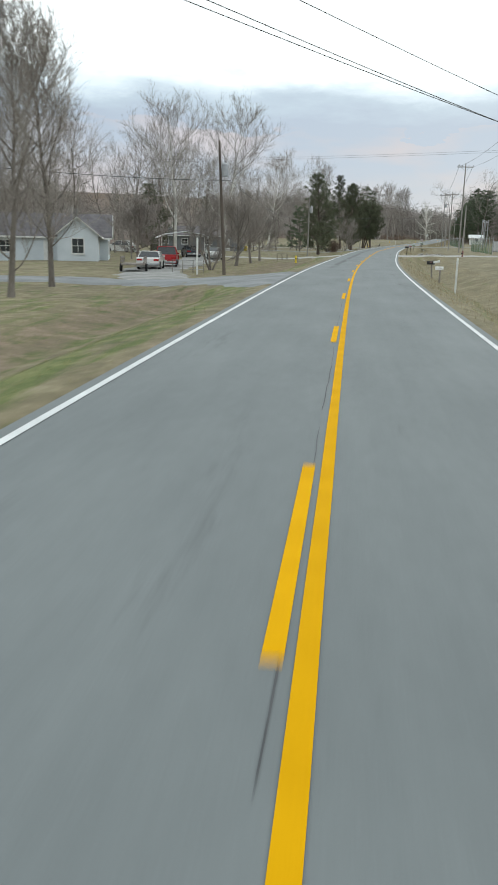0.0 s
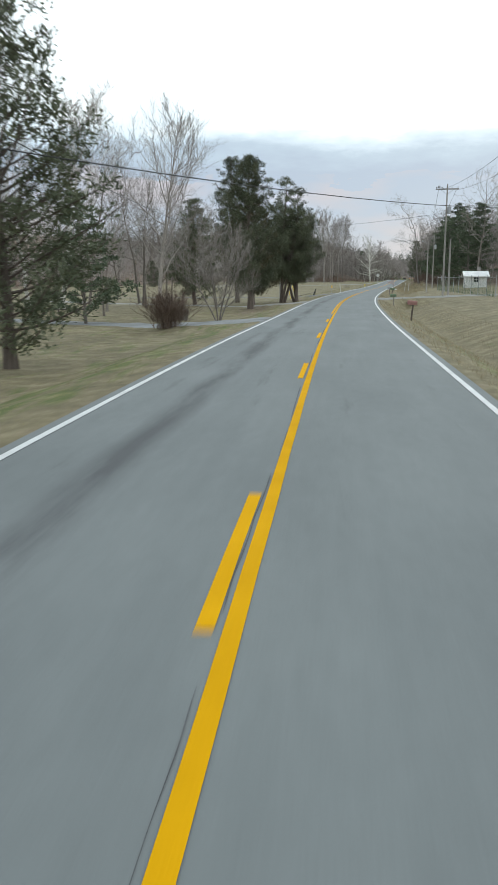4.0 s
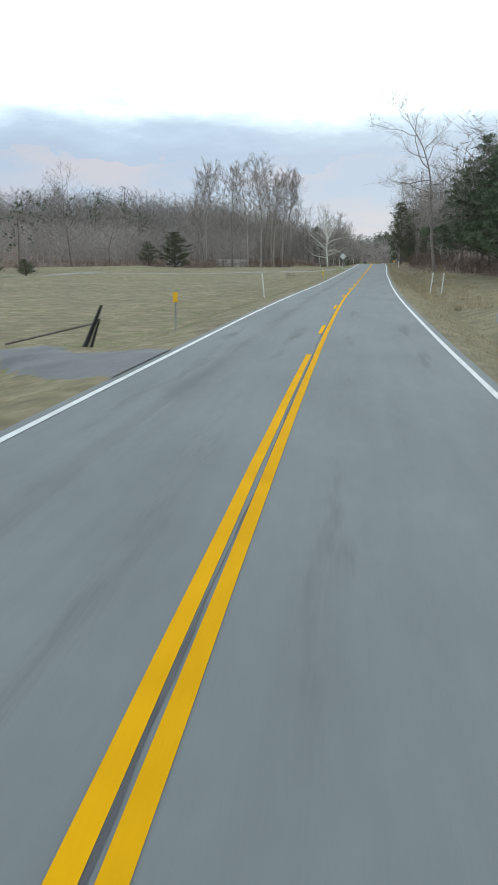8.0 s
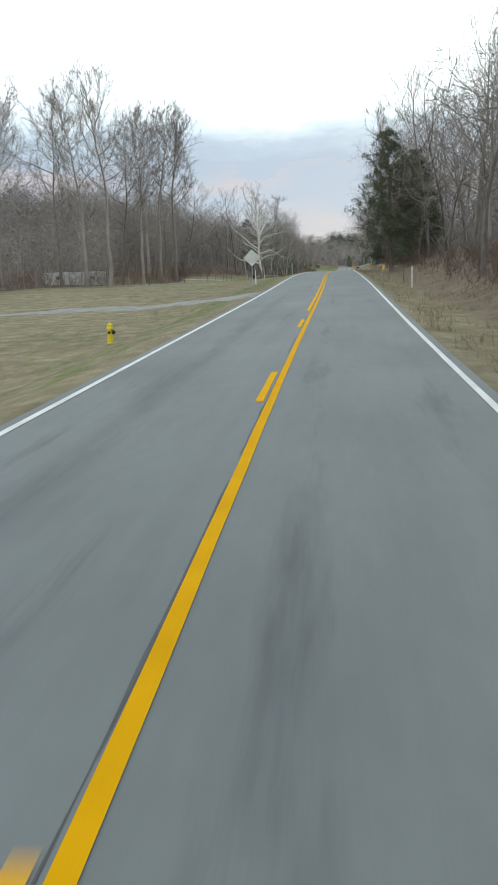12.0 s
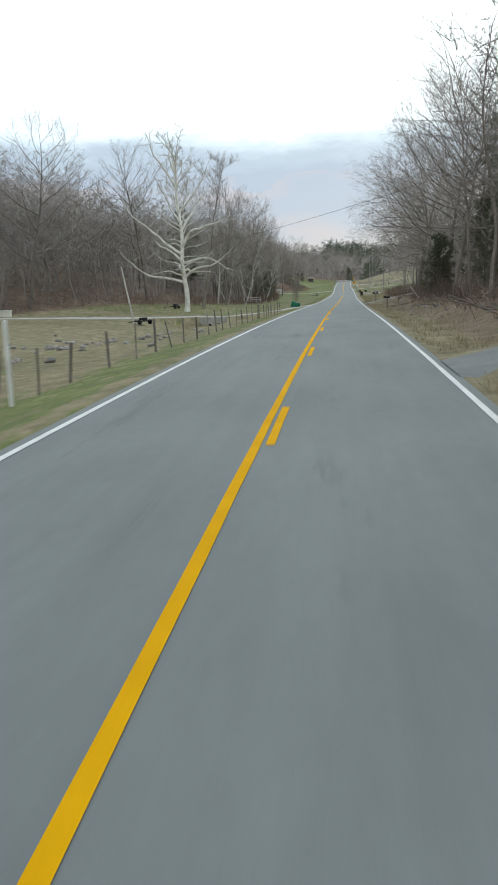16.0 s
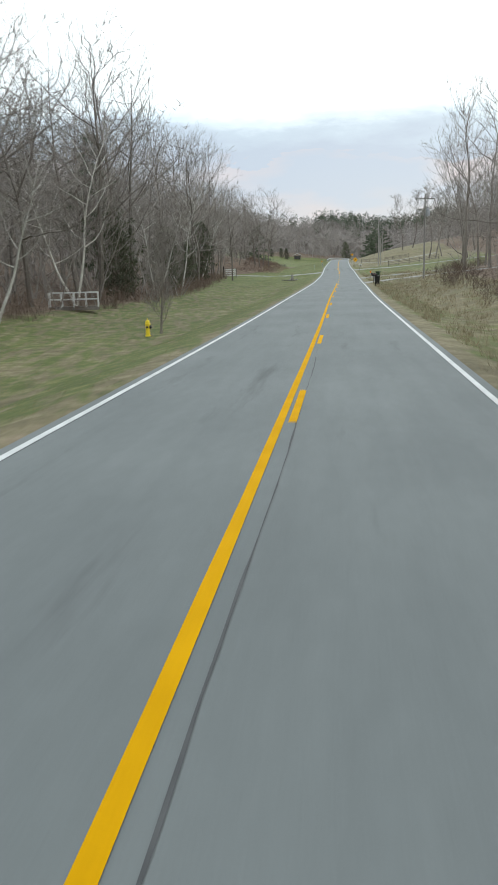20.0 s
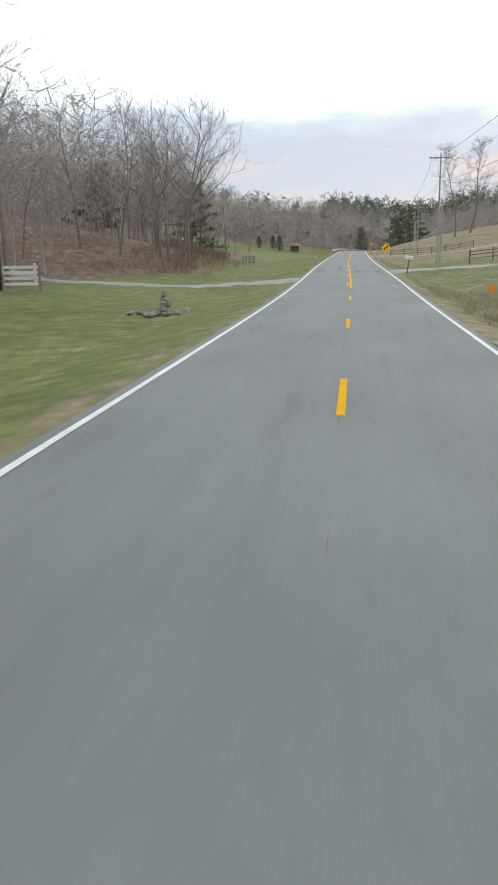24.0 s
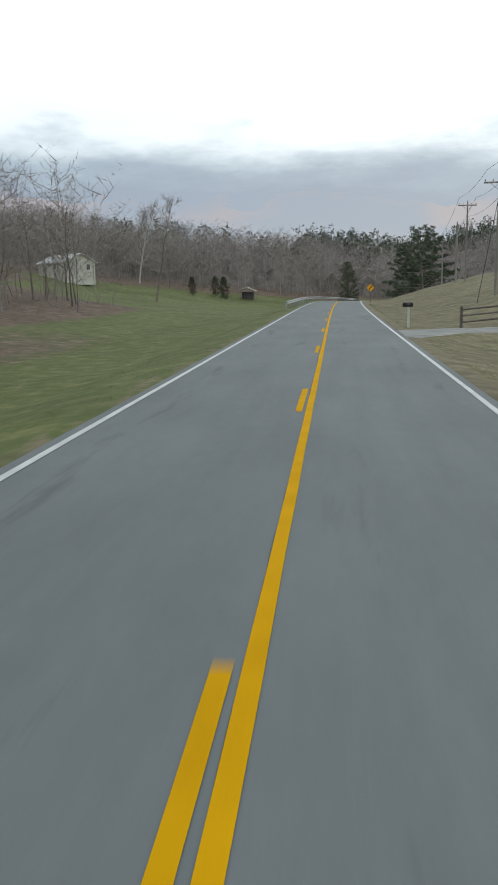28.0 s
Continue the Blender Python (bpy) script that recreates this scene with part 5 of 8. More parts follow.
# ---- drives ----
def drive(name, path, label, mat):
    """A drive: a strip laid on the ground through points (s, e, half width)."""
    pts = []
    if abs(path[0][1]) < 4:
        path = [(path[0][0], math.copysign(3.30, path[0][1]), path[0][2])] + path[1:]
    for (s0, e0, w0), (s1, e1, w1) in zip(path, path[1:]):
        n = max(2, int(math.hypot(s1 - s0, e1 - e0) / 0.8))
        for i in range(n):
            u = i / n
            pts.append((s0 + (s1 - s0) * u, e0 + (e1 - e0) * u, w0 + (w1 - w0) * u))
    pts.append(path[-1])
    v, f = [], []
    for i, (s, e, w) in enumerate(pts):
        s2, e2, _ = pts[min(i + 1, len(pts) - 1)]
        s1, e1, _ = pts[max(i - 1, 0)]
        d = math.hypot(s2 - s1, e2 - e1)
        ns, ne = -(e2 - e1) / d, (s2 - s1) / d
        k = float(smooth(abs(e), 6, 14))
        ns, ne = ns * k + math.copysign(1, ns) * (1 - k), ne * k
        wig = 0.14 * math.sin(i * 0.9) + 0.08 * math.sin(i * 2.3)
        row = []
        for m in (-w - wig, -w * 0.6, -w * 0.2, w * 0.2, w * 0.6, w + wig):
            x, y = spot(s + ns * m, e + ne * m)
            row.append((float(x), float(y), float(level(s + ns * m, e + ne * m)) + 0.05))
        lower = 0.032 if i == 0 and abs(e) < 4 else -0.03 if abs(e) < 5 and w > 5 else 0
        row = [(a, b, c - lower) for a, b, c in row]
        row = [(row[0][0], row[0][1], row[0][2] - 0.12)] + row[1:-1] + [(row[-1][0], row[-1][1], row[-1][2] - 0.12)]
        v += row
        if i:
            a = (i - 1) * 6
            f += [(a + k2, a + k2 + 1, a + k2 + 7, a + k2 + 6) for k2 in range(5)]
    return tagged(new(name, mesh(name, v, f, [mat], True)), label, "driveway", kind="structure")


DRIVE_LOOK = [
    ("wide pale asphalt side road leading off between lawns", M_ASPHALT2), ("gravel parking drive beside the house", M_GRAVEL),
    ("narrow concrete drive across the lawn", M_GRAVEL), ("paved drive with a dark asphalt apron", M_ASPHALT2),
    ("narrow gravel drive under the cedars", M_GRAVEL), ("grey drive at the edge of the field", M_ASPHALT2),
    ("long pale gravel track through the field", M_GRAVEL), ("pale gravel farm track over the culvert", M_GRAVEL),
    ("pale gravel drive with an asphalt apron", M_GRAVEL), ("concrete drive over the ditch", M_CONCRETE),
    ("gravel drive over a culvert pipe", M_GRAVEL), ("short patched asphalt field entrance", M_ASPHALT2),
    ("short gravel entrance beside a mailbox", M_ASPHALT2), ("gravel drive beside the mailboxes", M_GRAVEL),
    ("gravel drive with a green bin beside it", M_GRAVEL), ("pale gravel drive to the hillside", M_GRAVEL),
    ("pale gravel drive beside the rail fence", M_GRAVEL)]
for number, (path, (words, mat)) in enumerate(zip(DRIVES, DRIVE_LOOK)):
    drive("driveway_%d" % (number + 1), path, words, mat)


# ---- lone trees ----
rng = random.Random(77)
pear = bare_tree(61, 11.5, 0.15, 0.10, 0.40, 30, 8, 11, 0.22, 0.09, 0.008, steep=1.8, taper=0.6, haze=1.6)
pear_tree = tree("bare_tree", pear, M_BARK, M_TWIG, stand(31.2, -14.4, 30), "upright bare ornamental tree with dense grey twigs on the lawn", group="lawn trees")
copy_scaled(pear_tree, stand(38.3, -15.3, 140) @ Matrix.Scale(1.05, 4))
copy_scaled(pear_tree, stand(24, -22, 200) @ Matrix.Scale(1.1, 4))
low = bare_tree(62, 5.4, 0.17, 0.24, 0.70, 26, 9, 12, 0.15, 0.12, 0.007, steep=1.0, taper=0.3, haze=2.7)
low_tree = tree("bare_tree", low, M_BARK, M_TWIG, stand(76.6, -12.2, 10), "low spreading bare fruit tree on the lawn", group="low trees on the lawn")
for s, e, k in ((84.4, -12.0, 0.95), (93.5, -12.6, 0.9), (70, -20, 0.9)):
    copy_scaled(low_tree, stand(s, e, s * 7) @ Matrix.Scale(k, 4))
vase = bare_tree(60, 6.4, 0.16, 0.12, 0.38, 10, 8, 10, 0.16, 0.12, 0.007, forks=4, steep=1.2, splay=0.45, haze=1.8)
tree("bare_tree", vase, M_BARK, M_TWIG, stand(64.8, -12.1, 10), "bare many-stemmed small tree on the lawn")
syc = bare_tree(63, 20, 0.24, 0.22, 0.42, 22, 9, 9, 0.15, 0.12, 0.010, steep=1.4, haze=1.6)
pale_tree = tree("bare_tree", syc, M_PALE, M_TWIG, stand(121, -23, 0), "tall pale-barked bare tree behind the lawn", group="pale-barked trees")
for s, e, k, a in ((109, -27, 1.0, 150), (186, -28, 1.0, 80), (196, -36, 0.95, 200), (150, -40, 0.9, 30), (575, -21, 0.62, 100), (965, -52, 0.9, 60), (214, -21, 0.5, 10)):
    copy_scaled(pale_tree, stand(s, e, a) @ Matrix.Scale(k, 4))
for i, (s, e, k) in enumerate(((128, -34, 1.0), (139, -38, 1.05), (147, -33, 0.9), (160, -42, 1.0), (170, -36, 0.95), (178, -44, 1.05), (112, -44, 1.0), (100, -48, 0.95), (88, -50, 1.0), (205, -48, 0.9), (165, -22, 0.6), (172, -19, 0.55), (135, -27, 0.8), (126, -28, 0.75), (175, -24, .75), (182, -22, .7), (198, -23, .85), (206, -26, .9), (214, -24, .8), (222, -27, .9), (229, -25, .75), (202, -31, 1.0), (218, -33, 1.0), (192, -21, .6), (190, -30, .8), (168, -28, .8), (104, -34, .8), (94, -32, .75), (70, -34, .8), (60, -36, .85), (50, -30, .8), (108, -33, .85), (115, -29, .8), (122, -32, .9), (132, -31, .85), (141, -30, .8), (156, -25, .75), (163, -27, .8), (99, -38, .9), (86, -43, .95), (78, -41, .9), (66, -42, .9), (90, -27, .65), (104, -28, .7), (143, -25, 0.7), (118, -36, 0.9), (96, -44, 0.95), (76, -46, 0.9))):
    copy_scaled(wood_kinds[i % 4], stand(s, e, i * 47) @ Matrix.Scale(k, 4), "tall bare tree behind the houses")

# the old many-stemmed base and the pale tree beside the paved drive
stump_t = Tubes()
sr = random.Random(8)
for az, ln, tilt, r0 in ((150, 1.9, 0.75, .24), (300, 0.9, 0.25, .28), (20, 0.8, 0.2, .26), (80, 1.5, 0.3, .13), (220, 1.1, 0.5, .15)):
    d = Vector((math.cos(radians(az)) * tilt, math.sin(radians(az)) * tilt, 1))
    stump_t.add(crooked(Vector((math.cos(radians(az)) * .18, math.sin(radians(az)) * .18, -.15)), d, ln, 5, .1, sr), [r0 * 1.25, r0, r0 * .85, r0 * .8, r0 * .75, r0 * .5], 9, True)
old = thing("tree_stump", stand(165.3, -11.3, 0) @ Matrix.Scale(1.4, 4), "old cut tree base with several thick dark stubs", "stump")
part("stem", (stump_t.v, stump_t.f), M_BARK, old)
multi = bare_tree(64, 18.4, 0.22, 0.16, 0.40, 26, 9, 9, 0.16, 0.10, 0.009, steep=1.7, haze=1.5)
tree("bare_tree", multi, M_TWIG, M_TWIG, stand(188, -18.3, 40), "tall bare grey tree with upswept fine branches")
slim = bare_tree(65, 7.6, 0.11, 0.16, 0.42, 9, 8, 9, 0.16, 0.10, 0.007, forks=5, steep=1.2, splay=0.42)
tree("bare_tree", slim, M_TWIG, M_TWIG, stand(163, -8.0, 0), "slim grey many-stemmed bare tree on the lawn")
bush_r, bush_t = random.Random(5), Tubes()
for _ in range(240):
    w = Vector((bush_r.gauss(0, .4), bush_r.gauss(0, .4), 1))
    st = crooked(Vector((bush_r.gauss(0, .3), bush_r.gauss(0, .3), -0.05)), w, bush_r.uniform(1.3, 2.5), 3, 0.18, bush_r)
    bush_t.strip(st, 0.012, bush_r)
    for _ in range(14):
        q, d = along(st, bush_r.uniform(.25, .98))
        bush_t.twig(q, q + (d + Vector((bush_r.gauss(0, .8), bush_r.gauss(0, .8), bush_r.uniform(-.1, .5)))) * 0.42, 0.008, bush_r)
bush = tagged(new("bush", mesh("bush", bush_t.v, bush_t.f, M_BRUSH)), "rounded leafless dark brown bush beside the drive", "bush")
bush.matrix_world = stand(152.5, -9.2)
b2 = copy_thing(bush, stand(505, -35))
b2["label"] = "rounded grey-brown bush at the edge of the pasture"
b2.matrix_basis = stand(505, -35) @ Matrix.Scale(1.5, 4)

# evergreens
cone = cedar(71, 12.4, 0.22, 0.06, 0.37, 860, 24, 0.25, puff=0.04)
cedar_1 = tree("cedar_tree", cone, M_CEDAR_BARK, M_CEDAR, stand(131.5, -9.6, 0), "dense conical dark green cedar beside a pole", "evergreen tree", "cedars")
broad = cedar(72, 14.4, 0.30, 0.10, 0.35, 1350, 34, 0.22, puff=0.036)
tree("cedar_tree", broad, M_CEDAR_BARK, M_CEDAR, stand(187.0, -9.0, 50), "tall ragged dark cedar with a thick bare trunk", "evergreen tree", "cedars")
stems = cedar(73, 15.4, 0.34, 0.22, 0.40, 1700, 40, 0.18, stems=4, splay=0.13, lean=(0.20, 0.0), puff=0.040)
stem_tree = tree("cedar_tree", stems, M_CEDAR_BARK, M_CEDAR, stand(211, -8.8, 0), "tall green cedar rising from several pale trunks", "evergreen tree", "cedars")
copy_scaled(stem_tree, stand(212.6, -7.15, 160) @ Matrix.Scale(0.95, 4), "green cedar leaning out beside the many-stemmed one")
bronze = cedar(75, 12.6, 0.24, 0.10, 0.32, 900, 34, 0.22, puff=0.038)
tree("cedar_tree", bronze, M_CEDAR_BARK, M_CEDAR_BROWN, stand(203, -11.2, 0), "bronze-tinged cedar with foliage close to the ground", "evergreen tree", "cedars")
pine_a = pine(74, 17, 0.24, 0.16, 440, 16, 0.48, 0.28)
pine_1 = tree("pine_tree", pine_a, M_BARK, M_PINE, stand(300, 22, 0), "tall green pine among the bare trees", "evergreen tree", "pines")
open_c = cedar(76, 18, 0.24, 0.30, 0.22, 600, 34, 0.24, puff=0.036)
tree("cedar_tree", open_c, M_CEDAR_BARK, M_CEDAR, stand(211.5, -14.6, 0), "tall open cedar with a long bare trunk", "evergreen tree", "cedars")
young = cedar(77, 6.0, 0.10, 0.04, 0.42, 180, 20, 0.24, puff=0.06)
young_cedar = tree("cedar_tree", young, M_CEDAR_BARK, M_CEDAR, stand(470, 11, 10), "young dark cedar among the bare trees", "evergreen tree", "young cedars")
copy_scaled(cedar_1, stand(200, -17.5, 70) @ Matrix.Scale(0.95, 4), "dark green cedar behind the others")
for s, e, k, z in ((415, -48, 1.25, .70), (417, -55.5, .75, .48), (330, -64.5, .9, .62), (334, -56.5, .62, .36), (338, -52.5, .5, .2)):
    copy_scaled(cedar_1, stand(s, e, s) @ Matrix.Diagonal((k, k, z, 1)), "dark cedar standing at the far side of the field")
copy_scaled(cedar_1, stand(112, -31.3, 10) @ Matrix.Diagonal((0.95, 0.95, 0.76, 1)), "broad dark evergreen beside the house")
copy_scaled(cedar_1, stand(411, 6.6, 0) @ Matrix.Scale(1.1, 4), "dense dark cedar leaning over the wooded bank")
copy_scaled(cedar_1, stand(419, 9.5, 60) @ Matrix.Scale(0.95, 4), "dense dark cedar on the wooded bank")
for s, e, k in ((352, 10.5, 0.55), (356, 13, 0.95), (545, 12, 0.8), (486, 10.5, 0.8), (500, 12, 1.15), (428, 12, 1.05), (612, -18.5, 1.05), (628, -17.8, 1.15), (646, -19.2, 0.95), (618, -20, 1.35), (655, -22, 0.8), (510, 10, 0.55), (440, 11, 0.6), (506, 9.2, 0.9), (953, -36, 0.7), (962, -32, 0.8), (957, -29, 0.9), (664, -20.6, 1.5)):
    copy_scaled(young_cedar, stand(s, e, s * 3) @ Matrix.Scale(k, 4), "young dark cedar among the bare trees")
for s, e, k in ((505, 14, 0.85), (460, 14, 0.9), (310, 17, 1.05), (292, 21, 1.0), (325, 15, 0.9), (303, 17.5, .95), (318, 19, 1.0), (625, -24, 0.9), (590, -30, 0.95), (318, 30, 1.1)):
    copy_scaled(pine_1, stand(s, e, s * 5) @ Matrix.Scale(k, 4), "green pine among the bare trees")
young_p = pine(78, 11, 0.15, 0.06, 380, 16, 0.40, 0.40)
young_pine = tree("pine_tree", young_p, M_BARK, M_PINE, stand(781, -24.2, 0), "young green pine with low limbs at the foot of the bank", "evergreen tree", "young pines")
for s, e, k in ((918, 15, 1.15), (922, 12, 1.0), (926, 18, 1.2), (930, 14, 1.1), (160, -16.5, .8), (770, -36, .9), (296, 15, 1.25), (302, 14.2, 1.2), (308, 15.5, 1.3), (314, 16, 1.35), (322, 14.5, 1.25), (332, 13, 1.2), (288, 19, 1.3), (345, 13, 1.2)):
    copy_scaled(young_pine, stand(s, e, s) @ Matrix.Scale(k, 4), "broad green pine with low limbs")
copy_scaled(cedar_1, stand(935, 1.0, 0) @ Matrix.Scale(0.8, 4), "dark cedar beyond the crest of the road")

# the group of tall trees across the field
tall = bare_tree(66, 26.5, 0.27, 0.38, 0.30, 22, 8, 8, 0.11, 0.12, 0.015, steep=1.15, taper=0.45, haze=1.5)
tall_tree = tree("bare_tree", tall, M_TWIG, M_TWIG, stand(432, -44, 0), "very tall grey-trunked bare tree rising above the woods", group="tall trees across the field")
for i, (s, e) in enumerate(((436, -47), (440, -38.5), (437, -34), (435, -30), (446, -28), (450, -26), (454, -24.5), (462, -31))):
    copy_scaled(tall_tree, stand(s, e, i * 67) @ Matrix.Scale(0.93 + 0.04 * (i % 4), 4))
# the great sycamore: a white trunk with long level limbs that droop and turn up at the ends
sr = random.Random(67)
syc_t, syc_c = Tubes(), Tubes()
trunk = [Vector((-0.9 * (i / 14) ** 1.3 + 0.16 * math.sin(i * 1.1), 0.12 * math.sin(i * 0.8), -0.3 + 21.5 * i / 14)) for i in range(15)]
syc_t.add(trunk, [0.36 * (1 - i / 15) ** 0.95 * (1.3 if i == 0 else 1) + 0.02 for i in range(15)], 9)
for i in range(46):
    u = 0.20 + 0.79 * (i + sr.random() * .8) / 46
    p, d = along(trunk, u)
    az = (0 if i % 2 else math.pi) + sr.gauss(0, .7)
    great = i in (0, 1, 3, 4, 7, 8, 10, 13, 16, 19, 22, 25, 30, 34, 38, 42)
    ln = ((11.5 if great else 5.6) - (4.6 if great else 1.4) * max(0, u - 0.30) / 0.7) * sr.uniform(.75, 1.1)
    up = 0.45 + max(0, u - 0.35) * 2.6
    limb, q, w = [p.copy()], p.copy(), Vector((math.cos(az), math.sin(az), up)).normalized()
    for k in range(10):
        w = (w + Vector((sr.gauss(0, .17), sr.gauss(0, .17), sr.gauss(0, .17) + (-0.15 if u < .5 and 1 < k < 5 else 0.05)))).normalized()
        q = q + w * ln / 10
        limb.append(q.copy())
    r0 = (0.020 if great else 0.015) * ln + 0.010
    syc_t.add(limb, [r0 * (1 - k / 11) + 0.012 for k in range(11)], 6)
    for j in range(11):
        q, d2 = along(limb, 0.2 + 0.79 * (j + sr.random()) / 11.1)
        l2 = ln * sr.uniform(.14, .34)
        sub = crooked(q, d2 + Vector((sr.gauss(0, .7), sr.gauss(0, .7), sr.gauss(0.1, .7))), l2, 5, .34, sr, 0.03)
        syc_c.strip(sub, 0.036, sr)
        for _ in range(7):
            a, d3 = along(sub, sr.uniform(.2, .99))
            tw = crooked(a, d3 + Vector((sr.gauss(0, .8), sr.gauss(0, .8), sr.gauss(.1, .7))), l2 * sr.uniform(.3, .65), 3, .35, sr, 0.04)
            syc_c.strip(tw, 0.019, sr)
tree("sycamore_tree", ((syc_t.v, syc_t.f), (syc_c.v, syc_c.f)), M_PALE, M_PALE, stand(548, -21.2, 0), "great white-barked sycamore with long bare limbs beside the track", "tree")
dark_t = bare_tree(68, 23, 0.22, 0.30, 0.29, 22, 8, 8, 0.12, 0.19, 0.011, steep=0.85, haze=1.2)
dark_tree = tree("bare_tree", dark_t, M_BARK, M_TWIG, stand(556, -20.3, 0), "tall dark-barked bare tree beside the sycamore")
for s, e, k in ((372, 12, 0.6), (442, 10, 0.95), (582, 13.5, 0.75), (592, 15, 0.7), (838, 22, 0.85), (846, 26, 0.9), (752, 24, 0.8), (764, 27, 0.75), (776, 25, 0.85), (720, 26, 0.8), (734, 29, 0.8), (710, 24, 0.7)):
    copy_scaled(dark_tree, stand(s, e, s * 11) @ Matrix.Scale(k, 4), "tall bare tree standing at the edge of the grass")
for i, (s, e, k) in enumerate(((755, -27, .95), (768, -25, .9), (790, -28, .9), (774, -30, .85), (742, -20, .58), (762, -22, .62), (728, -30, .95), (800, -30, .8), (812, -33, .8), (688.5, -18.8, .8), (697, -21, .75), (706, -25, .8), (748, -22, .6), (736, -27, .72), (716, -34, .85))):
    copy_scaled(wood_kinds[i % 4], stand(s, e, s * 7) @ Matrix.Scale(k, 4), "tall grey bare tree on the leaf-covered bank")
for s, e, k in ((498, -37, 0.78), (503, -40, 0.84), (511, -38, 0.74), (492, -33, 0.6)):
    copy_scaled(dark_tree, stand(s, e, s * 5) @ Matrix.Scale(k, 4), "bare tree in the pasture")
# trees that reach over the road
over = bare_tree(69, 21, 0.22, 0.26, 0.34, 16, 8, 8, 0.05, 0.20, 0.010, lean=(-0.19, 0.0), steep=0.7, reach=(-0.4, -0.1), haze=1.2)
over_tree = tree("bare_tree", over, M_TWIG, M_TWIG, stand(317.6, 8.9, 0), "old tan-barked bare tree leaning over the road with crooked limbs", group="trees reaching over the road")
reach_t = bare_tree(59, 17, 0.19, 0.20, 0.37, 24, 10, 9, 0.04, 0.15, 0.009, lean=(-0.05, 0.0), steep=0.7, reach=(-0.7, -0.1), taper=0.4, haze=1.1)
reach_tree = tree("bare_tree", reach_t, M_BARK, M_TWIG, stand(496, 9.2, 0), "bare tree stretching its limbs over the road", group="trees reaching over the road")
for s, e, k, a in ((484, 13.0, 1.0, 10), (524, 8.8, 1.0, -8), (415, 9.5, 0.95, 5), (447, 9.8, 1.1, -15), (510, 10, 1.1, 6)):
    copy_scaled(reach_tree, stand(s, e, a) @ Matrix.Scale(k, 4))
arch = bare_tree(58, 12.5, 0.20, 0.20, 0.52, 26, 10, 8, 0.015, 0.16, 0.009, lean=(-0.04, 0.0), steep=0.6, reach=(-0.9, -0.15), taper=0.35, haze=1.1)
arch_tree = tree("bare_tree", arch, M_BARK, M_TWIG, stand(517, 9.3, 0), "wide bare oak with low limbs over the road", group="trees reaching over the road")
copy_scaled(arch_tree, stand(533, 10.2, -12) @ Matrix.Scale(1.05, 4))
copy_scaled(dark_tree, stand(368, 8.4, 40) @ Matrix.Scale(0.62, 4), "tall bare tree standing close to the verge")
copy_scaled(dark_tree, stand(900, -31.8, 10) @ Matrix.Scale(0.8, 4), "lone tall bare tree on the far lawn")
# pale forked trunks at the foot of the hillside
fork = bare_tree(70, 15, 0.15, 0.30, 0.30, 12, 7, 8, 0.14, 0.10, 0.010, forks=2)
fork_tree = tree("bare_tree", fork, M_PALE, M_TWIG, stand(577, -19.6, 0), "forked white-barked tree at the foot of the wooded slope", group="white-barked trees at the slope")
for s, e, k in ((584, -17.4, 0.85), (601, -18.6, 0.9), (622, -17.5, 0.8), (640, -18.6, 0.85), (664, -20.5, 0.9)):
    copy_scaled(fork_tree, stand(s, e, s * 9) @ Matrix.Scale(k, 4))
copy_scaled(pear_tree, stand(581.5, -8.0, 0) @ Matrix.Scale(0.43, 4), "small slender bare tree beside the hydrant", "low trees on the lawn")


# ---- poles and wires ----
def pole(s, e, h, label, arm=0.0, can=False, lean=(0.0, 0.0), lamp=False, r=0.115, wood=None):
    ob = thing("utility_pole", stand(s, e) @ pose(0, 0, 0, lean[0], lean[1], 0), label, "utility pole", "utility poles")
    part("shaft", lathe([(r, -0.4), (r * 0.95, h * 0.3), (r * 0.8, h * 0.7), (r * 0.62, h), (r * 0.3, h + 0.06)], 10), wood or M_WOOD_POLE, ob)
    if arm:
        part("crossarm", block(arm, 0.11, 0.13, (0, 0.16, h - 0.55), 0.012), M_WOOD_POLE, ob)
        for x in (-0.46, -0.2, 0.2, 0.46):
            part("insulator", lathe([(0.02, 0), (0.02, 0.08), (0.05, 0.1), (0.055, 0.16), (0.03, 0.2)], 8, (x * arm, 0.16, h - 0.42)), M_CERAMIC, ob)
        for x in (-0.3, 0.3):
            part("brace", rod((x * arm, 0.16, h - 0.5), (0, 0.12, h - 1.1), 0.02, None, 6), M_METAL, ob)
    if can:
        part("transformer", lathe([(0.05, 0), (0.2, 0.03), (0.22, 0.1), (0.22, 0.75), (0.2, 0.82), (0.1, 0.9)], 14, (0.32, 0, h * 0.74)), M_METAL, ob, "grey drum transformer")
        part("bracket", block(0.25, 0.1, 0.12, (0.16, 0, h * 0.78), 0.01), M_METAL, ob)
        part("bushing", lathe([(0.03, 0), (0.05, 0.05), (0.03, 0.1), (0.05, 0.15), (0.02, 0.25)], 8, (0.32, 0.08, h * 0.74 + 0.88)), M_CERAMIC, ob)
    if lamp:
        part("lamp_arm", rod((0, 0, h - 0.6), (-0.9, 0, h - 0.2), 0.025, None, 6), M_METAL, ob)
        part("lamp_head", lathe([(0.05, 0), (0.16, 0.05), (0.12, 0.2), (0.04, 0.25)], 10, (-0.95, 0, h - 0.35)), M_METAL, ob)
    return ob


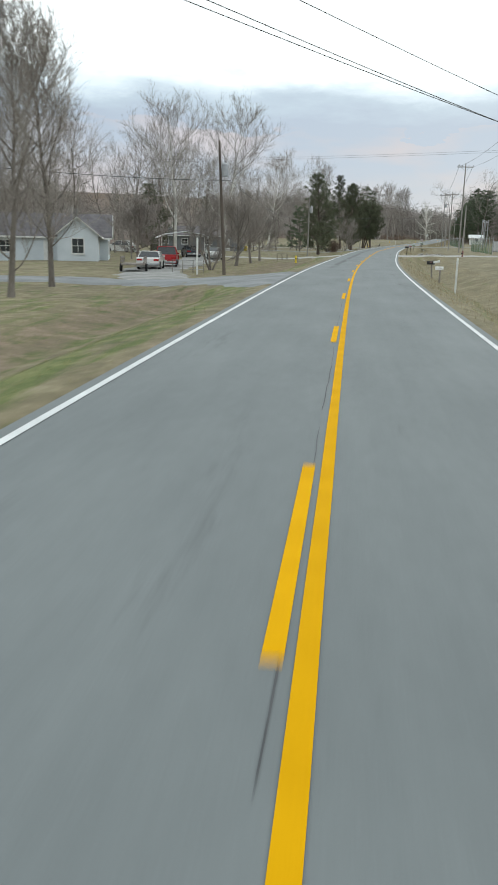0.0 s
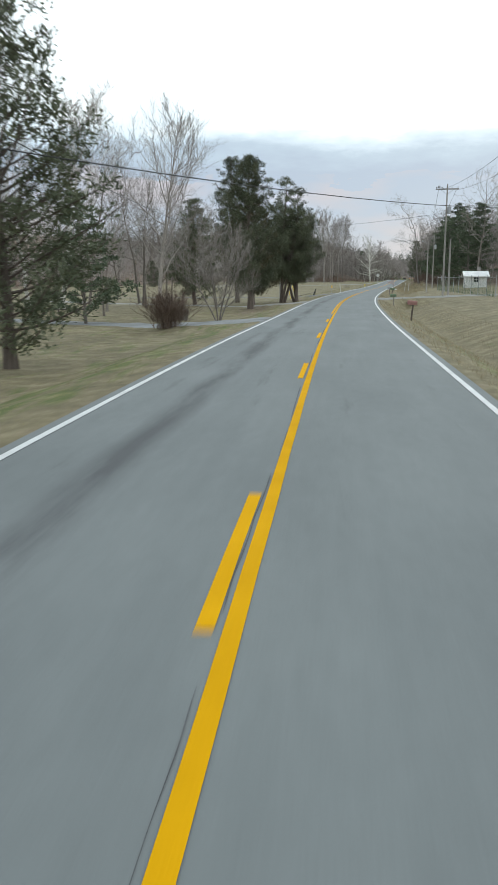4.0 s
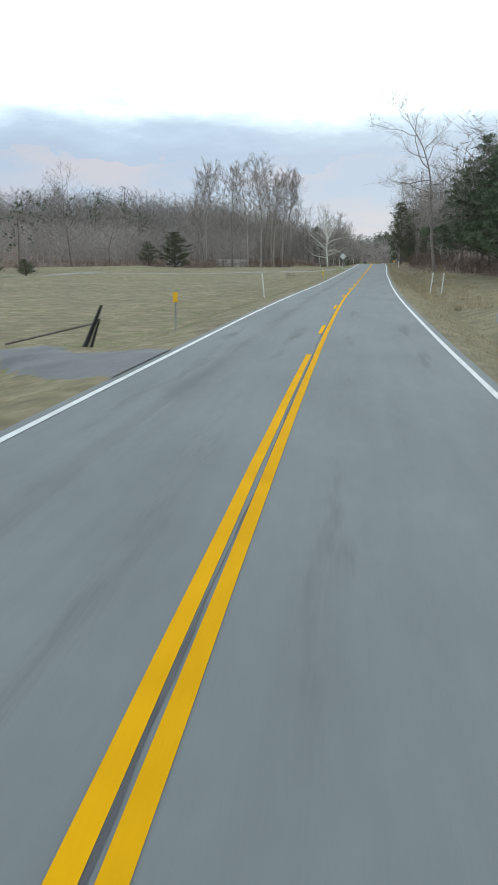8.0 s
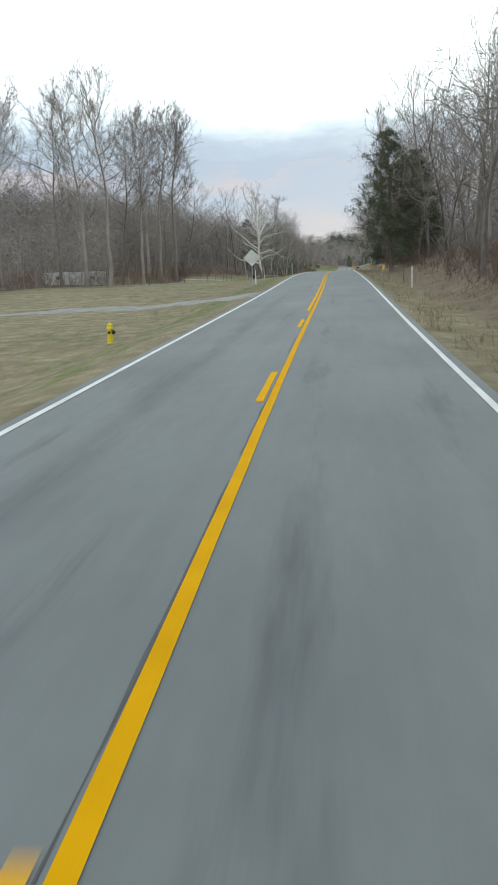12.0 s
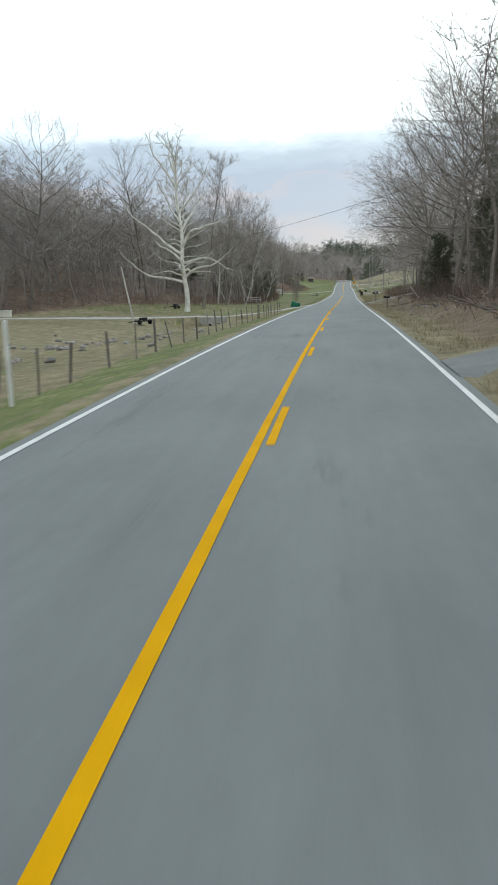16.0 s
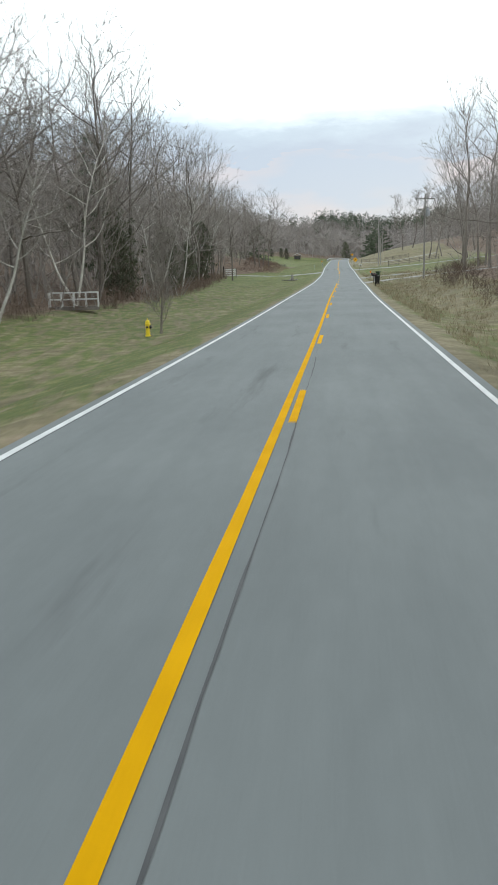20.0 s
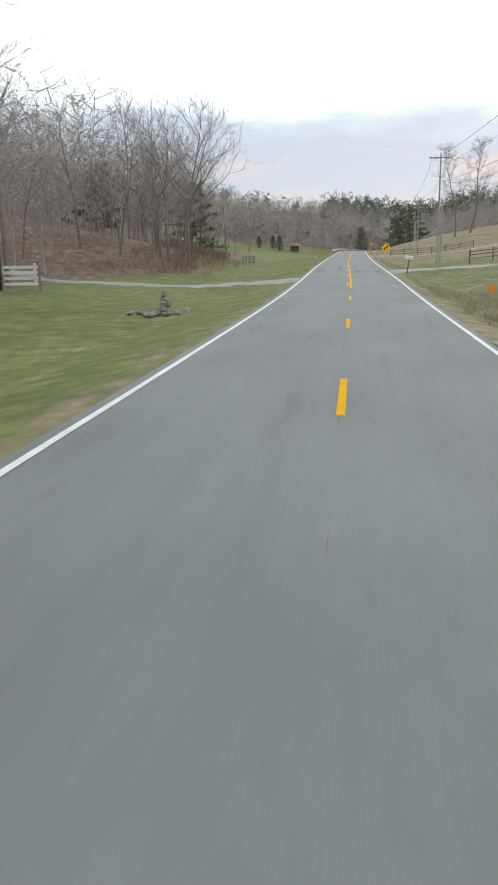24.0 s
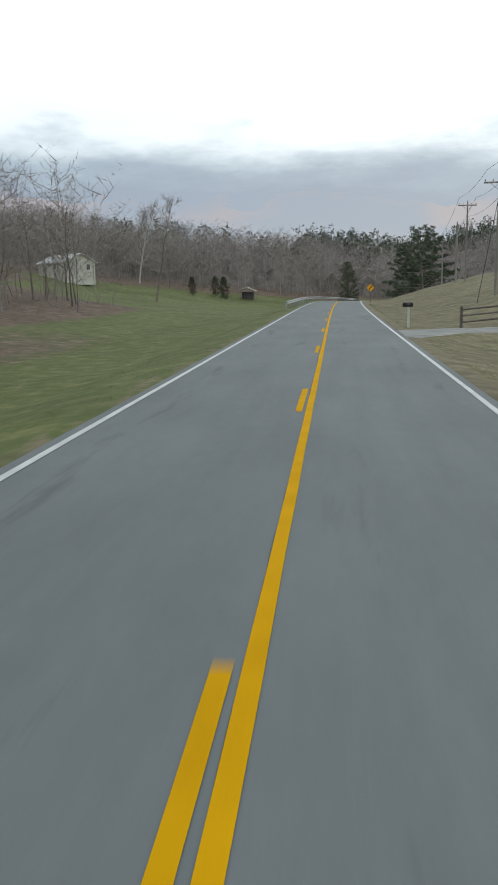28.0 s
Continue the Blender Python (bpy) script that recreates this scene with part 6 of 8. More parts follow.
pole(52.8, -8.78, 8.8, "dark weathered utility pole leaning, with a transformer", can=True, lean=(0, -3), r=0.115, wood=M_DARK_POLE)
pole(121, -10.1, 8.4, "grey wooden utility pole with a transformer beside the lawn", can=True)
pole(237, -12.7, 10.5, "brown wooden utility pole at the edge of the field", r=0.13)
pole(129, 12.2, 13.0, "tall wooden utility pole with a crossarm", 2.4, lamp=True)
pole(131, 12.9, 7.0, "short grey wooden pole beside a taller one", r=0.13)
pole(160, 11.8, 10.6, "wooden utility pole with a crossarm beside the fence", 2.4)
pole(206, 10.8, 12.6, "wooden utility pole with a crossarm and a lamp", 2.6, can=True, lamp=True)
pole(208.5, 11.6, 6.6, "short grey wooden pole beside a taller one", r=0.13)
pole(250, 10.3, 8.6, "wooden utility pole with a small lamp", lamp=True)
pole(279, 11.7, 10.4, "wooden utility pole with a crossarm and transformer", 2.2, can=True)
pole(387, 12.0, 10.6, "pale wooden pole standing among the trees", r=0.13)
pole(642, 10.1, 9.6, "wooden utility pole with a transformer beside the woods", 2.2, can=True)
pole(749, 9.9, 11.6, "grey wooden utility pole with a crossarm on the lawn", 2.4)
pole(752.5, 10.6, 6.5, "short pale brace pole beside a taller one", r=0.12)
pole(831, 13.6, 9.6, "wooden utility pole with a crossarm on the grassy hill", 2.4)
pole(865, 15.8, 9.6, "wooden utility pole with a crossarm on the grassy hill", 2.2)
pole(868, 15.0, 7.5, "bare grey pole on the grassy hill", r=0.13)
pole(905, 17.0, 7.5, "bare pale pole on the grassy hill", r=0.13)
leaning = thing("leaning_pole", stand(517.5, -20.8) @ pose(0, 0, 0, -3, -11, 0), "thin weathered pole leaning in the pasture", "pole")
part("shaft", rod((0, 0, -0.3), (0, 0, 6.0), 0.10, 0.075, 8), M_PALE, leaning)


def wires(name, spans, label, r=0.016):
    t = Tubes()
    for (s0, e0, h0), (s1, e1, h1), sag in spans:
        x0, y0 = spot(s0, e0)
        x1, y1 = spot(s1, e1)
        a, b = Vector((float(x0), float(y0), float(axis(s0)[3]) + h0)), Vector((float(x1), float(y1), float(axis(s1)[3]) + h1))
        pts = [a.lerp(b, i / 12) - Vector((0, 0, sag * 4 * (i / 12) * (1 - i / 12))) for i in range(13)]
        t.add(pts, [r] * 13, 4)
    return tagged(new(name, mesh(name, t.v, t.f, M_WIRE)), label, "power line")


for de, dh in ((-1.0, 12.6), (1.0, 12.6), (0.1, 8.0)):
    spans = [((40, 12.5 + de, dh - 1), (129, 12.2 + de, dh), 0.9), ((129, 12.2 + de, dh), (160, 11.8 + de, min(dh, 10.3)), 0.4), ((160, 11.8 + de, min(dh, 10.3)), (206, 10.8 + de, min(dh, 12.1)), 0.5),
             ((206, 10.8 + de, min(dh, 12.1)), (250, 10.3, min(dh, 8.3)), 0.5), ((250, 10.3, min(dh, 8.3)), (279, 11.7 + de, min(dh, 10)), 0.4), ((279, 11.7 + de, min(dh, 10)), (387, 12 + de, min(dh, 10.3)), 1.0)]
    wires("power_line", spans, "thin sagging power line along the poles")
for de, dh in ((-1.0, 9.2), (1.0, 9.2), (0.0, 7.0)):
    spans = [((642, 10.1 + de, dh + 0.6), (749, 9.9 + de, dh + 1.6), 1.0), ((749, 9.9 + de, dh + 1.6), (831, 13.6 + de, dh + 2.0), 0.9), ((831, 13.6 + de, dh + 2), (865, 15.8 + de, dh + 3.2), 0.4), ((865, 15.8 + de, dh + 3.2), (940, 20 + de, dh + 3), 0.7)]
    wires("power_line", spans, "thin sagging power line along the poles")
wires("power_line", [((14, -11.9, 9.5), (100, 29.5, 10.2), 0.4), ((15, -9.9, 9.3), (100, 28.6, 10.2), 0.4), ((12, -11.6, 10.6), (100, 31, 10.9), 0.4)], "power lines crossing above the road", 0.02)
wires("power_line", [((53.3, -8.6, 5.6), (10, -30, 5.8), 0.8), ((53.3, -8.6, 5.6), (121, -10, 5.0), 1.2), ((121, -10, 5.0), (160, 11.8, 6.4), 0.5)], "service cable from pole to pole")
wires("power_line", [((84, -34, 9.4), (68, 36, 10.6), 0.5), ((80, -34, 8.9), (66, 36, 10.4), 0.6)], "thin cables high above the lawn and the road", 0.007)
wires("power_line", [((237, -12.7, 9.6), (221, 18, 11.6), 0.4), ((121, -10, 7.0), (237, -12.7, 8.6), 2.2)], "cable crossing the road at the edge of the field")
wires("power_line", [((485, 12, 9.5), (556, -22, 8.6), 0.6)], "thin cable across the pasture and the road")
for k, (s, e) in enumerate(((234.5, -9.8), (232.5, -10.4))):
    guy = thing("guy_wire", stand(237, -12.7), "steel guy wire of the pole with a yellow plastic sleeve", "guy wire", "guy wires")
    d = at(s, e) - at(237, -12.7)
    loc = Euler((0, 0, radians(-heading(237)))).to_matrix() @ d
    part("cable", rod((0, 0, 7.5), tuple(loc), 0.012, None, 6), M_WIRE, guy)
    part("sleeve", rod(tuple(loc * 0.72 + Vector((0, 0, 7.5 * 0.28))), tuple(loc), 0.04, None, 8), M_GUARD_YELLOW, guy, "yellow plastic sleeve")
guy = thing("guy_wire", stand(831, 13.6), "steel guy wire of the hillside pole", "guy wire", "guy wires")
part("cable", rod((0, 0, 8), (-2.0, -3.2, -0.8), 0.03, None, 6), M_WIRE, guy)


# ---- signs and markers ----
def diamond(side, thick=0.02, c=(0, 0, 0), rounded=0.06):
    h = side / math.sqrt(2)
    k = rounded * side * 0.7
    o = [(-h + k, k), (-h + k, -k), (-k, -h + k), (k, -h + k), (h - k, -k), (h - k, k), (k, h - k), (-k, h - k)]
    return prism(o, thick, c=c)


def road_sign(s, e, side, centre, face, back, label, turn=0.0, arrow=None, post=M_METAL, front_to_us=True, lean=0.0):
    ob = thing("road_sign", stand(s, e, turn) @ pose(0, 0, 0, 0, lean, 0), label, "road sign", "road signs")
    part("post", block(0.06, 0.05, centre + side * 0.55 + 0.3, (0, 0.035, -0.3), 0.006), post, ob)
    part("plate", diamond(side, 0.006, (0, 0, centre)), face if front_to_us else back, ob)
    if front_to_us:
        part("plate_back", diamond(side, 0.006, (0, 0.0075, centre)), back, ob)
    for z in (-0.3, 0.3):
        part("bolt", lathe([(0.014, 0), (0.014, 0.012)], 8, (0, 0, 0)), M_METAL, ob).matrix_local = pose(0, -0.004, centre + z * side, 90)
    if arrow:
        part("border", [joined(*[prism([(a * 0.985 * side / math.sqrt(2) * 0.93, b * side / math.sqrt(2) * 0.93), (c2 * side / math.sqrt(2) * 0.93, d2 * side / math.sqrt(2) * 0.93), (c2 * side / math.sqrt(2) * 0.90, d2 * side / math.sqrt(2) * 0.90), (a * side / math.sqrt(2) * 0.90, b * side / math.sqrt(2) * 0.90)], 0.003, c=(0, -0.005, centre)) for a, b, c2, d2 in ((0, 1, 1, 0), (1, 0, 0, -1), (0, -1, -1, 0), (-1, 0, 0, 1))])][0], M_BLACK, ob, "thin black border")
        part("arrow", arrow(side, centre), M_BLACK, ob, "black winding arrow")
    return ob


def winding(side, centre):
    w = side * 0.075
    path = [(-0.20, -0.34), (-0.20, -0.16), (-0.12, -0.04), (0.10, 0.05), (0.17, 0.16), (0.17, 0.22)]
    pieces = []
    for (x0, z0), (x1, z1) in zip(path, path[1:]):
        dx, dz = x1 - x0, z1 - z0
        n = math.hypot(dx, dz)
        nx, nz = -dz / n * w / side / 1.0, dx / n * w / side
        ex, ez = dx / n * 0.03, dz / n * 0.03
        pieces.append(prism([((x0 + nx - ex) * side, (z0 + nz - ez) * side), ((x0 - nx - ex) * side, (z0 - nz - ez) * side), ((x1 - nx + ex) * side, (z1 - nz + ez) * side), ((x1 + nx + ex) * side, (z1 + nz + ez) * side)], 0.004, c=(0, -0.006, centre)))
    pieces.append(prism([(0.03 * side, 0.21 * side), (0.31 * side, 0.21 * side), (0.17 * side, 0.40 * side)], 0.004, c=(0, -0.0065, centre)))
    return joined(*pieces)


def two_marks(side, centre):
    return joined(*[prism([(x * side + 0.10 * side * a, z * side) for a, z in ((-.8, -.28), (-.2, -.28), (0, -.02), (.3, -.28), (.9, -.28), (.6, .1), (.7, .3), (-.3, .3), (-.6, .05))], 0.004, c=(0, -0.006, centre)) for x in (-0.17, 0.14)])


road_sign(751.4, 4.26, 0.80, 1.78, M_SIGN_YELLOW, M_SIGN_BACK, "yellow diamond warning sign with a black winding arrow", 0, winding, lean=3)
road_sign(872, 4.4, 0.76, 1.9, M_SIGN_YELLOW, M_SIGN_BACK, "yellow diamond warning sign with a black winding arrow", 0, winding, M_POST)
# bare aluminium back: white paint stands in for the sky it reflects
road_sign(392, -5.9, 0.95, 2.3, M_WHITE, M_WHITE, "back of a metal diamond sign, whitened for its sky reflection, on a steel post", 0, None, M_METAL, False)
walkers = road_sign(751.3, -3.82, 0.32, 0.76, M_WHITE, M_SIGN_BACK, "small white diamond sign with two black marks in the grass", 8, two_marks)
part("lower_plate", block(0.24, 0.008, 0.075, (0, -0.004, 0.36), 0.002), M_WHITE, walkers, "narrow white plate below the diamond")
penn = thing("road_sign", stand(231.6, 4.75, 0), "back of a pale triangular pennant sign on a wooden post", "road sign", "road signs")
part("post", block(0.07, 0.07, 2.75, (0.28, 0.04, -0.4), 0.008), M_POST, penn)
part("plate", prism([(-0.75, 0), (0.42, 0.42), (0.42, -0.42)], 0.008, c=(0, 0, 2.0)), M_PINK_BACK, penn)
street = thing("street_sign", stand(428.4, 4.85, 0) @ pose(0, 0, 0, 0, 14, 0), "small green milepost sign with a white figure on a leaning post", "road sign", "road signs")
part("post", block(0.05, 0.05, 1.75, (0, 0.03, -0.3), 0.006), M_METAL, street)
part("plate", block(0.30, 0.01, 0.42, (0, 0, 1.02), 0.004), M_SIGNGREEN, street)
part("lettering_bar", block(0.16, 0.004, 0.07, (0, -0.008, 1.34)), M_WHITE, street)
digit = bpy.data.curves.new("figure", "FONT")
digit.body, digit.size, digit.extrude, digit.align_x = "5", 0.30, 0.002, "CENTER"
writer = new("figure", digit)
figure = new("figure", bpy.data.meshes.new_from_object(writer.evaluated_get(bpy.context.evaluated_depsgraph_get())))
bpy.data.objects.remove(writer)
figure.data.materials.clear()
figure.data.materials.append(M_WHITE)
figure.parent = street
figure.matrix_local = pose(0, -0.009, 1.07, 90, 0, 0)
part("marker_panel", block(0.22, 0.012, 0.32, (-0.05, -0.01, 0.66), 0.004), M_ORANGE, street, "orange marker panel")


def marker(s, e, h, mat, label, panel=(0.2, 0.34), lean=(0, 0), stake=M_METAL):
    ob = thing("marker_post", stand(s, e) @ pose(0, 0, 0, lean[0], lean[1], 0), label, "marker post", "marker posts")
    part("stake", block(0.045, 0.03, h + 0.3, (0, 0.025, -0.3), 0.005), stake, ob)
    part("panel", block(panel[0], 0.012, panel[1], (0, 0, h - panel[1]), 0.005), mat, ob)
    return ob


marker(241.5, -4.9, 1.25, M_MARK_YELLOW, "thin stake with a yellow marker panel in the verge", (0.16, 0.32))
marker(754.6, -3.85, 1.65, M_ORANGE, "tall thin stake with an orange marker panel", (0.2, 0.36), (0, -7))
marker(686, 5.4, 1.05, M_ORANGE, "thin stake with an orange marker panel on the lawn", (0.2, 0.36))
marker(394, 4.6, 1.0, M_MARK_YELLOW, "yellow marker panel on a leaning stake", (0.18, 0.36), (0, 12))
marker(648, 4.6, 0.9, M_MARK_YELLOW, "yellow marker panel beside the mailboxes", (0.24, 0.24))
marker(742, -5.6, 1.5, M_METAL, "bare grey metal stake in the verge", (0.04, 0.1))


def white_post(s, e, h, label, lean=(0, 0), w=0.10):
    ob = thing("white_post", stand(s, e) @ pose(0, 0, 0, lean[0], lean[1], 0), label, "post", "white posts")
    part("shaft", lathe([(w * 0.5, -0.3), (w * 0.5, h - 0.03), (w * 0.42, h)], 10), M_WHITE, ob)
    return ob


white_post(40, 5.25, 1.75, "white-painted round post in the verge")
white_post(281, -7.0, 1.95, "white-painted post leaning in the field", (0, -6))
white_post(283, 6.1, 1.75, "white-painted post leaning in the dry grass", (0, 6))
white_post(282, 6.9, 1.75, "white-painted post leaning in the dry grass", (0, 5))
white_post(450.4, -6.05, 1.8, "white-painted post at the pasture's edge")
white_post(439.1, -9.2, 1.6, "white-painted post beside an old stump", (0, -2))
white_post(398, -6.2, 1.3, "white-painted post beside the road")
white_post(374, 5.3, 1.2, "white-painted post in front of the brush")
white_post(56.7, -11.5, 2.6, "tall white-painted post on the lawn", w=0.14)
board = thing("sign_board", stand(381, 5.0, 10), "pale plank nailed to a stake in front of the brush", "board")
part("plank", block(0.9, 0.03, 0.2, (0, 0, 0.75), 0.006, (0, -8, 0)), M_POST, board)
part("stake", block(0.06, 0.06, 1.2, (0.4, 0.05, -0.3), 0.006), M_POST, board)


# ---- mailboxes ----
def mailbox(s, e, mat, label, post_h=1.05, turn=0.0, boxes=1, post=M_POST, lean=0.0, tube=False, size=1.0, bars=False):
    ob = thing("mailbox", stand(s, e, turn) @ pose(0, 0, 0, 0, lean, 0), label, "mailbox", "mailboxes")
    part("post", block(0.1, 0.1, post_h + 0.3, (0, 0, -0.3), 0.01), post, ob)
    if boxes > 1 or tube:
        part("crossbar", block(0.1 + 0.3 * boxes, 0.09, 0.05, (0, 0, post_h - 0.05), 0.006), post, ob)
    for b in range(boxes):
        x = (b - (boxes - 1) / 2) * 0.34 - 0.05
        w, h, ln = 0.095 * size, 0.13 * size, 0.5 * size
        o = [(-w, 0), (w, 0), (w, h)] + [(w * math.cos(a), h + w * math.sin(a)) for a in np.linspace(0.3, math.pi - 0.3, 7)] + [(-w, h)]
        v, f = prism(o, ln, c=(0, 0, 0))
        v = [(x + y * 1.0, -px * 1.0, post_h + z) for px, y, z in v]
        body = part("body", (v, f), mat, ob)
        part("door", ([(x - ln / 2 - 0.012 if vx < 0 else x - ln / 2 - 0.001, vy, vz) for vx, vy, vz in [(side, -px * 1.04, post_h + z * 1.02) for side in (-1, 1) for px, z in o]], [tuple(range(len(o))), tuple(range(2 * len(o) - 1, len(o) - 1, -1))] + [(i, (i + 1) % len(o), (i + 1) % len(o) + len(o), i + len(o)) for i in range(len(o))]), mat, body)
        part("flag", block(0.16 * size, 0.006, 0.04, (x + 0.02, -w - 0.006, post_h + 0.12 * size), 0.002), M_FADED_RED, body)
        if bars:
            for k in range(4):
                part("number_bar", block(0.055, 0.004, 0.10, (x - 0.16 + 0.09 * k, -w - 0.004, post_h + 0.05)), M_WHITE, body)
    if tube:
        part("paper_tube", block(0.46, 0.16, 0.14, (0.32, -0.02, post_h + 0.06), 0.03, (0, -8, 0)), M_WHITE, ob, "white newspaper tube")
    return ob


mailbox(54, 5.1, M_BLACK, "black mailbox and white paper tube on leaning posts", 1.0, 0, 1, M_POST, -4, True)
mailbox(52.5, 5.5, M_WHITE, "white mailbox on a dark wooden post", 0.85)
mailbox(113.5, 4.4, M_BLACK, "black mailbox on a dark wooden post", 1.0, 0, 1, M_BLACK)
mailbox(157.8, 4.75, M_FADED_RED, "faded red mailbox on two crooked posts", 0.95, 0, 1, M_DARK_POLE, 5, False, 1.15)
mailbox(189, 4.9, M_GREENBOX, "faded green mailbox on a pale post", 0.85, 0, 1, M_POST, 0, False, 1.2)
mailbox(231.5, 4.8, M_GREENBOX, "green mailbox and white paper tube on a leaning post", 0.95, 0, 1, M_POST, 10, True, 1.3)
mailbox(234.8, 4.5, M_METAL, "dull metal mailbox on a post", 0.95, 0, 1, M_POST, -3)
mailbox(505, 4.7, M_BLACK, "dark mailbox on a weathered post", 0.95)
mailbox(537.3, 4.8, M_DARKGREEN, "dark green mailbox with white number bars on a post", 0.95, 0, 1, M_POST, 0, True, 1.25, True)
mailbox(633.5, 4.2, M_BLACK, "black mailbox on a black leaning post", 1.05, 0, 1, M_BLACK, -4, False, 1.2)
mailbox(643, 4.3, M_BLACK, "black mailbox on a wooden post", 0.95, 0, 1, M_POST)
mailbox(718, 4.4, M_WHITE, "pale mailbox on a leaning grey post", 1.05, 0, 1, M_POST, 8, False, 1.2)
mailbox(803, 4.2, M_BLACK, "black mailbox on a stout white post", 1.05, 0, 1, M_WHITE)


# ---- hydrants and bins ----
def hydrant(s, e, mat, label, turn=0):
    ob = thing("fire_hydrant", stand(s, e, turn), label, "fire hydrant", "fire hydrants")
    part("barrel", lathe([(0.13, -0.1), (0.13, 0.05), (0.10, 0.06), (0.10, 0.52), (0.135, 0.53), (0.135, 0.57), (0.11, 0.60), (0.10, 0.68), (0.06, 0.74), (0.03, 0.76)], 16), mat, ob)
    part("bonnet_nut", lathe([(0.025, 0), (0.025, 0.06)], 5, (0, 0, 0.76)), mat, ob)
    for a, r in ((0, 0.05), (180, 0.05), (90, 0.075)):
        nozzle = part("nozzle_cap", lathe([(r, 0), (r, 0.07), (r * 0.7, 0.09), (r * 0.3, 0.11)], 12), M_BLACK, ob, "dark nozzle cap")
        nozzle.matrix_local = pose(0, 0, 0.42, 0, 0, a) @ pose(0.09, 0, 0, 0, 90, 0)
    return ob


hydrant(90.7, -8.0, M_HYDRANT, "yellow fire hydrant with dark caps on the lawn", -90)
hydrant(354, -7.3, M_HYDRANT, "yellow fire hydrant with dark caps in the field", -90)
hydrant(580, -8.3, M_HYDRANT, "yellow fire hydrant with dark caps beside a small tree", -90)
hydrant(102, 11, M_FADED_RED, "faded red fire hydrant behind the drive", 90)


def wheelie_bin(m, mat, label):
    ob = thing("wheeled_bin", m, label, "bin", "wheeled bins")
    v = []
    for z, w, d in ((0, 0.23, 0.25), (0.95, 0.30, 0.34), (1.0, 0.32, 0.37)):
        v += [(-w, -d, z), (w, -d, z), (w, d, z), (-w, d, z)]
    f = [(3, 2, 1, 0)] + [(4 * i + k, 4 * i + (k + 1) % 4, 4 * i + 4 + (k + 1) % 4, 4 * i + 4 + k) for i in range(2) for k in range(4)]
    part("tub", (v, f), mat, ob)
    part("lid", block(0.68, 0.80, 0.07, (0, 0.01, 0.995), 0.03), mat, ob)
    part("handle", rod((-0.25, 0.42, 0.93), (0.25, 0.42, 0.93), 0.02, None, 8), mat, ob)
    for x in (-0.27, 0.27):
        w = part("wheel", lathe([(0.03, -0.03), (0.12, -0.03), (0.125, 0), (0.12, 0.03), (0.03, 0.03)], 14), M_TYRE, ob)
        w.matrix_local = pose(x, 0.26, 0.12, 0, 90, 0)
    return ob


wheelie_bin(stand(547.6, -5.4, 50, 0.32) @ pose(0, 0, 0, -82, 8, 0) @ Matrix.Scale(1.05, 4), M_GREENBIN, "green wheeled bin tipped over on the gravel at the verge")
wheelie_bin(stand(684.5, 6.6, 160), M_DARKGREEN, "dark green wheeled bin beside the drive")
wheelie_bin(stand(640, 4.6, 180), M_BLACK, "black wheeled bin beside the mailboxes")
barrel = thing("plastic_barrel", stand(154.4, -26.2), "bright yellow plastic barrel beside the porch", "barrel")
part("drum", lathe([(0.26, 0), (0.29, 0.1), (0.3, 0.45), (0.29, 0.8), (0.26, 0.9), (0.1, 0.92)], 16), M_HYDRANT, barrel)


# ---- fences ----
def wire_fence(path, spacing, h, label, seed, strands=(0.25, 0.55, 0.85, 1.1)):
    r = random.Random(seed)
    ob = thing("wire_fence", Matrix.Identity(4), label, "fence")
    s, pts = path[0][0], []
    while s <= path[-1][0]:
        pts.append((s, float(np.interp(s, [p[0] for p in path], [p[1] for p in path])) + r.uniform(-.1, .1)))
        s += spacing * r.uniform(0.8, 1.2)
    tops = []
    for s, e in pts:
        p = at(s, e)
        w = Vector((r.gauss(0, .06), r.gauss(0, .06), 1)).normalized()
        part("post", rod(p - w * 0.3, p + w * h * r.uniform(.9, 1.12), r.uniform(.025, .05), None, 7), M_POST, ob)
        tops.append((p, w))
    for z in strands:
        t = Tubes()
        for (p, w), (q, w2) in zip(tops, tops[1:]):
            a, b = p + w * z, q + w2 * z
            t.add([a, a.lerp(b, .5) - Vector((0, 0, .03)), b], [0.0025] * 3, 3)
        part("wire", (t.v, t.f), M_POST, ob)
    return ob


wire_fence([(446, -6.3), (470, -6.3), (500, -6.4), (531, -6.6)], 3.2, 1.2, "old wire fence on crooked weathered posts beside the pasture", 3)
wire_fence([(443, -15), (452, -9), (456, -7.2)], 2.4, 1.1, "old wire fence crossing the pasture", 4)
wire_fence([(420, -26), (432, -17), (444, -12.5)], 2.2, 1.0, "old wire fence along the near edge of the pasture", 5)
wire_fence([(532.5, -8), (533.5, -11), (534.5, -14)], 1.0, 1.25, "short line of old posts beside the track", 6)
wire_fence([(196, -24), (235, -20)], 4.0, 1.1, "wire fence along the field", 7)


def rail_fence(points, label, h=1.25, rails=(0.45, 0.8, 1.12)):
    ob = thing("rail_fence", Matrix.Identity(4), label, "fence")
    ps = [at(s, e) for s, e in points]
    for p in ps:
        part("post", block(0.13, 0.13, h + 0.35, (p.x, p.y, p.z - 0.3), 0.015), M_POST, ob)
    for p, q in zip(ps, ps[1:]):
        for z in rails:
            part("rail", rod((p.x, p.y, p.z + z), (q.x, q.y, q.z + z), 0.05, None, 6), M_POST, ob)
    return ob


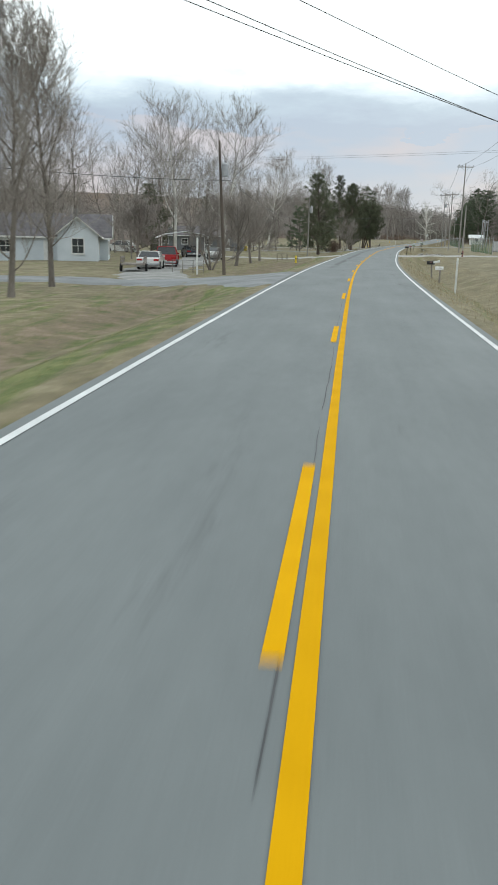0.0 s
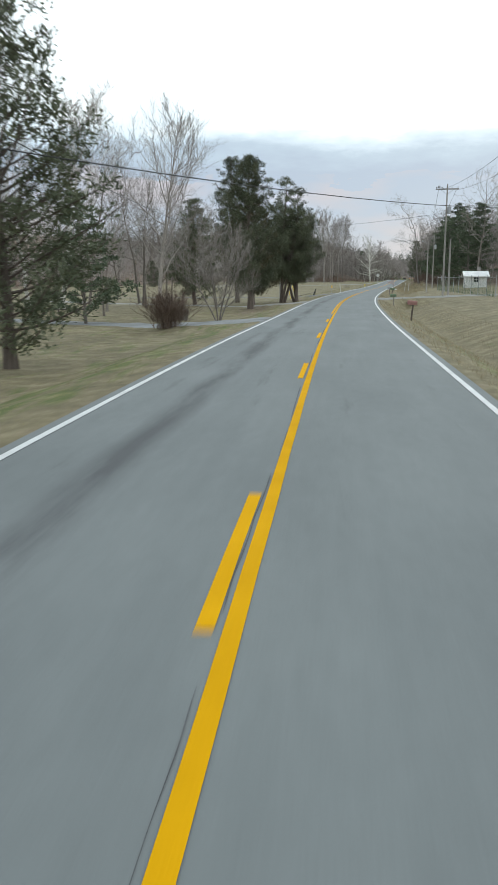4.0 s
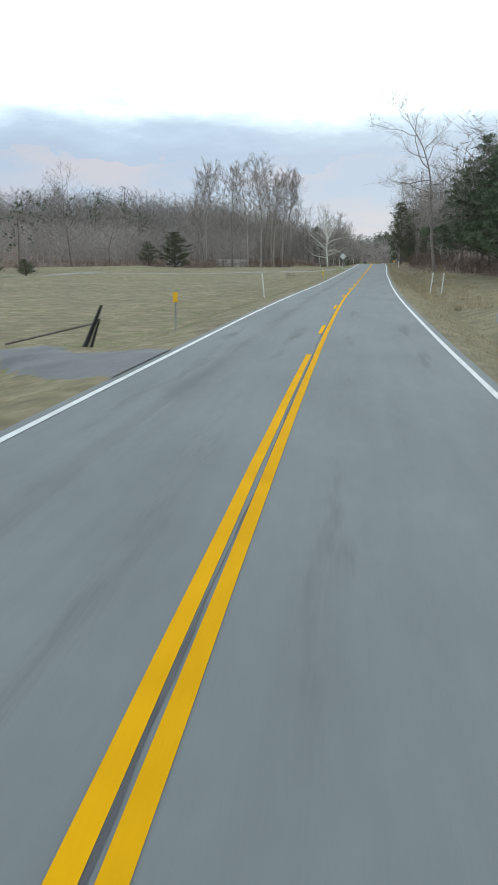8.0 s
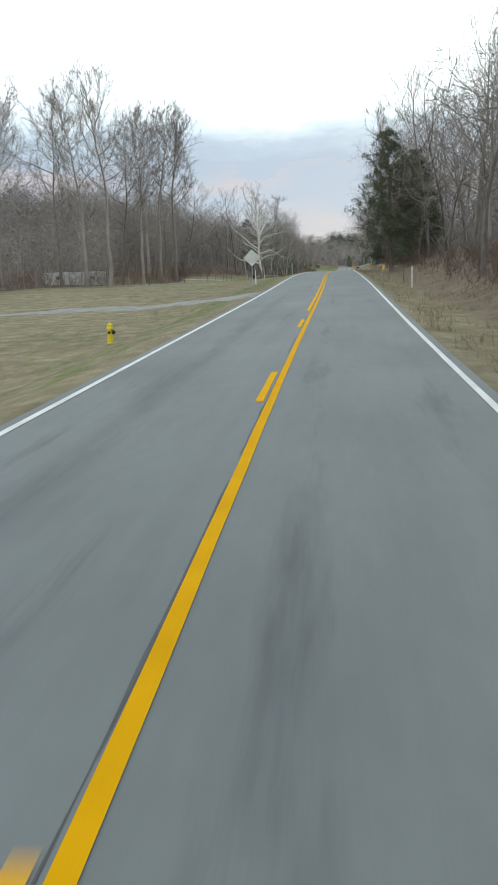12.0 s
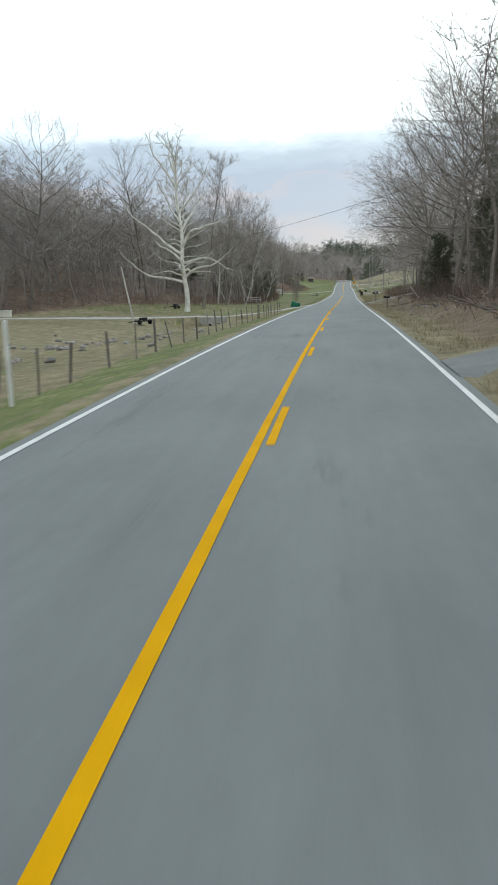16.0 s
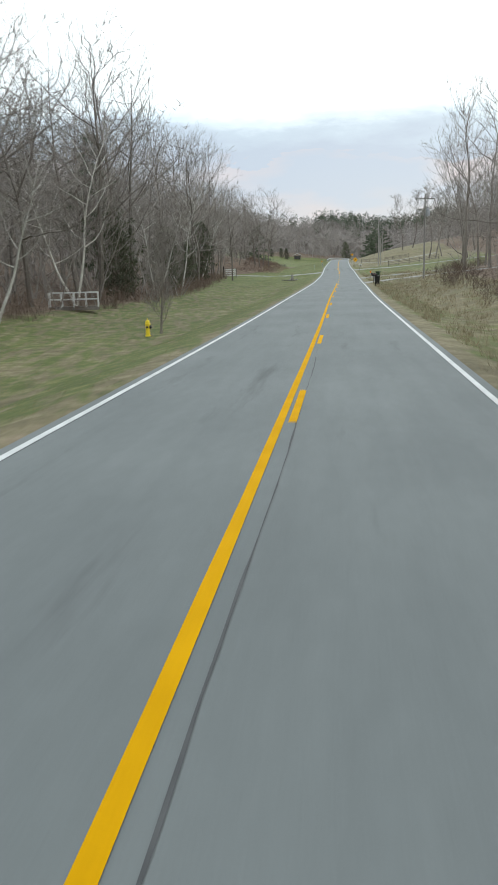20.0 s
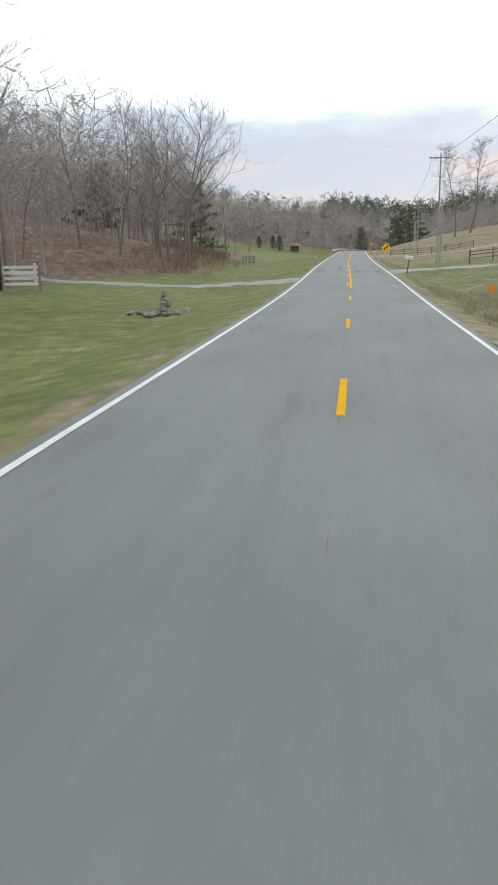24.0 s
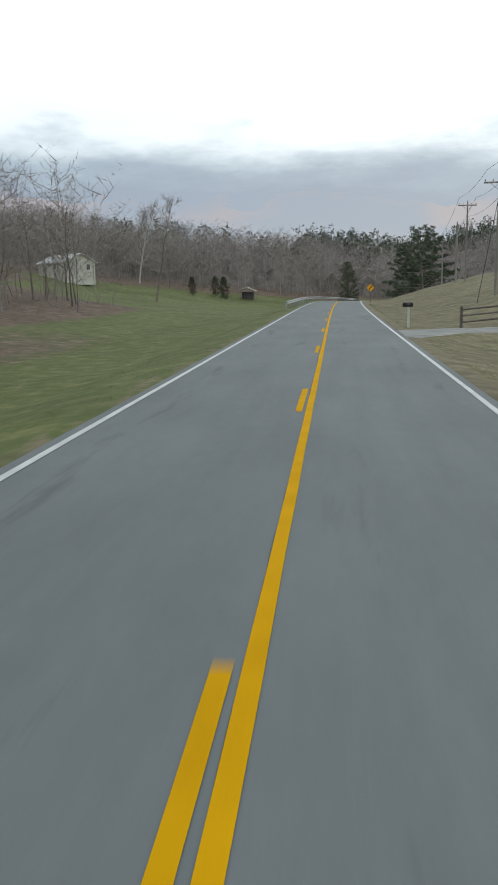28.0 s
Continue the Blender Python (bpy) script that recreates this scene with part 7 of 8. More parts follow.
rail_fence([(805.5, 7.2), (806, 9.6), (806.5, 12), (807, 14.5), (807.5, 17), (808, 19.5), (808.5, 22)], "weathered grey post-and-rail fence on the grassy slope")
rail_fence([(735, 11.5), (737, 14), (739, 16.5), (741, 19), (743, 21.5), (745, 24)], "weathered grey post-and-rail fence behind the lawn")


def chain_link(points, label, h=2.1):
    ob = thing("chain_link_fence", Matrix.Identity(4), label, "fence")
    ps = [at(s, e) for s, e in points]
    for p in ps:
        part("post", rod((p.x, p.y, p.z - 0.2), (p.x, p.y, p.z + h + 0.25), 0.04, None, 8), M_METAL, ob)
    t = Tubes()
    for p, q in zip(ps, ps[1:]):
        d = (q - p)
        n = int(d.length / 0.28)
        for i in range(n):
            for sgn in (1, -1):
                a, b = p.lerp(q, i / n), p.lerp(q, min(1, (i + 3) / n))
                if sgn < 0:
                    a, b = b, a
                t.twig(a + Vector((0, 0, 0.05)), b + Vector((0, 0, h)), 0.012, rng)
        part("top_rail", rod((p.x, p.y, p.z + h), (q.x, q.y, q.z + h), 0.025, None, 6), M_METAL, ob)
    part("mesh_wires", (t.v, t.f), M_GREENBOX, ob, "dull green wire mesh")
    return ob


chain_link([(112 + 5 * i, 15.5) for i in range(9)], "chain-link fence with green mesh round a yard")
chain_link([(196 + 5 * i, 15.5 - 0.35 * i) for i in range(11)], "chain-link fence with green mesh behind the ditch")
for k, (s, e) in enumerate(((124, 22), (131, 24), (138, 22), (146, 25), (200, 20), (207, 21))):
    fr = thing("steel_frame", stand(s, e, 20 * k), "galvanised steel frame of a small electric yard", "steel frame", "steel frames")
    for x in (-1.4, 1.4):
        part("leg", block(0.16, 0.16, 6.5, (x, 0, -0.2), 0.01), M_METAL, fr)
    part("beam", block(3.3, 0.16, 0.2, (0, 0, 5.6), 0.01), M_METAL, fr)
    part("beam", block(3.3, 0.12, 0.14, (0, 0, 3.9), 0.01), M_METAL, fr)
    for x in (-0.8, 0, 0.8):
        part("insulator", lathe([(0.04, 0), (0.09, 0.06), (0.04, 0.12), (0.09, 0.18), (0.04, 0.24), (0.09, 0.3), (0.03, 0.4)], 8, (x, 0, 5.75)), M_CERAMIC, fr)
for k, (s, e) in enumerate(((127, 19), (134, 20), (141, 19))):
    cab = thing("electric_cabinet", stand(s, e), "grey steel electric cabinet in the fenced yard", "cabinet", "electric cabinets")
    part("body", block(1.5, 1.1, 1.6, (0, 0, 0.1), 0.03), M_METAL, cab)
    part("plinth", block(1.7, 1.3, 0.15, (0, 0, -0.04), 0.02), M_CONCRETE, cab)
    part("door", block(1.3, 0.03, 1.4, (0, -0.56, 0.2), 0.01), M_SIGN_BACK, cab)


# ---- guard rail past the crest ----
gr = thing("guard_rail", Matrix.Identity(4), "grey steel guard rail along the outer side of the bend", "guard rail")
gp = [(s, -4.3 + float(bend(s))) for s in np.arange(838, 924, 3.8)]
gv, gf = [], []
prof = [(0, 0.42), (0.05, 0.47), (0.05, 0.52), (0, 0.57), (0, 0.60), (0.05, 0.65), (0.05, 0.70), (0, 0.75)]
for i, (s, e) in enumerate(gp):
    x, y, th, z = axis(s)
    p = at(s, e)
    zr = float(z) - 0.05
    part("post", block(0.12, 0.15, zr + 0.72 - p.z + 0.3, (p.x, p.y, p.z - 0.3), 0.01), M_METAL, gr)
    for o, h in prof:
        px, py = spot(s, e + 0.1 + o)
        gv.append((float(px), float(py), zr + h))
    if i:
        a = (i - 1) * 8
        gf += [(a + k, a + k + 1, a + k + 9, a + k + 8) for k in range(7)]
part("rail", (gv, gf), M_METAL, gr)


# ---- culverts, stones, wood ----
head = thing("culvert_headwall", stand(537.6, -15.1, 0) @ pose(0, -3.95, 0.02, 0, 0, 28), "stained concrete culvert with two dark round openings under the track", "culvert")
wall_v, wall_f = block(3.5, 0.35, 1.7, (0, 0, -1.62), 0.03)
part("headwall", (wall_v, wall_f), M_CONCRETE, head)
for x in (-0.62, 0.62):
    pv, pf = [], []
    for i, (rr, y) in enumerate(((0.44, -0.26), (0.36, -0.26), (0.34, -0.10), (0.34, 0.02))):
        for k in range(20):
            a = 2 * math.pi * k / 20
            pv.append((x + rr * math.cos(a), y, -1.0 + rr * math.sin(a)))
        if i:
            pf += [((i - 1) * 20 + k, (i - 1) * 20 + (k + 1) % 20, i * 20 + (k + 1) % 20, i * 20 + k) for k in range(20)]
    part("pipe", (pv, pf), M_CONCRETE, head)
    # flat black disc before the uncut wall: the pipe's inner shade as colour
    part("pipe_mouth", ([(x + 0.36 * math.cos(2 * math.pi * k / 20), -0.18, -1.0 + 0.36 * math.sin(2 * math.pi * k / 20)) for k in range(20)], [tuple(range(20))]), M_BLACK, head, "black disc standing for the shade inside the pipe")


def culvert(s, e, r, label, ln=9.0, deep=0.6):
    """A corrugated pipe lying in the ditch along the road."""
    ob = thing("culvert_pipe", stand(s, e, 0, float(axis(s)[3] - level(s, e)) - deep), label, "culvert pipe", "culvert pipes")
    v, f = [], []
    n = 36
    for i in range(n):
        y = -ln / 2 + ln * i / (n - 1)
        rr = r + 0.02 * (i % 2)
        for k in range(18):
            a = 2 * math.pi * k / 18
            v.append((rr * math.cos(a), y, rr * math.sin(a)))
        if i:
            f += [((i - 1) * 18 + k, (i - 1) * 18 + (k + 1) % 18, i * 18 + (k + 1) % 18, i * 18 + k) for k in range(18)]
    part("pipe", (v, f), M_METAL, ob)
    # black disc a little way in paints the shade of the hollow
    part("pipe_inside", ([(0.93 * r * x, 0.4 - ln / 2 + 0.0 * z, 0.93 * r * z) for x, z in [(math.cos(2 * math.pi * k / 18), math.sin(2 * math.pi * k / 18)) for k in range(18)]], [tuple(range(18))]), M_BLACK, ob, "black disc standing for the shade inside the pipe")
    return ob


culvert(201.5, 6.6, 0.40, "rusty corrugated culvert pipe under the gravel drive", 11.6, 0.72)
culvert(103, 6.4, 0.30, "corrugated culvert pipe under the concrete drive", 9.6, 0.75)
culvert(724.5, 6.4, 0.22, "corrugated culvert pipe under the gravel drive", 7, 0.5)


def rock(seed, size):
    r = random.Random(seed)
    bm = bmesh.new()
    bmesh.ops.create_icosphere(bm, subdivisions=2, radius=size)
    flat = r.uniform(.5, .9)
    for v in bm.verts:
        k = 1 + 0.28 * noise.noise(v.co * (1.6 / size) + Vector((seed * 3.1, 0, 0)))
        v.co = Vector((v.co.x * k, v.co.y * k * r.uniform(.98, 1.02), v.co.z * k * flat))
    me = bpy.data.meshes.new("stone")
    bm.to_mesh(me)
    bm.free()
    me.materials.append(M_STONE)
    return me


rocks = [rock(i, 1.0) for i in range(6)]
cairn = thing("stone_cairn", stand(690.2, -8.3), "small pile of grey stones stacked on the lawn", "stone pile")
r = random.Random(9)
for i in range(46):
    if i < 30:
        a, d, z, k = r.uniform(0, 6.28), r.uniform(.3, 1.7), 0.05, r.uniform(.07, .2)
    else:
        a, d = r.uniform(0, 6.28), r.uniform(0, .32) * (46 - i) / 16
        z, k = 0.08 + (i - 30) * 0.062, 0.23 - (i - 30) * 0.009
    st = new("stone", rocks[i % 6])
    st.parent = cairn
    st.matrix_local = pose(d * math.cos(a), d * math.sin(a), z, r.uniform(-20, 20), r.uniform(-20, 20), r.uniform(0, 360)) @ Matrix.Scale(k, 4)


def stone_heap(name, s, e, spread, count, seed, label, size=(.06, .22)):
    ob = thing(name, stand(s, e), label, "stones")
    r = random.Random(seed)
    for i in range(count):
        ss, ee = s + r.gauss(0, spread[0]), e + r.gauss(0, spread[1])
        st = new("stone", rocks[r.randrange(6)])
        st.parent = ob
        st.matrix_parent_inverse = ob.matrix_world.inverted()
        p = at(ss, ee, 0.03)
        st.matrix_basis = pose(p.x, p.y, p.z, r.uniform(-20, 20), r.uniform(-20, 20), r.uniform(0, 360)) @ Matrix.Scale(r.uniform(*size), 4)


stone_heap("stones", 108, 7.4, (1.6, 0.6), 46, 2, "heap of broken stones in the ditch beside the drive", (.1, .3))
stone_heap("stones", 786, -23, (6, 1.0), 50, 3, "line of grey stones along the foot of the bank", (.1, .35))
stone_heap("stones", 500, 6.6, (14, 0.7), 50, 4, "scattered pale stones at the foot of the bank", (.05, .16))
stone_heap("stones", 482, -14, (7, 3.0), 60, 5, "scattered grey stones in the pasture", (.08, .25))
log = thing("fallen_log", stand(446, -9.4, 75, 0.18), "weathered grey log lying in the grass", "log")
lt = Tubes()
lt.add(crooked(Vector((0, -1.6, 0)), Vector((0, 1, 0.02)), 3.2, 5, 0.05, random.Random(3)), [.2, .21, .2, .18, .17, .15], 10, True)
part("stem", (lt.v, lt.f), M_POST, log)
part("cut_end", lathe([(0.19, -0.01), (0.19, 0.0)], 10), M_STRAW, log).matrix_local = pose(0, -1.6, 0, 90)
stump = thing("old_stump", stand(439.8, -9.6) @ pose(0, 0, 0, 0, -2, 0) @ Matrix.Scale(0.8, 4), "tall broken dark stump beside a white post", "stump")
lt = Tubes()
lt.add(crooked(Vector((0, 0, -0.2)), Vector((-.1, 0, 1)), 2.3, 5, 0.08, random.Random(4)), [.34, .28, .22, .2, .17, .06], 9)
part("stem", (lt.v, lt.f), M_BARK, stump)
r = random.Random(15)
for i in range(16):
    s, e = r.uniform(440, 520), r.uniform(6.6, 9.5)
    br = thing("fallen_branch", stand(s, e, r.uniform(40, 140), 0.1) @ pose(0, 0, 0, r.uniform(-8, 8)), "broken grey branch lying on the leaf-littered bank", "branch", "fallen branches")
    lt = Tubes()
    ln = r.uniform(1.5, 4)
    main = crooked(Vector((0, -ln / 2, 0)), Vector((0, 1, 0.03)), ln, 5, 0.12, r)
    lt.add(main, [0.05 * (1 - k / 6.5) + 0.012 for k in range(6)], 6)
    for _ in range(4):
        q, d = along(main, r.uniform(.3, .95))
        lt.add(crooked(q, d + Vector((r.gauss(0, .7), 0, r.uniform(0, .6))), ln * 0.3, 3, .15, r), [.02, .015, .01, .005], 4)
    part("stem", (lt.v, lt.f), M_BARK, br)
broken = thing("broken_post", stand(241.8, -8.5, 0), "charred broken fence post leaning with a fallen rail", "post")
part("post", rod((0.35, 0, -0.2), (1.0, 0.1, 1.35), 0.1, 0.05, 8), M_BLACK, broken)
part("splint", rod((0.6, 0.05, -0.1), (0.95, 0.0, 0.9), 0.06, 0.04, 7), M_BLACK, broken)
part("rail", rod((-2.4, 0, 0.0), (0.75, 0.05, 0.75), 0.04, 0.035, 7), M_POST, broken)
cage = thing("wire_cage", stand(343, -11.5, 20), "small rusty wire cage standing on the lawn", "cage")
for x in (-.6, 0, .6):
    for y in (-.5, .5):
        part("leg", rod((x, y, -.1), (x, y, .75), .025, None, 6), M_POST, cage)
for y in (-.5, .5):
    for z in (.35, .72):
        part("rail", rod((-.6, y, z), (.6, y, z), .02, None, 6), M_POST, cage)
copy_scaled(cage, stand(97.5, -10.5, 15), "small grey frame standing on the lawn")
fp = thing("panel_frame", stand(58.5, -12.2, 0), "grey wire panel leaning between thin posts on the lawn", "fence panel")
for x in (-1.6, -.8, 0, .8):
    part("post", rod((x, 0, -.1), (x, 0, 1.0), .03, None, 6), M_POST, fp)
for z in (.3, .6, .95):
    part("rail", rod((-1.6, 0, z), (.8, 0, z), .018, None, 6), M_METAL, fp)


def footbridge(s, e, turn, ln, mat, label, dz=0.25):
    ob = thing("footbridge", stand(s, e, turn, dz), label, "footbridge", "footbridges")
    for i in range(int(ln / 0.2)):
        part("plank", block(0.185, 1.1, 0.05, (-ln / 2 + 0.1 + 0.2 * i, 0, 0), 0.006), M_POST, ob)
    for y in (-.55, .55):
        part("beam", block(ln, 0.1, 0.18, (0, y, -0.2), 0.01), M_POST, ob)
        part("handrail", block(ln, 0.07, 0.07, (0, y, 0.95), 0.008), mat, ob)
        part("midrail", block(ln, 0.04, 0.06, (0, y, 0.5), 0.006), mat, ob)
        for i in range(5):
            part("baluster", block(0.08, 0.08, 1.0, (-ln / 2 + 0.05 + (ln - 0.1) * i / 4, y, 0), 0.008), mat, ob)


footbridge(597.5, -17.6, 15, 3.4, M_WHITE, "small wooden footbridge with pale rails at the edge of the woods")
footbridge(793.0, -16.9, 18, 2.0, M_POST, "small weathered grey wooden footbridge over the brook", 0.05)
gate = thing("slatted_gate", stand(706, -21.4, 12), "white slatted gate beside a dark post", "gate")
part("post", block(0.22, 0.22, 2.6, (-1.35, 0, -0.4), 0.02), M_BLACK, gate)
part("post", block(0.12, 0.12, 2.0, (1.2, 0, -0.4), 0.02), M_POST, gate)
for k in range(4):
    part("slat", block(2.2, 0.04, 0.2, (0, 0, 0.35 + 0.36 * k), 0.008), M_WHITE, gate)
part("brace", block(0.14, 0.05, 1.5, (0.9, 0.05, 0.3), 0.008), M_WHITE, gate)
mach = thing("farm_implement", stand(515.5, -19.6, 60), "low dark rusty farm implement parked in the pasture", "farm implement")
part("drawbar", rod((0, 0.2, .35), (0, 1.7, .25), .05, None, 8), M_BLACK, mach)
part("deck", block(1.5, 1.0, .14, (0, -.3, .32), .04), M_BLACK, mach)
part("hood", block(.7, .6, .26, (.1, -.3, .46), .08), M_TYRE, mach)
for x in (-.75, .75):
    part("wheel", lathe([(.08, -.08), (.24, -.08), (.26, 0), (.24, .08), (.08, .08)], 16), M_TYRE, mach).matrix_local = pose(x, -.6, .26, 0, 90, 0)
copy_scaled(mach, stand(552, -24.0, 80) @ Matrix.Scale(0.9, 4), "dark implement under the sycamore")
crate = thing("white_box", stand(527, -39, 10), "pale wooden box standing in the pasture", "box")
part("body", block(1.5, 1.0, .75, (0, 0, 0.02), .03), M_SIDING_CREAM, crate)
part("lid", block(1.6, 1.1, .08, (0, 0, .77), .02), M_WHITE, crate)

# ---- houses ----
def opening(ob, x, z, w, h, y, turn=0.0, sill=True):
    """A window: frame, panes and sill on the wall at y (out is minus y), or on an end wall."""
    win = part("window_frame", joined(block(w + .2, .07, .1, (0, 0, h / 2)), block(w + .2, .07, .1, (0, 0, -h / 2 - .1)), block(.1, .07, h, (-w / 2 - .05, 0, -h / 2)), block(.1, .07, h, (w / 2 + .05, 0, -h / 2)), block(.04, .05, h, (0, 0, -h / 2)), block(w, .05, .05, (0, 0, -.025))), M_WHITE, ob, "white window frame")
    win.matrix_local = pose(x, y, z, 0, 0, turn)
    part("pane", block(w, .02, h, (0, .02, -h / 2)), M_GLASS, win)
    if sill:
        part("sill", block(w + .3, .14, .05, (0, -.03, -h / 2 - .15), .008), M_WHITE, win)


def house(s, e, turn, ln, dp, h, rise, wall, roof, label, fronts=(), ends=(), hip=False, door=None, dz=0.0, siding=True):
    ob = thing("house", stand(s, e, turn, dz), label, "house", "houses")
    x, y = ln / 2, dp / 2
    v = [(-x, -y, -1), (x, -y, -1), (x, y, -1), (-x, y, -1), (-x, -y, h), (x, -y, h), (x, y, h), (-x, y, h)]
    f = [(0, 1, 5, 4), (1, 2, 6, 5), (2, 3, 7, 6), (3, 0, 4, 7)]
    if not hip:
        v += [(-x, 0, h + rise * 0.97), (x, 0, h + rise * 0.97)]
        f += [(5, 6, 9), (7, 4, 8)]
    part("wall", (v, f), wall, ob)
    if siding:
        for k in range(int(h / 0.25)):
            part("siding_board", block(ln + .02, .012, .02, (0, -y - .006, .2 + .25 * k)), wall, ob)
    o, tt = 0.45, 0.12
    if hip:
        rv = [(-x - o, -y - o, h), (x + o, -y - o, h), (x + o, y + o, h), (-x - o, y + o, h), (-x + dp * .45, 0, h + rise), (x - dp * .45, 0, h + rise)]
        rv = [(a, b, c + tt) for a, b, c in rv] + [(a, b, c) for a, b, c in rv[:4]]
        rf = [(0, 1, 5, 4), (2, 3, 4, 5), (1, 2, 5), (3, 0, 4), (6, 7, 1, 0), (7, 8, 2, 1), (8, 9, 3, 2), (9, 6, 0, 3), (9, 8, 7, 6)]
        part("roof", (rv, rf), roof, ob)
    else:
        sl = rise / y
        for sg in (-1, 1):
            a = [(-x - o, sg * (y + o), h - o * sl), (x + o, sg * (y + o), h - o * sl), (x + o, 0, h + rise), (-x - o, 0, h + rise)]
            rv = [(p, q, r_ + tt) for p, q, r_ in a] + a
            part("roof", (rv, [(0, 1, 2, 3), (7, 6, 5, 4), (0, 4, 5, 1), (1, 5, 6, 2), (2, 6, 7, 3), (3, 7, 4, 0)]), roof, ob)
        for sx in (-1, 1):
            for sg in (-1, 1):
                part("barge_board", rod((sx * (x + o), sg * (y + o), h - o * sl), (sx * (x + o), 0, h + rise), .07, None, 4), M_WHITE, ob)
    part("eave_board", block(ln + 2 * o, .03, .18, (0, -y - o, h - (0 if hip else o * rise / y) - .1), .004), M_WHITE, ob)
    for wx, wz, ww, wh in fronts:
        opening(ob, wx, wz, ww, wh, -y - .03)
    for side, wy, wz, ww, wh in ends:
        opening(ob, side * (x + .03), wz, ww, wh, wy, 90 * side)
    if door:
        d = part("door", block(.95, .06, 2.05, (door, -y - .03, .1), .01), M_WHITE, ob)
        part("door_handle", lathe([(.02, 0), (.035, .03), (.02, .06)], 8, (door + .36, -y - .1, 1.1)), M_METAL, d)
        part("step", block(1.4, .9, .2, (door, -y - .5, -.1), .02), M_CONCRETE, ob)
    part("chimney", block(.5, .5, rise + .9, (ln * .18, .3, h), .02), M_STONE, ob)
    return ob


house(84, -34.5, 18, 13, 8, 2.7, 2.2, M_SIDING_BLUE, M_SHINGLE, "pale blue one-storey house with a grey gabled roof", ((-4, 1.5, 1.2, 1.2), (3.5, 1.5, 1.3, 1.2)), ((1, -1.5, 1.5, 1.0, 1.3), (1, 1.5, 1.5, 1.0, 1.3)), door=0.3)
gab = house(79.5, -29.2, 108, 4.6, 4.0, 2.7, 1.6, M_SIDING_BLUE, M_SHINGLE, "front gable wing of a pale blue house with white trim", ((0, 1.5, 1.0, 1.4),), ((-1, 0, 1.5, 1.1, 1.4), (1, 0, 1.5, 1.1, 1.4)))
house(152, -35, 14, 17, 8.5, 2.6, 1.7, M_SIDING_GREY, M_SHINGLE, "low grey-blue ranch house with a dark hipped roof", ((-6, 1.6, 1.2, .9), (-2.4, 1.6, 1.0, .9), (2.0, 1.6, 1.2, .9)), ((1, -2.5, 1.5, 1.6, 1.4),), True, 5.5)
house(938, -61.3, -40, 11.5, 7.5, 3.9, 1.7, M_SIDING_CREAM, M_TIN, "tall cream house with a pale tin roof on the hillside", ((-2.4, 2.9, .7, 1.0), (1.6, 2.9, .7, 1.0), (-2.4, 1.1, .7, 1.0), (1.6, 1.1, .7, 1.0)), ((1, -3, 2.8, .8, 1.1), (1, 2, 2.8, .8, 1.1), (-1, -3, 2.8, .8, 1.1), (-1, 2, 2.8, .8, 1.1)), siding=False)
house(262, 19, 5, 3.6, 3, 2.1, .7, M_WHITE, M_TIN, "small white shed with a tin roof behind the fence", ((0, 1.4, .9, .9),), (), siding=False)
for s, e, t, ln in ((455, -41.5, 12, 9.5), (440, -55.0, 15, 4.2)):
    tr = thing("mobile_home", stand(s, e, t, -1.0), "white mobile home half hidden behind the trees", "mobile home", "mobile homes")
    part("body", block(ln, 3.2, 2.5, (0, 0, .5), .12), M_WHITE, tr)
    part("skirt", block(ln - .2, 3.0, .8, (0, 0, -.3), .02), M_SHINGLE, tr)
    for x in (-.28, .3):
        opening(tr, x * ln, 2.1, .6, .5, -1.63)
cp = thing("carport", stand(102, -24, 20), "open carport with a pale arched roof over parked cars", "carport")
for x in (-3, 3):
    for y in (-2.6, 2.6):
        part("post", block(.12, .12, 2.5, (x, y, -.1), .01), M_WHITE, cp)
ro = [(-3.5, 2.3), (-2.4, 2.75), (0, 3.1), (2.4, 2.75), (3.5, 2.3), (3.5, 2.38), (2.4, 2.85), (0, 3.2), (-2.4, 2.85), (-3.5, 2.38)]
part("roof", prism(ro, 6.0), M_TIN, cp)
kiosk = thing("shelter", stand(962, -24, 0), "small dark open shelter with a pale roof at the far bend", "shelter")
for x in (-1.5, 1.5):
    for y in (-1, 1):
        part("post", block(.14, .14, 2.2, (x, y, -.2), .01), M_POST, kiosk)
part("roof", prism([(-2.2, 2.0), (0, 2.9), (2.2, 2.0), (2.2, 2.1), (0, 3.05), (-2.2, 2.1)], 3.0), M_TIN, kiosk)
part("back_wall", block(3.0, .1, 1.9, (0, 1.0, 0), .01), M_SHINGLE, kiosk)


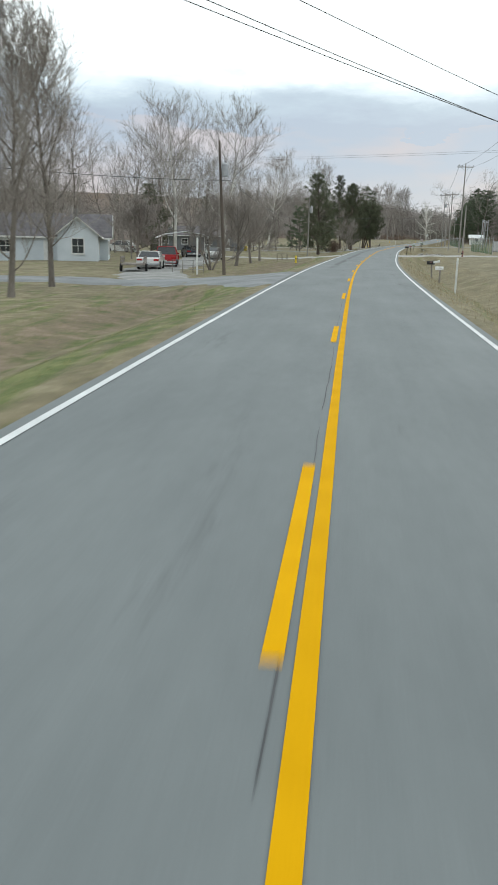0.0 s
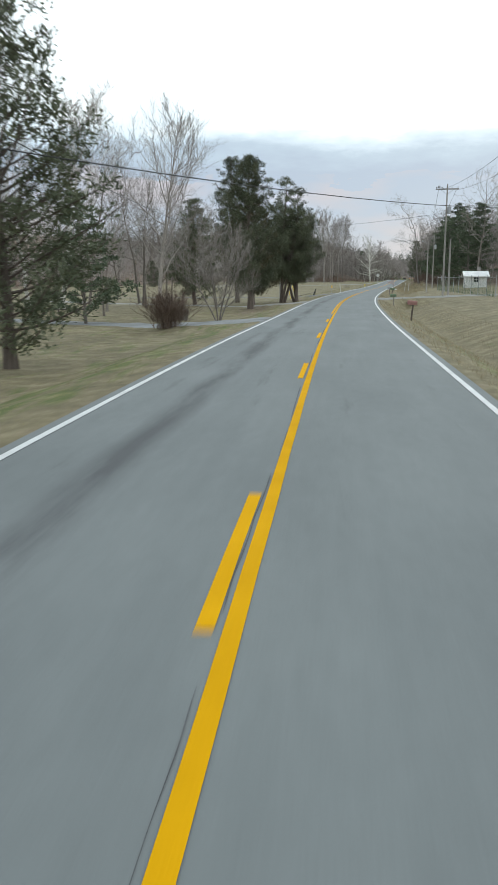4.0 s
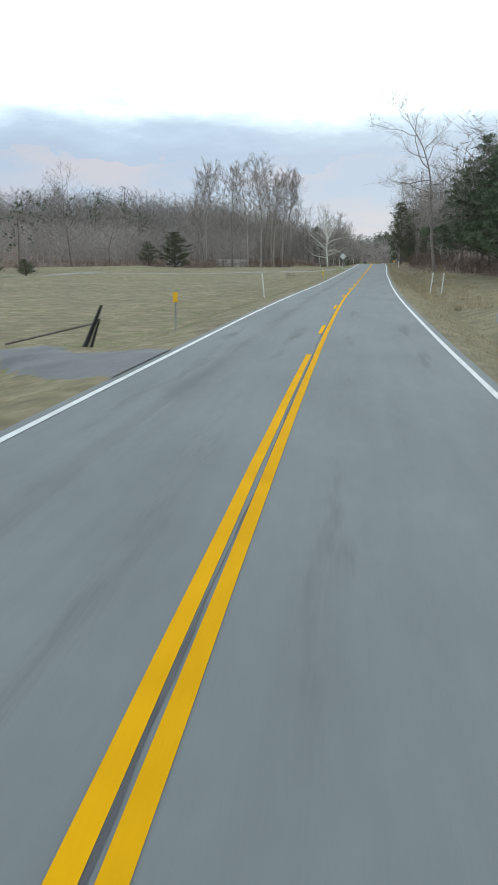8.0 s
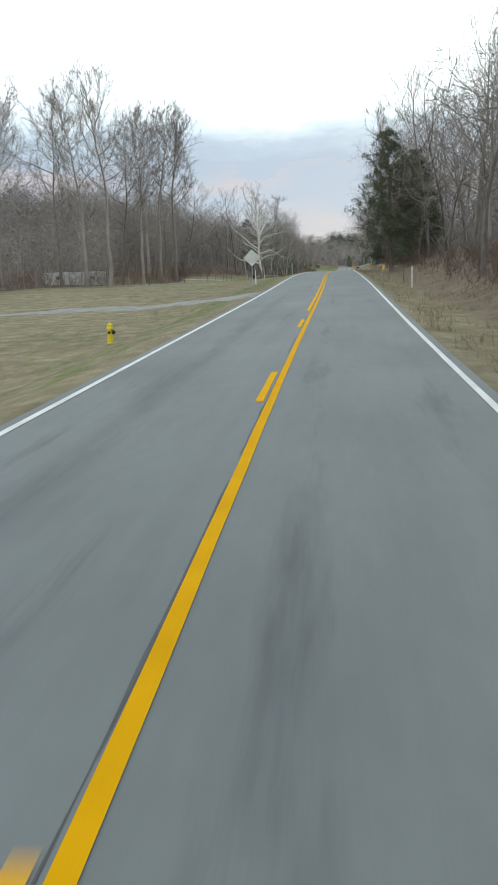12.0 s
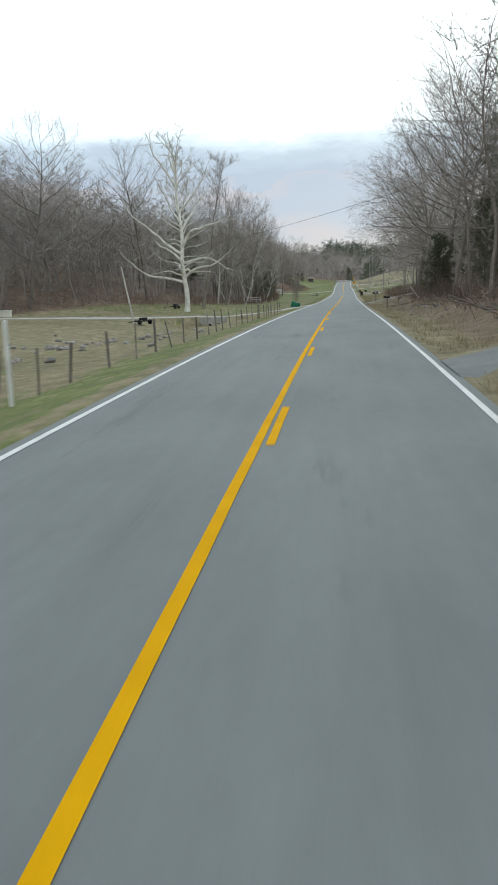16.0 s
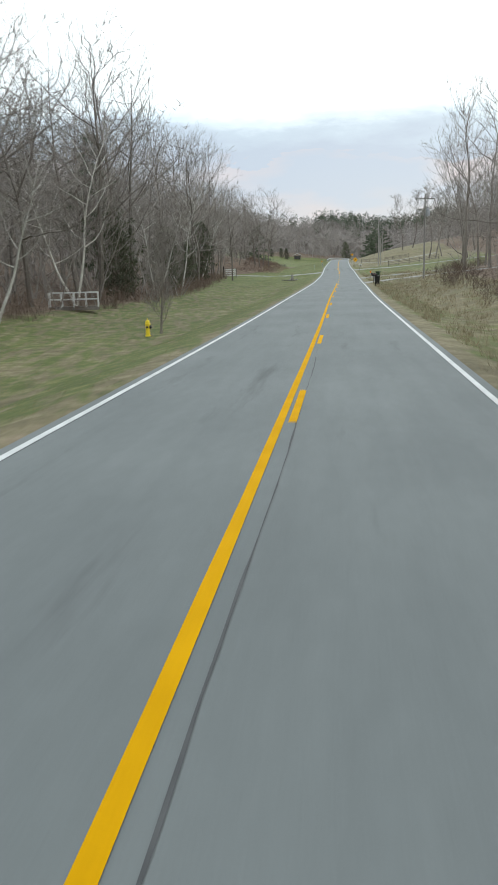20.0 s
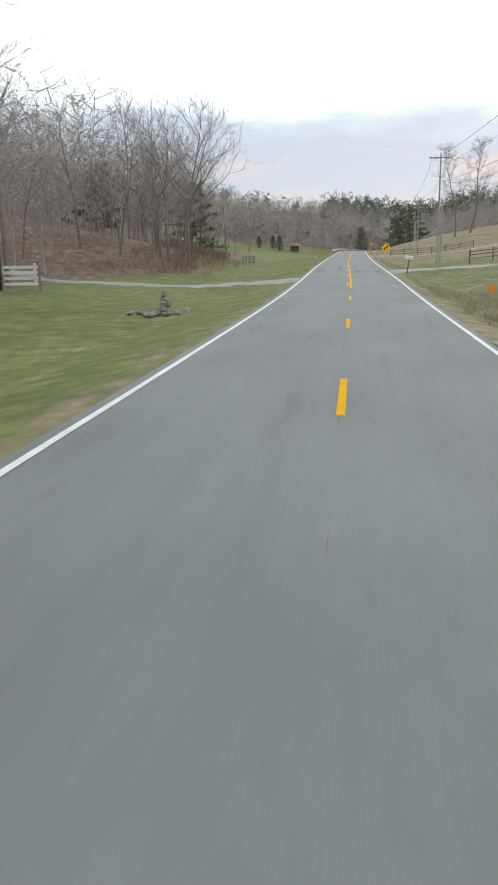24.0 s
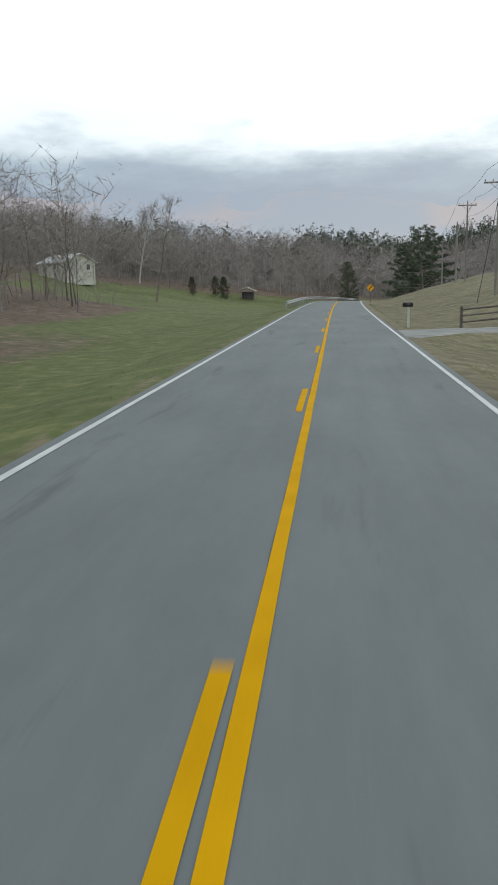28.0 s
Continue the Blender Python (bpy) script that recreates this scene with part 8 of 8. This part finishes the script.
# ---- vehicles ----
def car(m, mat, label, profile, cabin, ln, w, bed=False, category="car"):
    """A car from its side outline: lower body, cabin with glass, lamps, bumpers and wheels. It faces +y."""
    ob = thing("parked_car", m, label, category, "parked vehicles")
    n = len(profile)
    v = []
    for k, (x, inset) in enumerate(((-w / 2 + .08, .0), (-w / 2, .02), (w / 2, .02), (w / 2 - .08, .0))):
        v += [(x, y * ln, z - (0.03 if k in (0, 3) else 0) * (z > .6)) for y, z in profile]
    f = [(k * n + i, k * n + (i + 1) % n, (k + 1) * n + (i + 1) % n, (k + 1) * n + i) for k in range(3) for i in range(n)]
    f += [tuple(range(n - 1, -1, -1)), tuple(3 * n + i for i in range(n))]
    part("body", (v, f), mat, ob)
    (y0, z0), (y1, z1), (y2, z2), (y3, z3) = cabin
    t = .17
    cv = [(sx * (w / 2 - .06 - (t if z > z0 + .1 else 0)), y * ln, z) for sx in (-1, 1) for y, z in cabin]
    glass = part("glasshouse", (cv, [(0, 1, 2, 3), (7, 6, 5, 4), (0, 4, 5, 1), (2, 6, 7, 3)]), M_GLASS, ob, "dark glass all round")
    part("roof_panel", block(w - .36, (y2 - y1) * ln + .1, .05, (0, (y1 + y2) / 2 * ln, z1 - .02), .02), mat, ob)
    for sx in (-1, 1):
        for y, z, yb, zb in ((y1, z1, y0, z0), (y2, z2, y3, z3), ((y1 + y2) / 2, z1, (y1 + y2) / 2, z0)):
            part("pillar", rod((sx * (w / 2 - .05), yb * ln, zb), (sx * (w / 2 - .05 - t), y * ln, z), .035, None, 5), mat, ob)
        part("mirror", block(.16, .1, .12, (sx * (w / 2 + .06), (y3 - .05) * ln, z0 + .02), .02), mat, ob)
        for y in (-.31, .31):
            wh = part("wheel", lathe([(.2, -.1), (.3, -.1), (.33, -.06), (.33, .06), (.3, .1), (.2, .1)], 20), M_TYRE, ob)
            wh.matrix_local = pose(sx * (w / 2 - .08), y * ln, .33, 0, 90, 0)
            part("rim", lathe([(.03, -.11), (.19, -.105), (.2, .105), (.03, .11)], 14), M_METAL, wh)
        part("rear_lamp", block(.42, .05, .14, (sx * (w / 2 - .26), -ln / 2 - .01, .72), .01), M_LAMP_RED, ob, "red rear lamp")
        part("headlamp", block(.34, .05, .15, (sx * (w / 2 - .24), ln / 2 - .02, .66), .01), M_SIGN_BACK, ob)
    for sg in (-1, 1):
        part("bumper", block(w * .96, .14, .18, (0, sg * (ln / 2 + .01), .36), .04), M_METAL, ob)
    part("number_plate", block(.32, .02, .16, (0, -ln / 2 - .07, .45), .004), M_WHITE, ob)
    if bed:
        part("bed_well", block(w - .3, ln * .32, .02, (0, -ln * .32, 1.02), .004), M_BLACK, ob, "dark open bed")
    return ob


SEDAN = [(-.5, .35), (-.5, .88), (-.48, .95), (-.3, .98), (.22, .98), (.46, .86), (.5, .72), (.5, .35), (.45, .22), (-.45, .22)]
PICKUP = [(-.5, .45), (-.5, 1.05), (-.14, 1.06), (.2, 1.08), (.47, 1.0), (.5, .85), (.5, .4), (.45, .3), (-.45, .3)]
car(stand(64, -17.0, 10), M_CARWHITE, "white saloon car with red rear lamps parked on gravel", SEDAN, ((-.34, .96), (-.22, 1.42), (.06, 1.42), (.24, .98)), 5.2, 1.85)
car(stand(70.5, -17.4, 12), M_RED, "red pickup truck parked in front of a white car", PICKUP, ((-.15, 1.06), (-.10, 1.72), (.12, 1.72), (.24, 1.08)), 5.3, 1.95, True, "pickup truck")
car(stand(101, -22.8, 24), M_DARKCAR, "dark blue car parked under the carport", SEDAN, ((-.36, .96), (-.24, 1.45), (.06, 1.45), (.26, .98)), 4.7, 1.8)
car(stand(95, -18.5, 200), M_CARWHITE, "white car parked beside the carport", SEDAN, ((-.36, .96), (-.24, 1.42), (.06, 1.42), (.26, .98)), 4.6, 1.8)
car(stand(112, -36, 80), M_CARWHITE, "white car parked far back on the grass", SEDAN, ((-.4, .96), (-.3, 1.6), (.06, 1.6), (.26, .98)), 4.6, 1.85)
trl = thing("utility_trailer", stand(58.5, -16.8, 12), "grey open utility trailer with slatted sides", "trailer")
part("bed", block(1.7, 3.0, .12, (0, 0, .5), .01), M_POST, trl)
for sx in (-.85, .85):
    for z in (.7, .95):
        part("side_board", block(.04, 3.0, .16, (sx, 0, z), .006), M_POST, trl)
    for y in (-1.4, 0, 1.4):
        part("stake", block(.06, .06, .55, (sx, y, .6), .006), M_POST, trl)
    wh = part("wheel", lathe([(.15, -.09), (.28, -.09), (.31, 0), (.28, .09), (.15, .09)], 16), M_TYRE, trl)
    wh.matrix_local = pose(sx * 1.12, -.2, .32, 0, 90, 0)
part("drawbar", rod((0, 1.5, .5), (0, 2.7, .45), .05, None, 6), M_METAL, trl)


# ---- grass along the verges ----
def verge(name, s0, s1, e0, e1, count, h0, h1, mat, seed, label, clump=1):
    r = np.random.RandomState(seed)
    s, e = r.uniform(s0, s1, count), e0 + (e1 - e0) * r.rand(count) ** 1.3
    if clump > 1:
        k = r.randint(0, max(1, count // clump), count)
        s, e = s[k] + r.normal(0, .14, count), e[k] + r.normal(0, .14, count)
    free = np.ones(count, bool)
    for path in DRIVES:
        pe = [abs(q[1]) for q in path]
        if pe == sorted(pe):
            a = np.abs(e)
            on = (np.sign(e) == np.sign(path[0][1])) & (a < pe[-1] + 1) & (np.abs(s - np.interp(a, pe, [q[0] for q in path])) < np.interp(a, pe, [q[2] for q in path]) + 0.15)
            free &= ~on
    s, e, count = s[free], e[free], int(free.sum())
    x, y = spot(s, e)
    z = level(s, e) - 0.01
    h = r.uniform(h0, h1, count)
    a, l = r.uniform(0, 6.28, count), r.normal(0, .35, (count, 2)) * h[:, None]
    w = 0.006 + 0.02 * h
    v = np.empty((count, 3, 3))
    v[:, 0] = np.stack([x - w * np.cos(a), y - w * np.sin(a), z], -1)
    v[:, 1] = np.stack([x + w * np.cos(a), y + w * np.sin(a), z], -1)
    v[:, 2] = np.stack([x + l[:, 0], y + l[:, 1], z + h], -1)
    me = bpy.data.meshes.new(name)
    me.from_pydata(v.reshape(-1, 3).tolist(), [], np.arange(count * 3).reshape(-1, 3).tolist())
    me.materials.append(mat)
    return tagged(new(name, me), label, "grass", kind="stuff")


verge("grass", -5, 430, -12, -3.45, 110000, .02, .07, M_BLADE, 1, "short dormant grass along the verge")
verge("grass", 430, 860, -14, -3.45, 110000, .02, .075, M_BLADE, 2, "short greenish grass along the verge")
verge("grass", -5, 320, 3.5, 9, 34000, .06, .2, M_STRAW, 3, "dry straw-coloured grass along the ditch")
verge("dry_grass", 285, 560, 3.6, 8.2, 30000, .06, .28, M_STRAW, 4, "tufts of dry straw grass below the wooded bank", 12)
verge("dry_grass", 556, 700, 4.2, 13, 30000, .08, .38, M_STRAW, 5, "tall dry straw grass between road and woods", 12)
verge("grass", 690, 860, 3.9, 14, 34000, .02, .08, M_BLADE, 6, "short grass on the hillside verge")
verge("dry_grass", 262, 330, 5.0, 10, 8000, .12, .5, M_STRAW, 7, "tall golden dry grass at the edge of the woods", 25)
verge("dry_grass", 730, 766, -17.5, -12.8, 4500, .2, .6, M_STRAW, 8, "dry golden grass at the foot of the bank", 20)
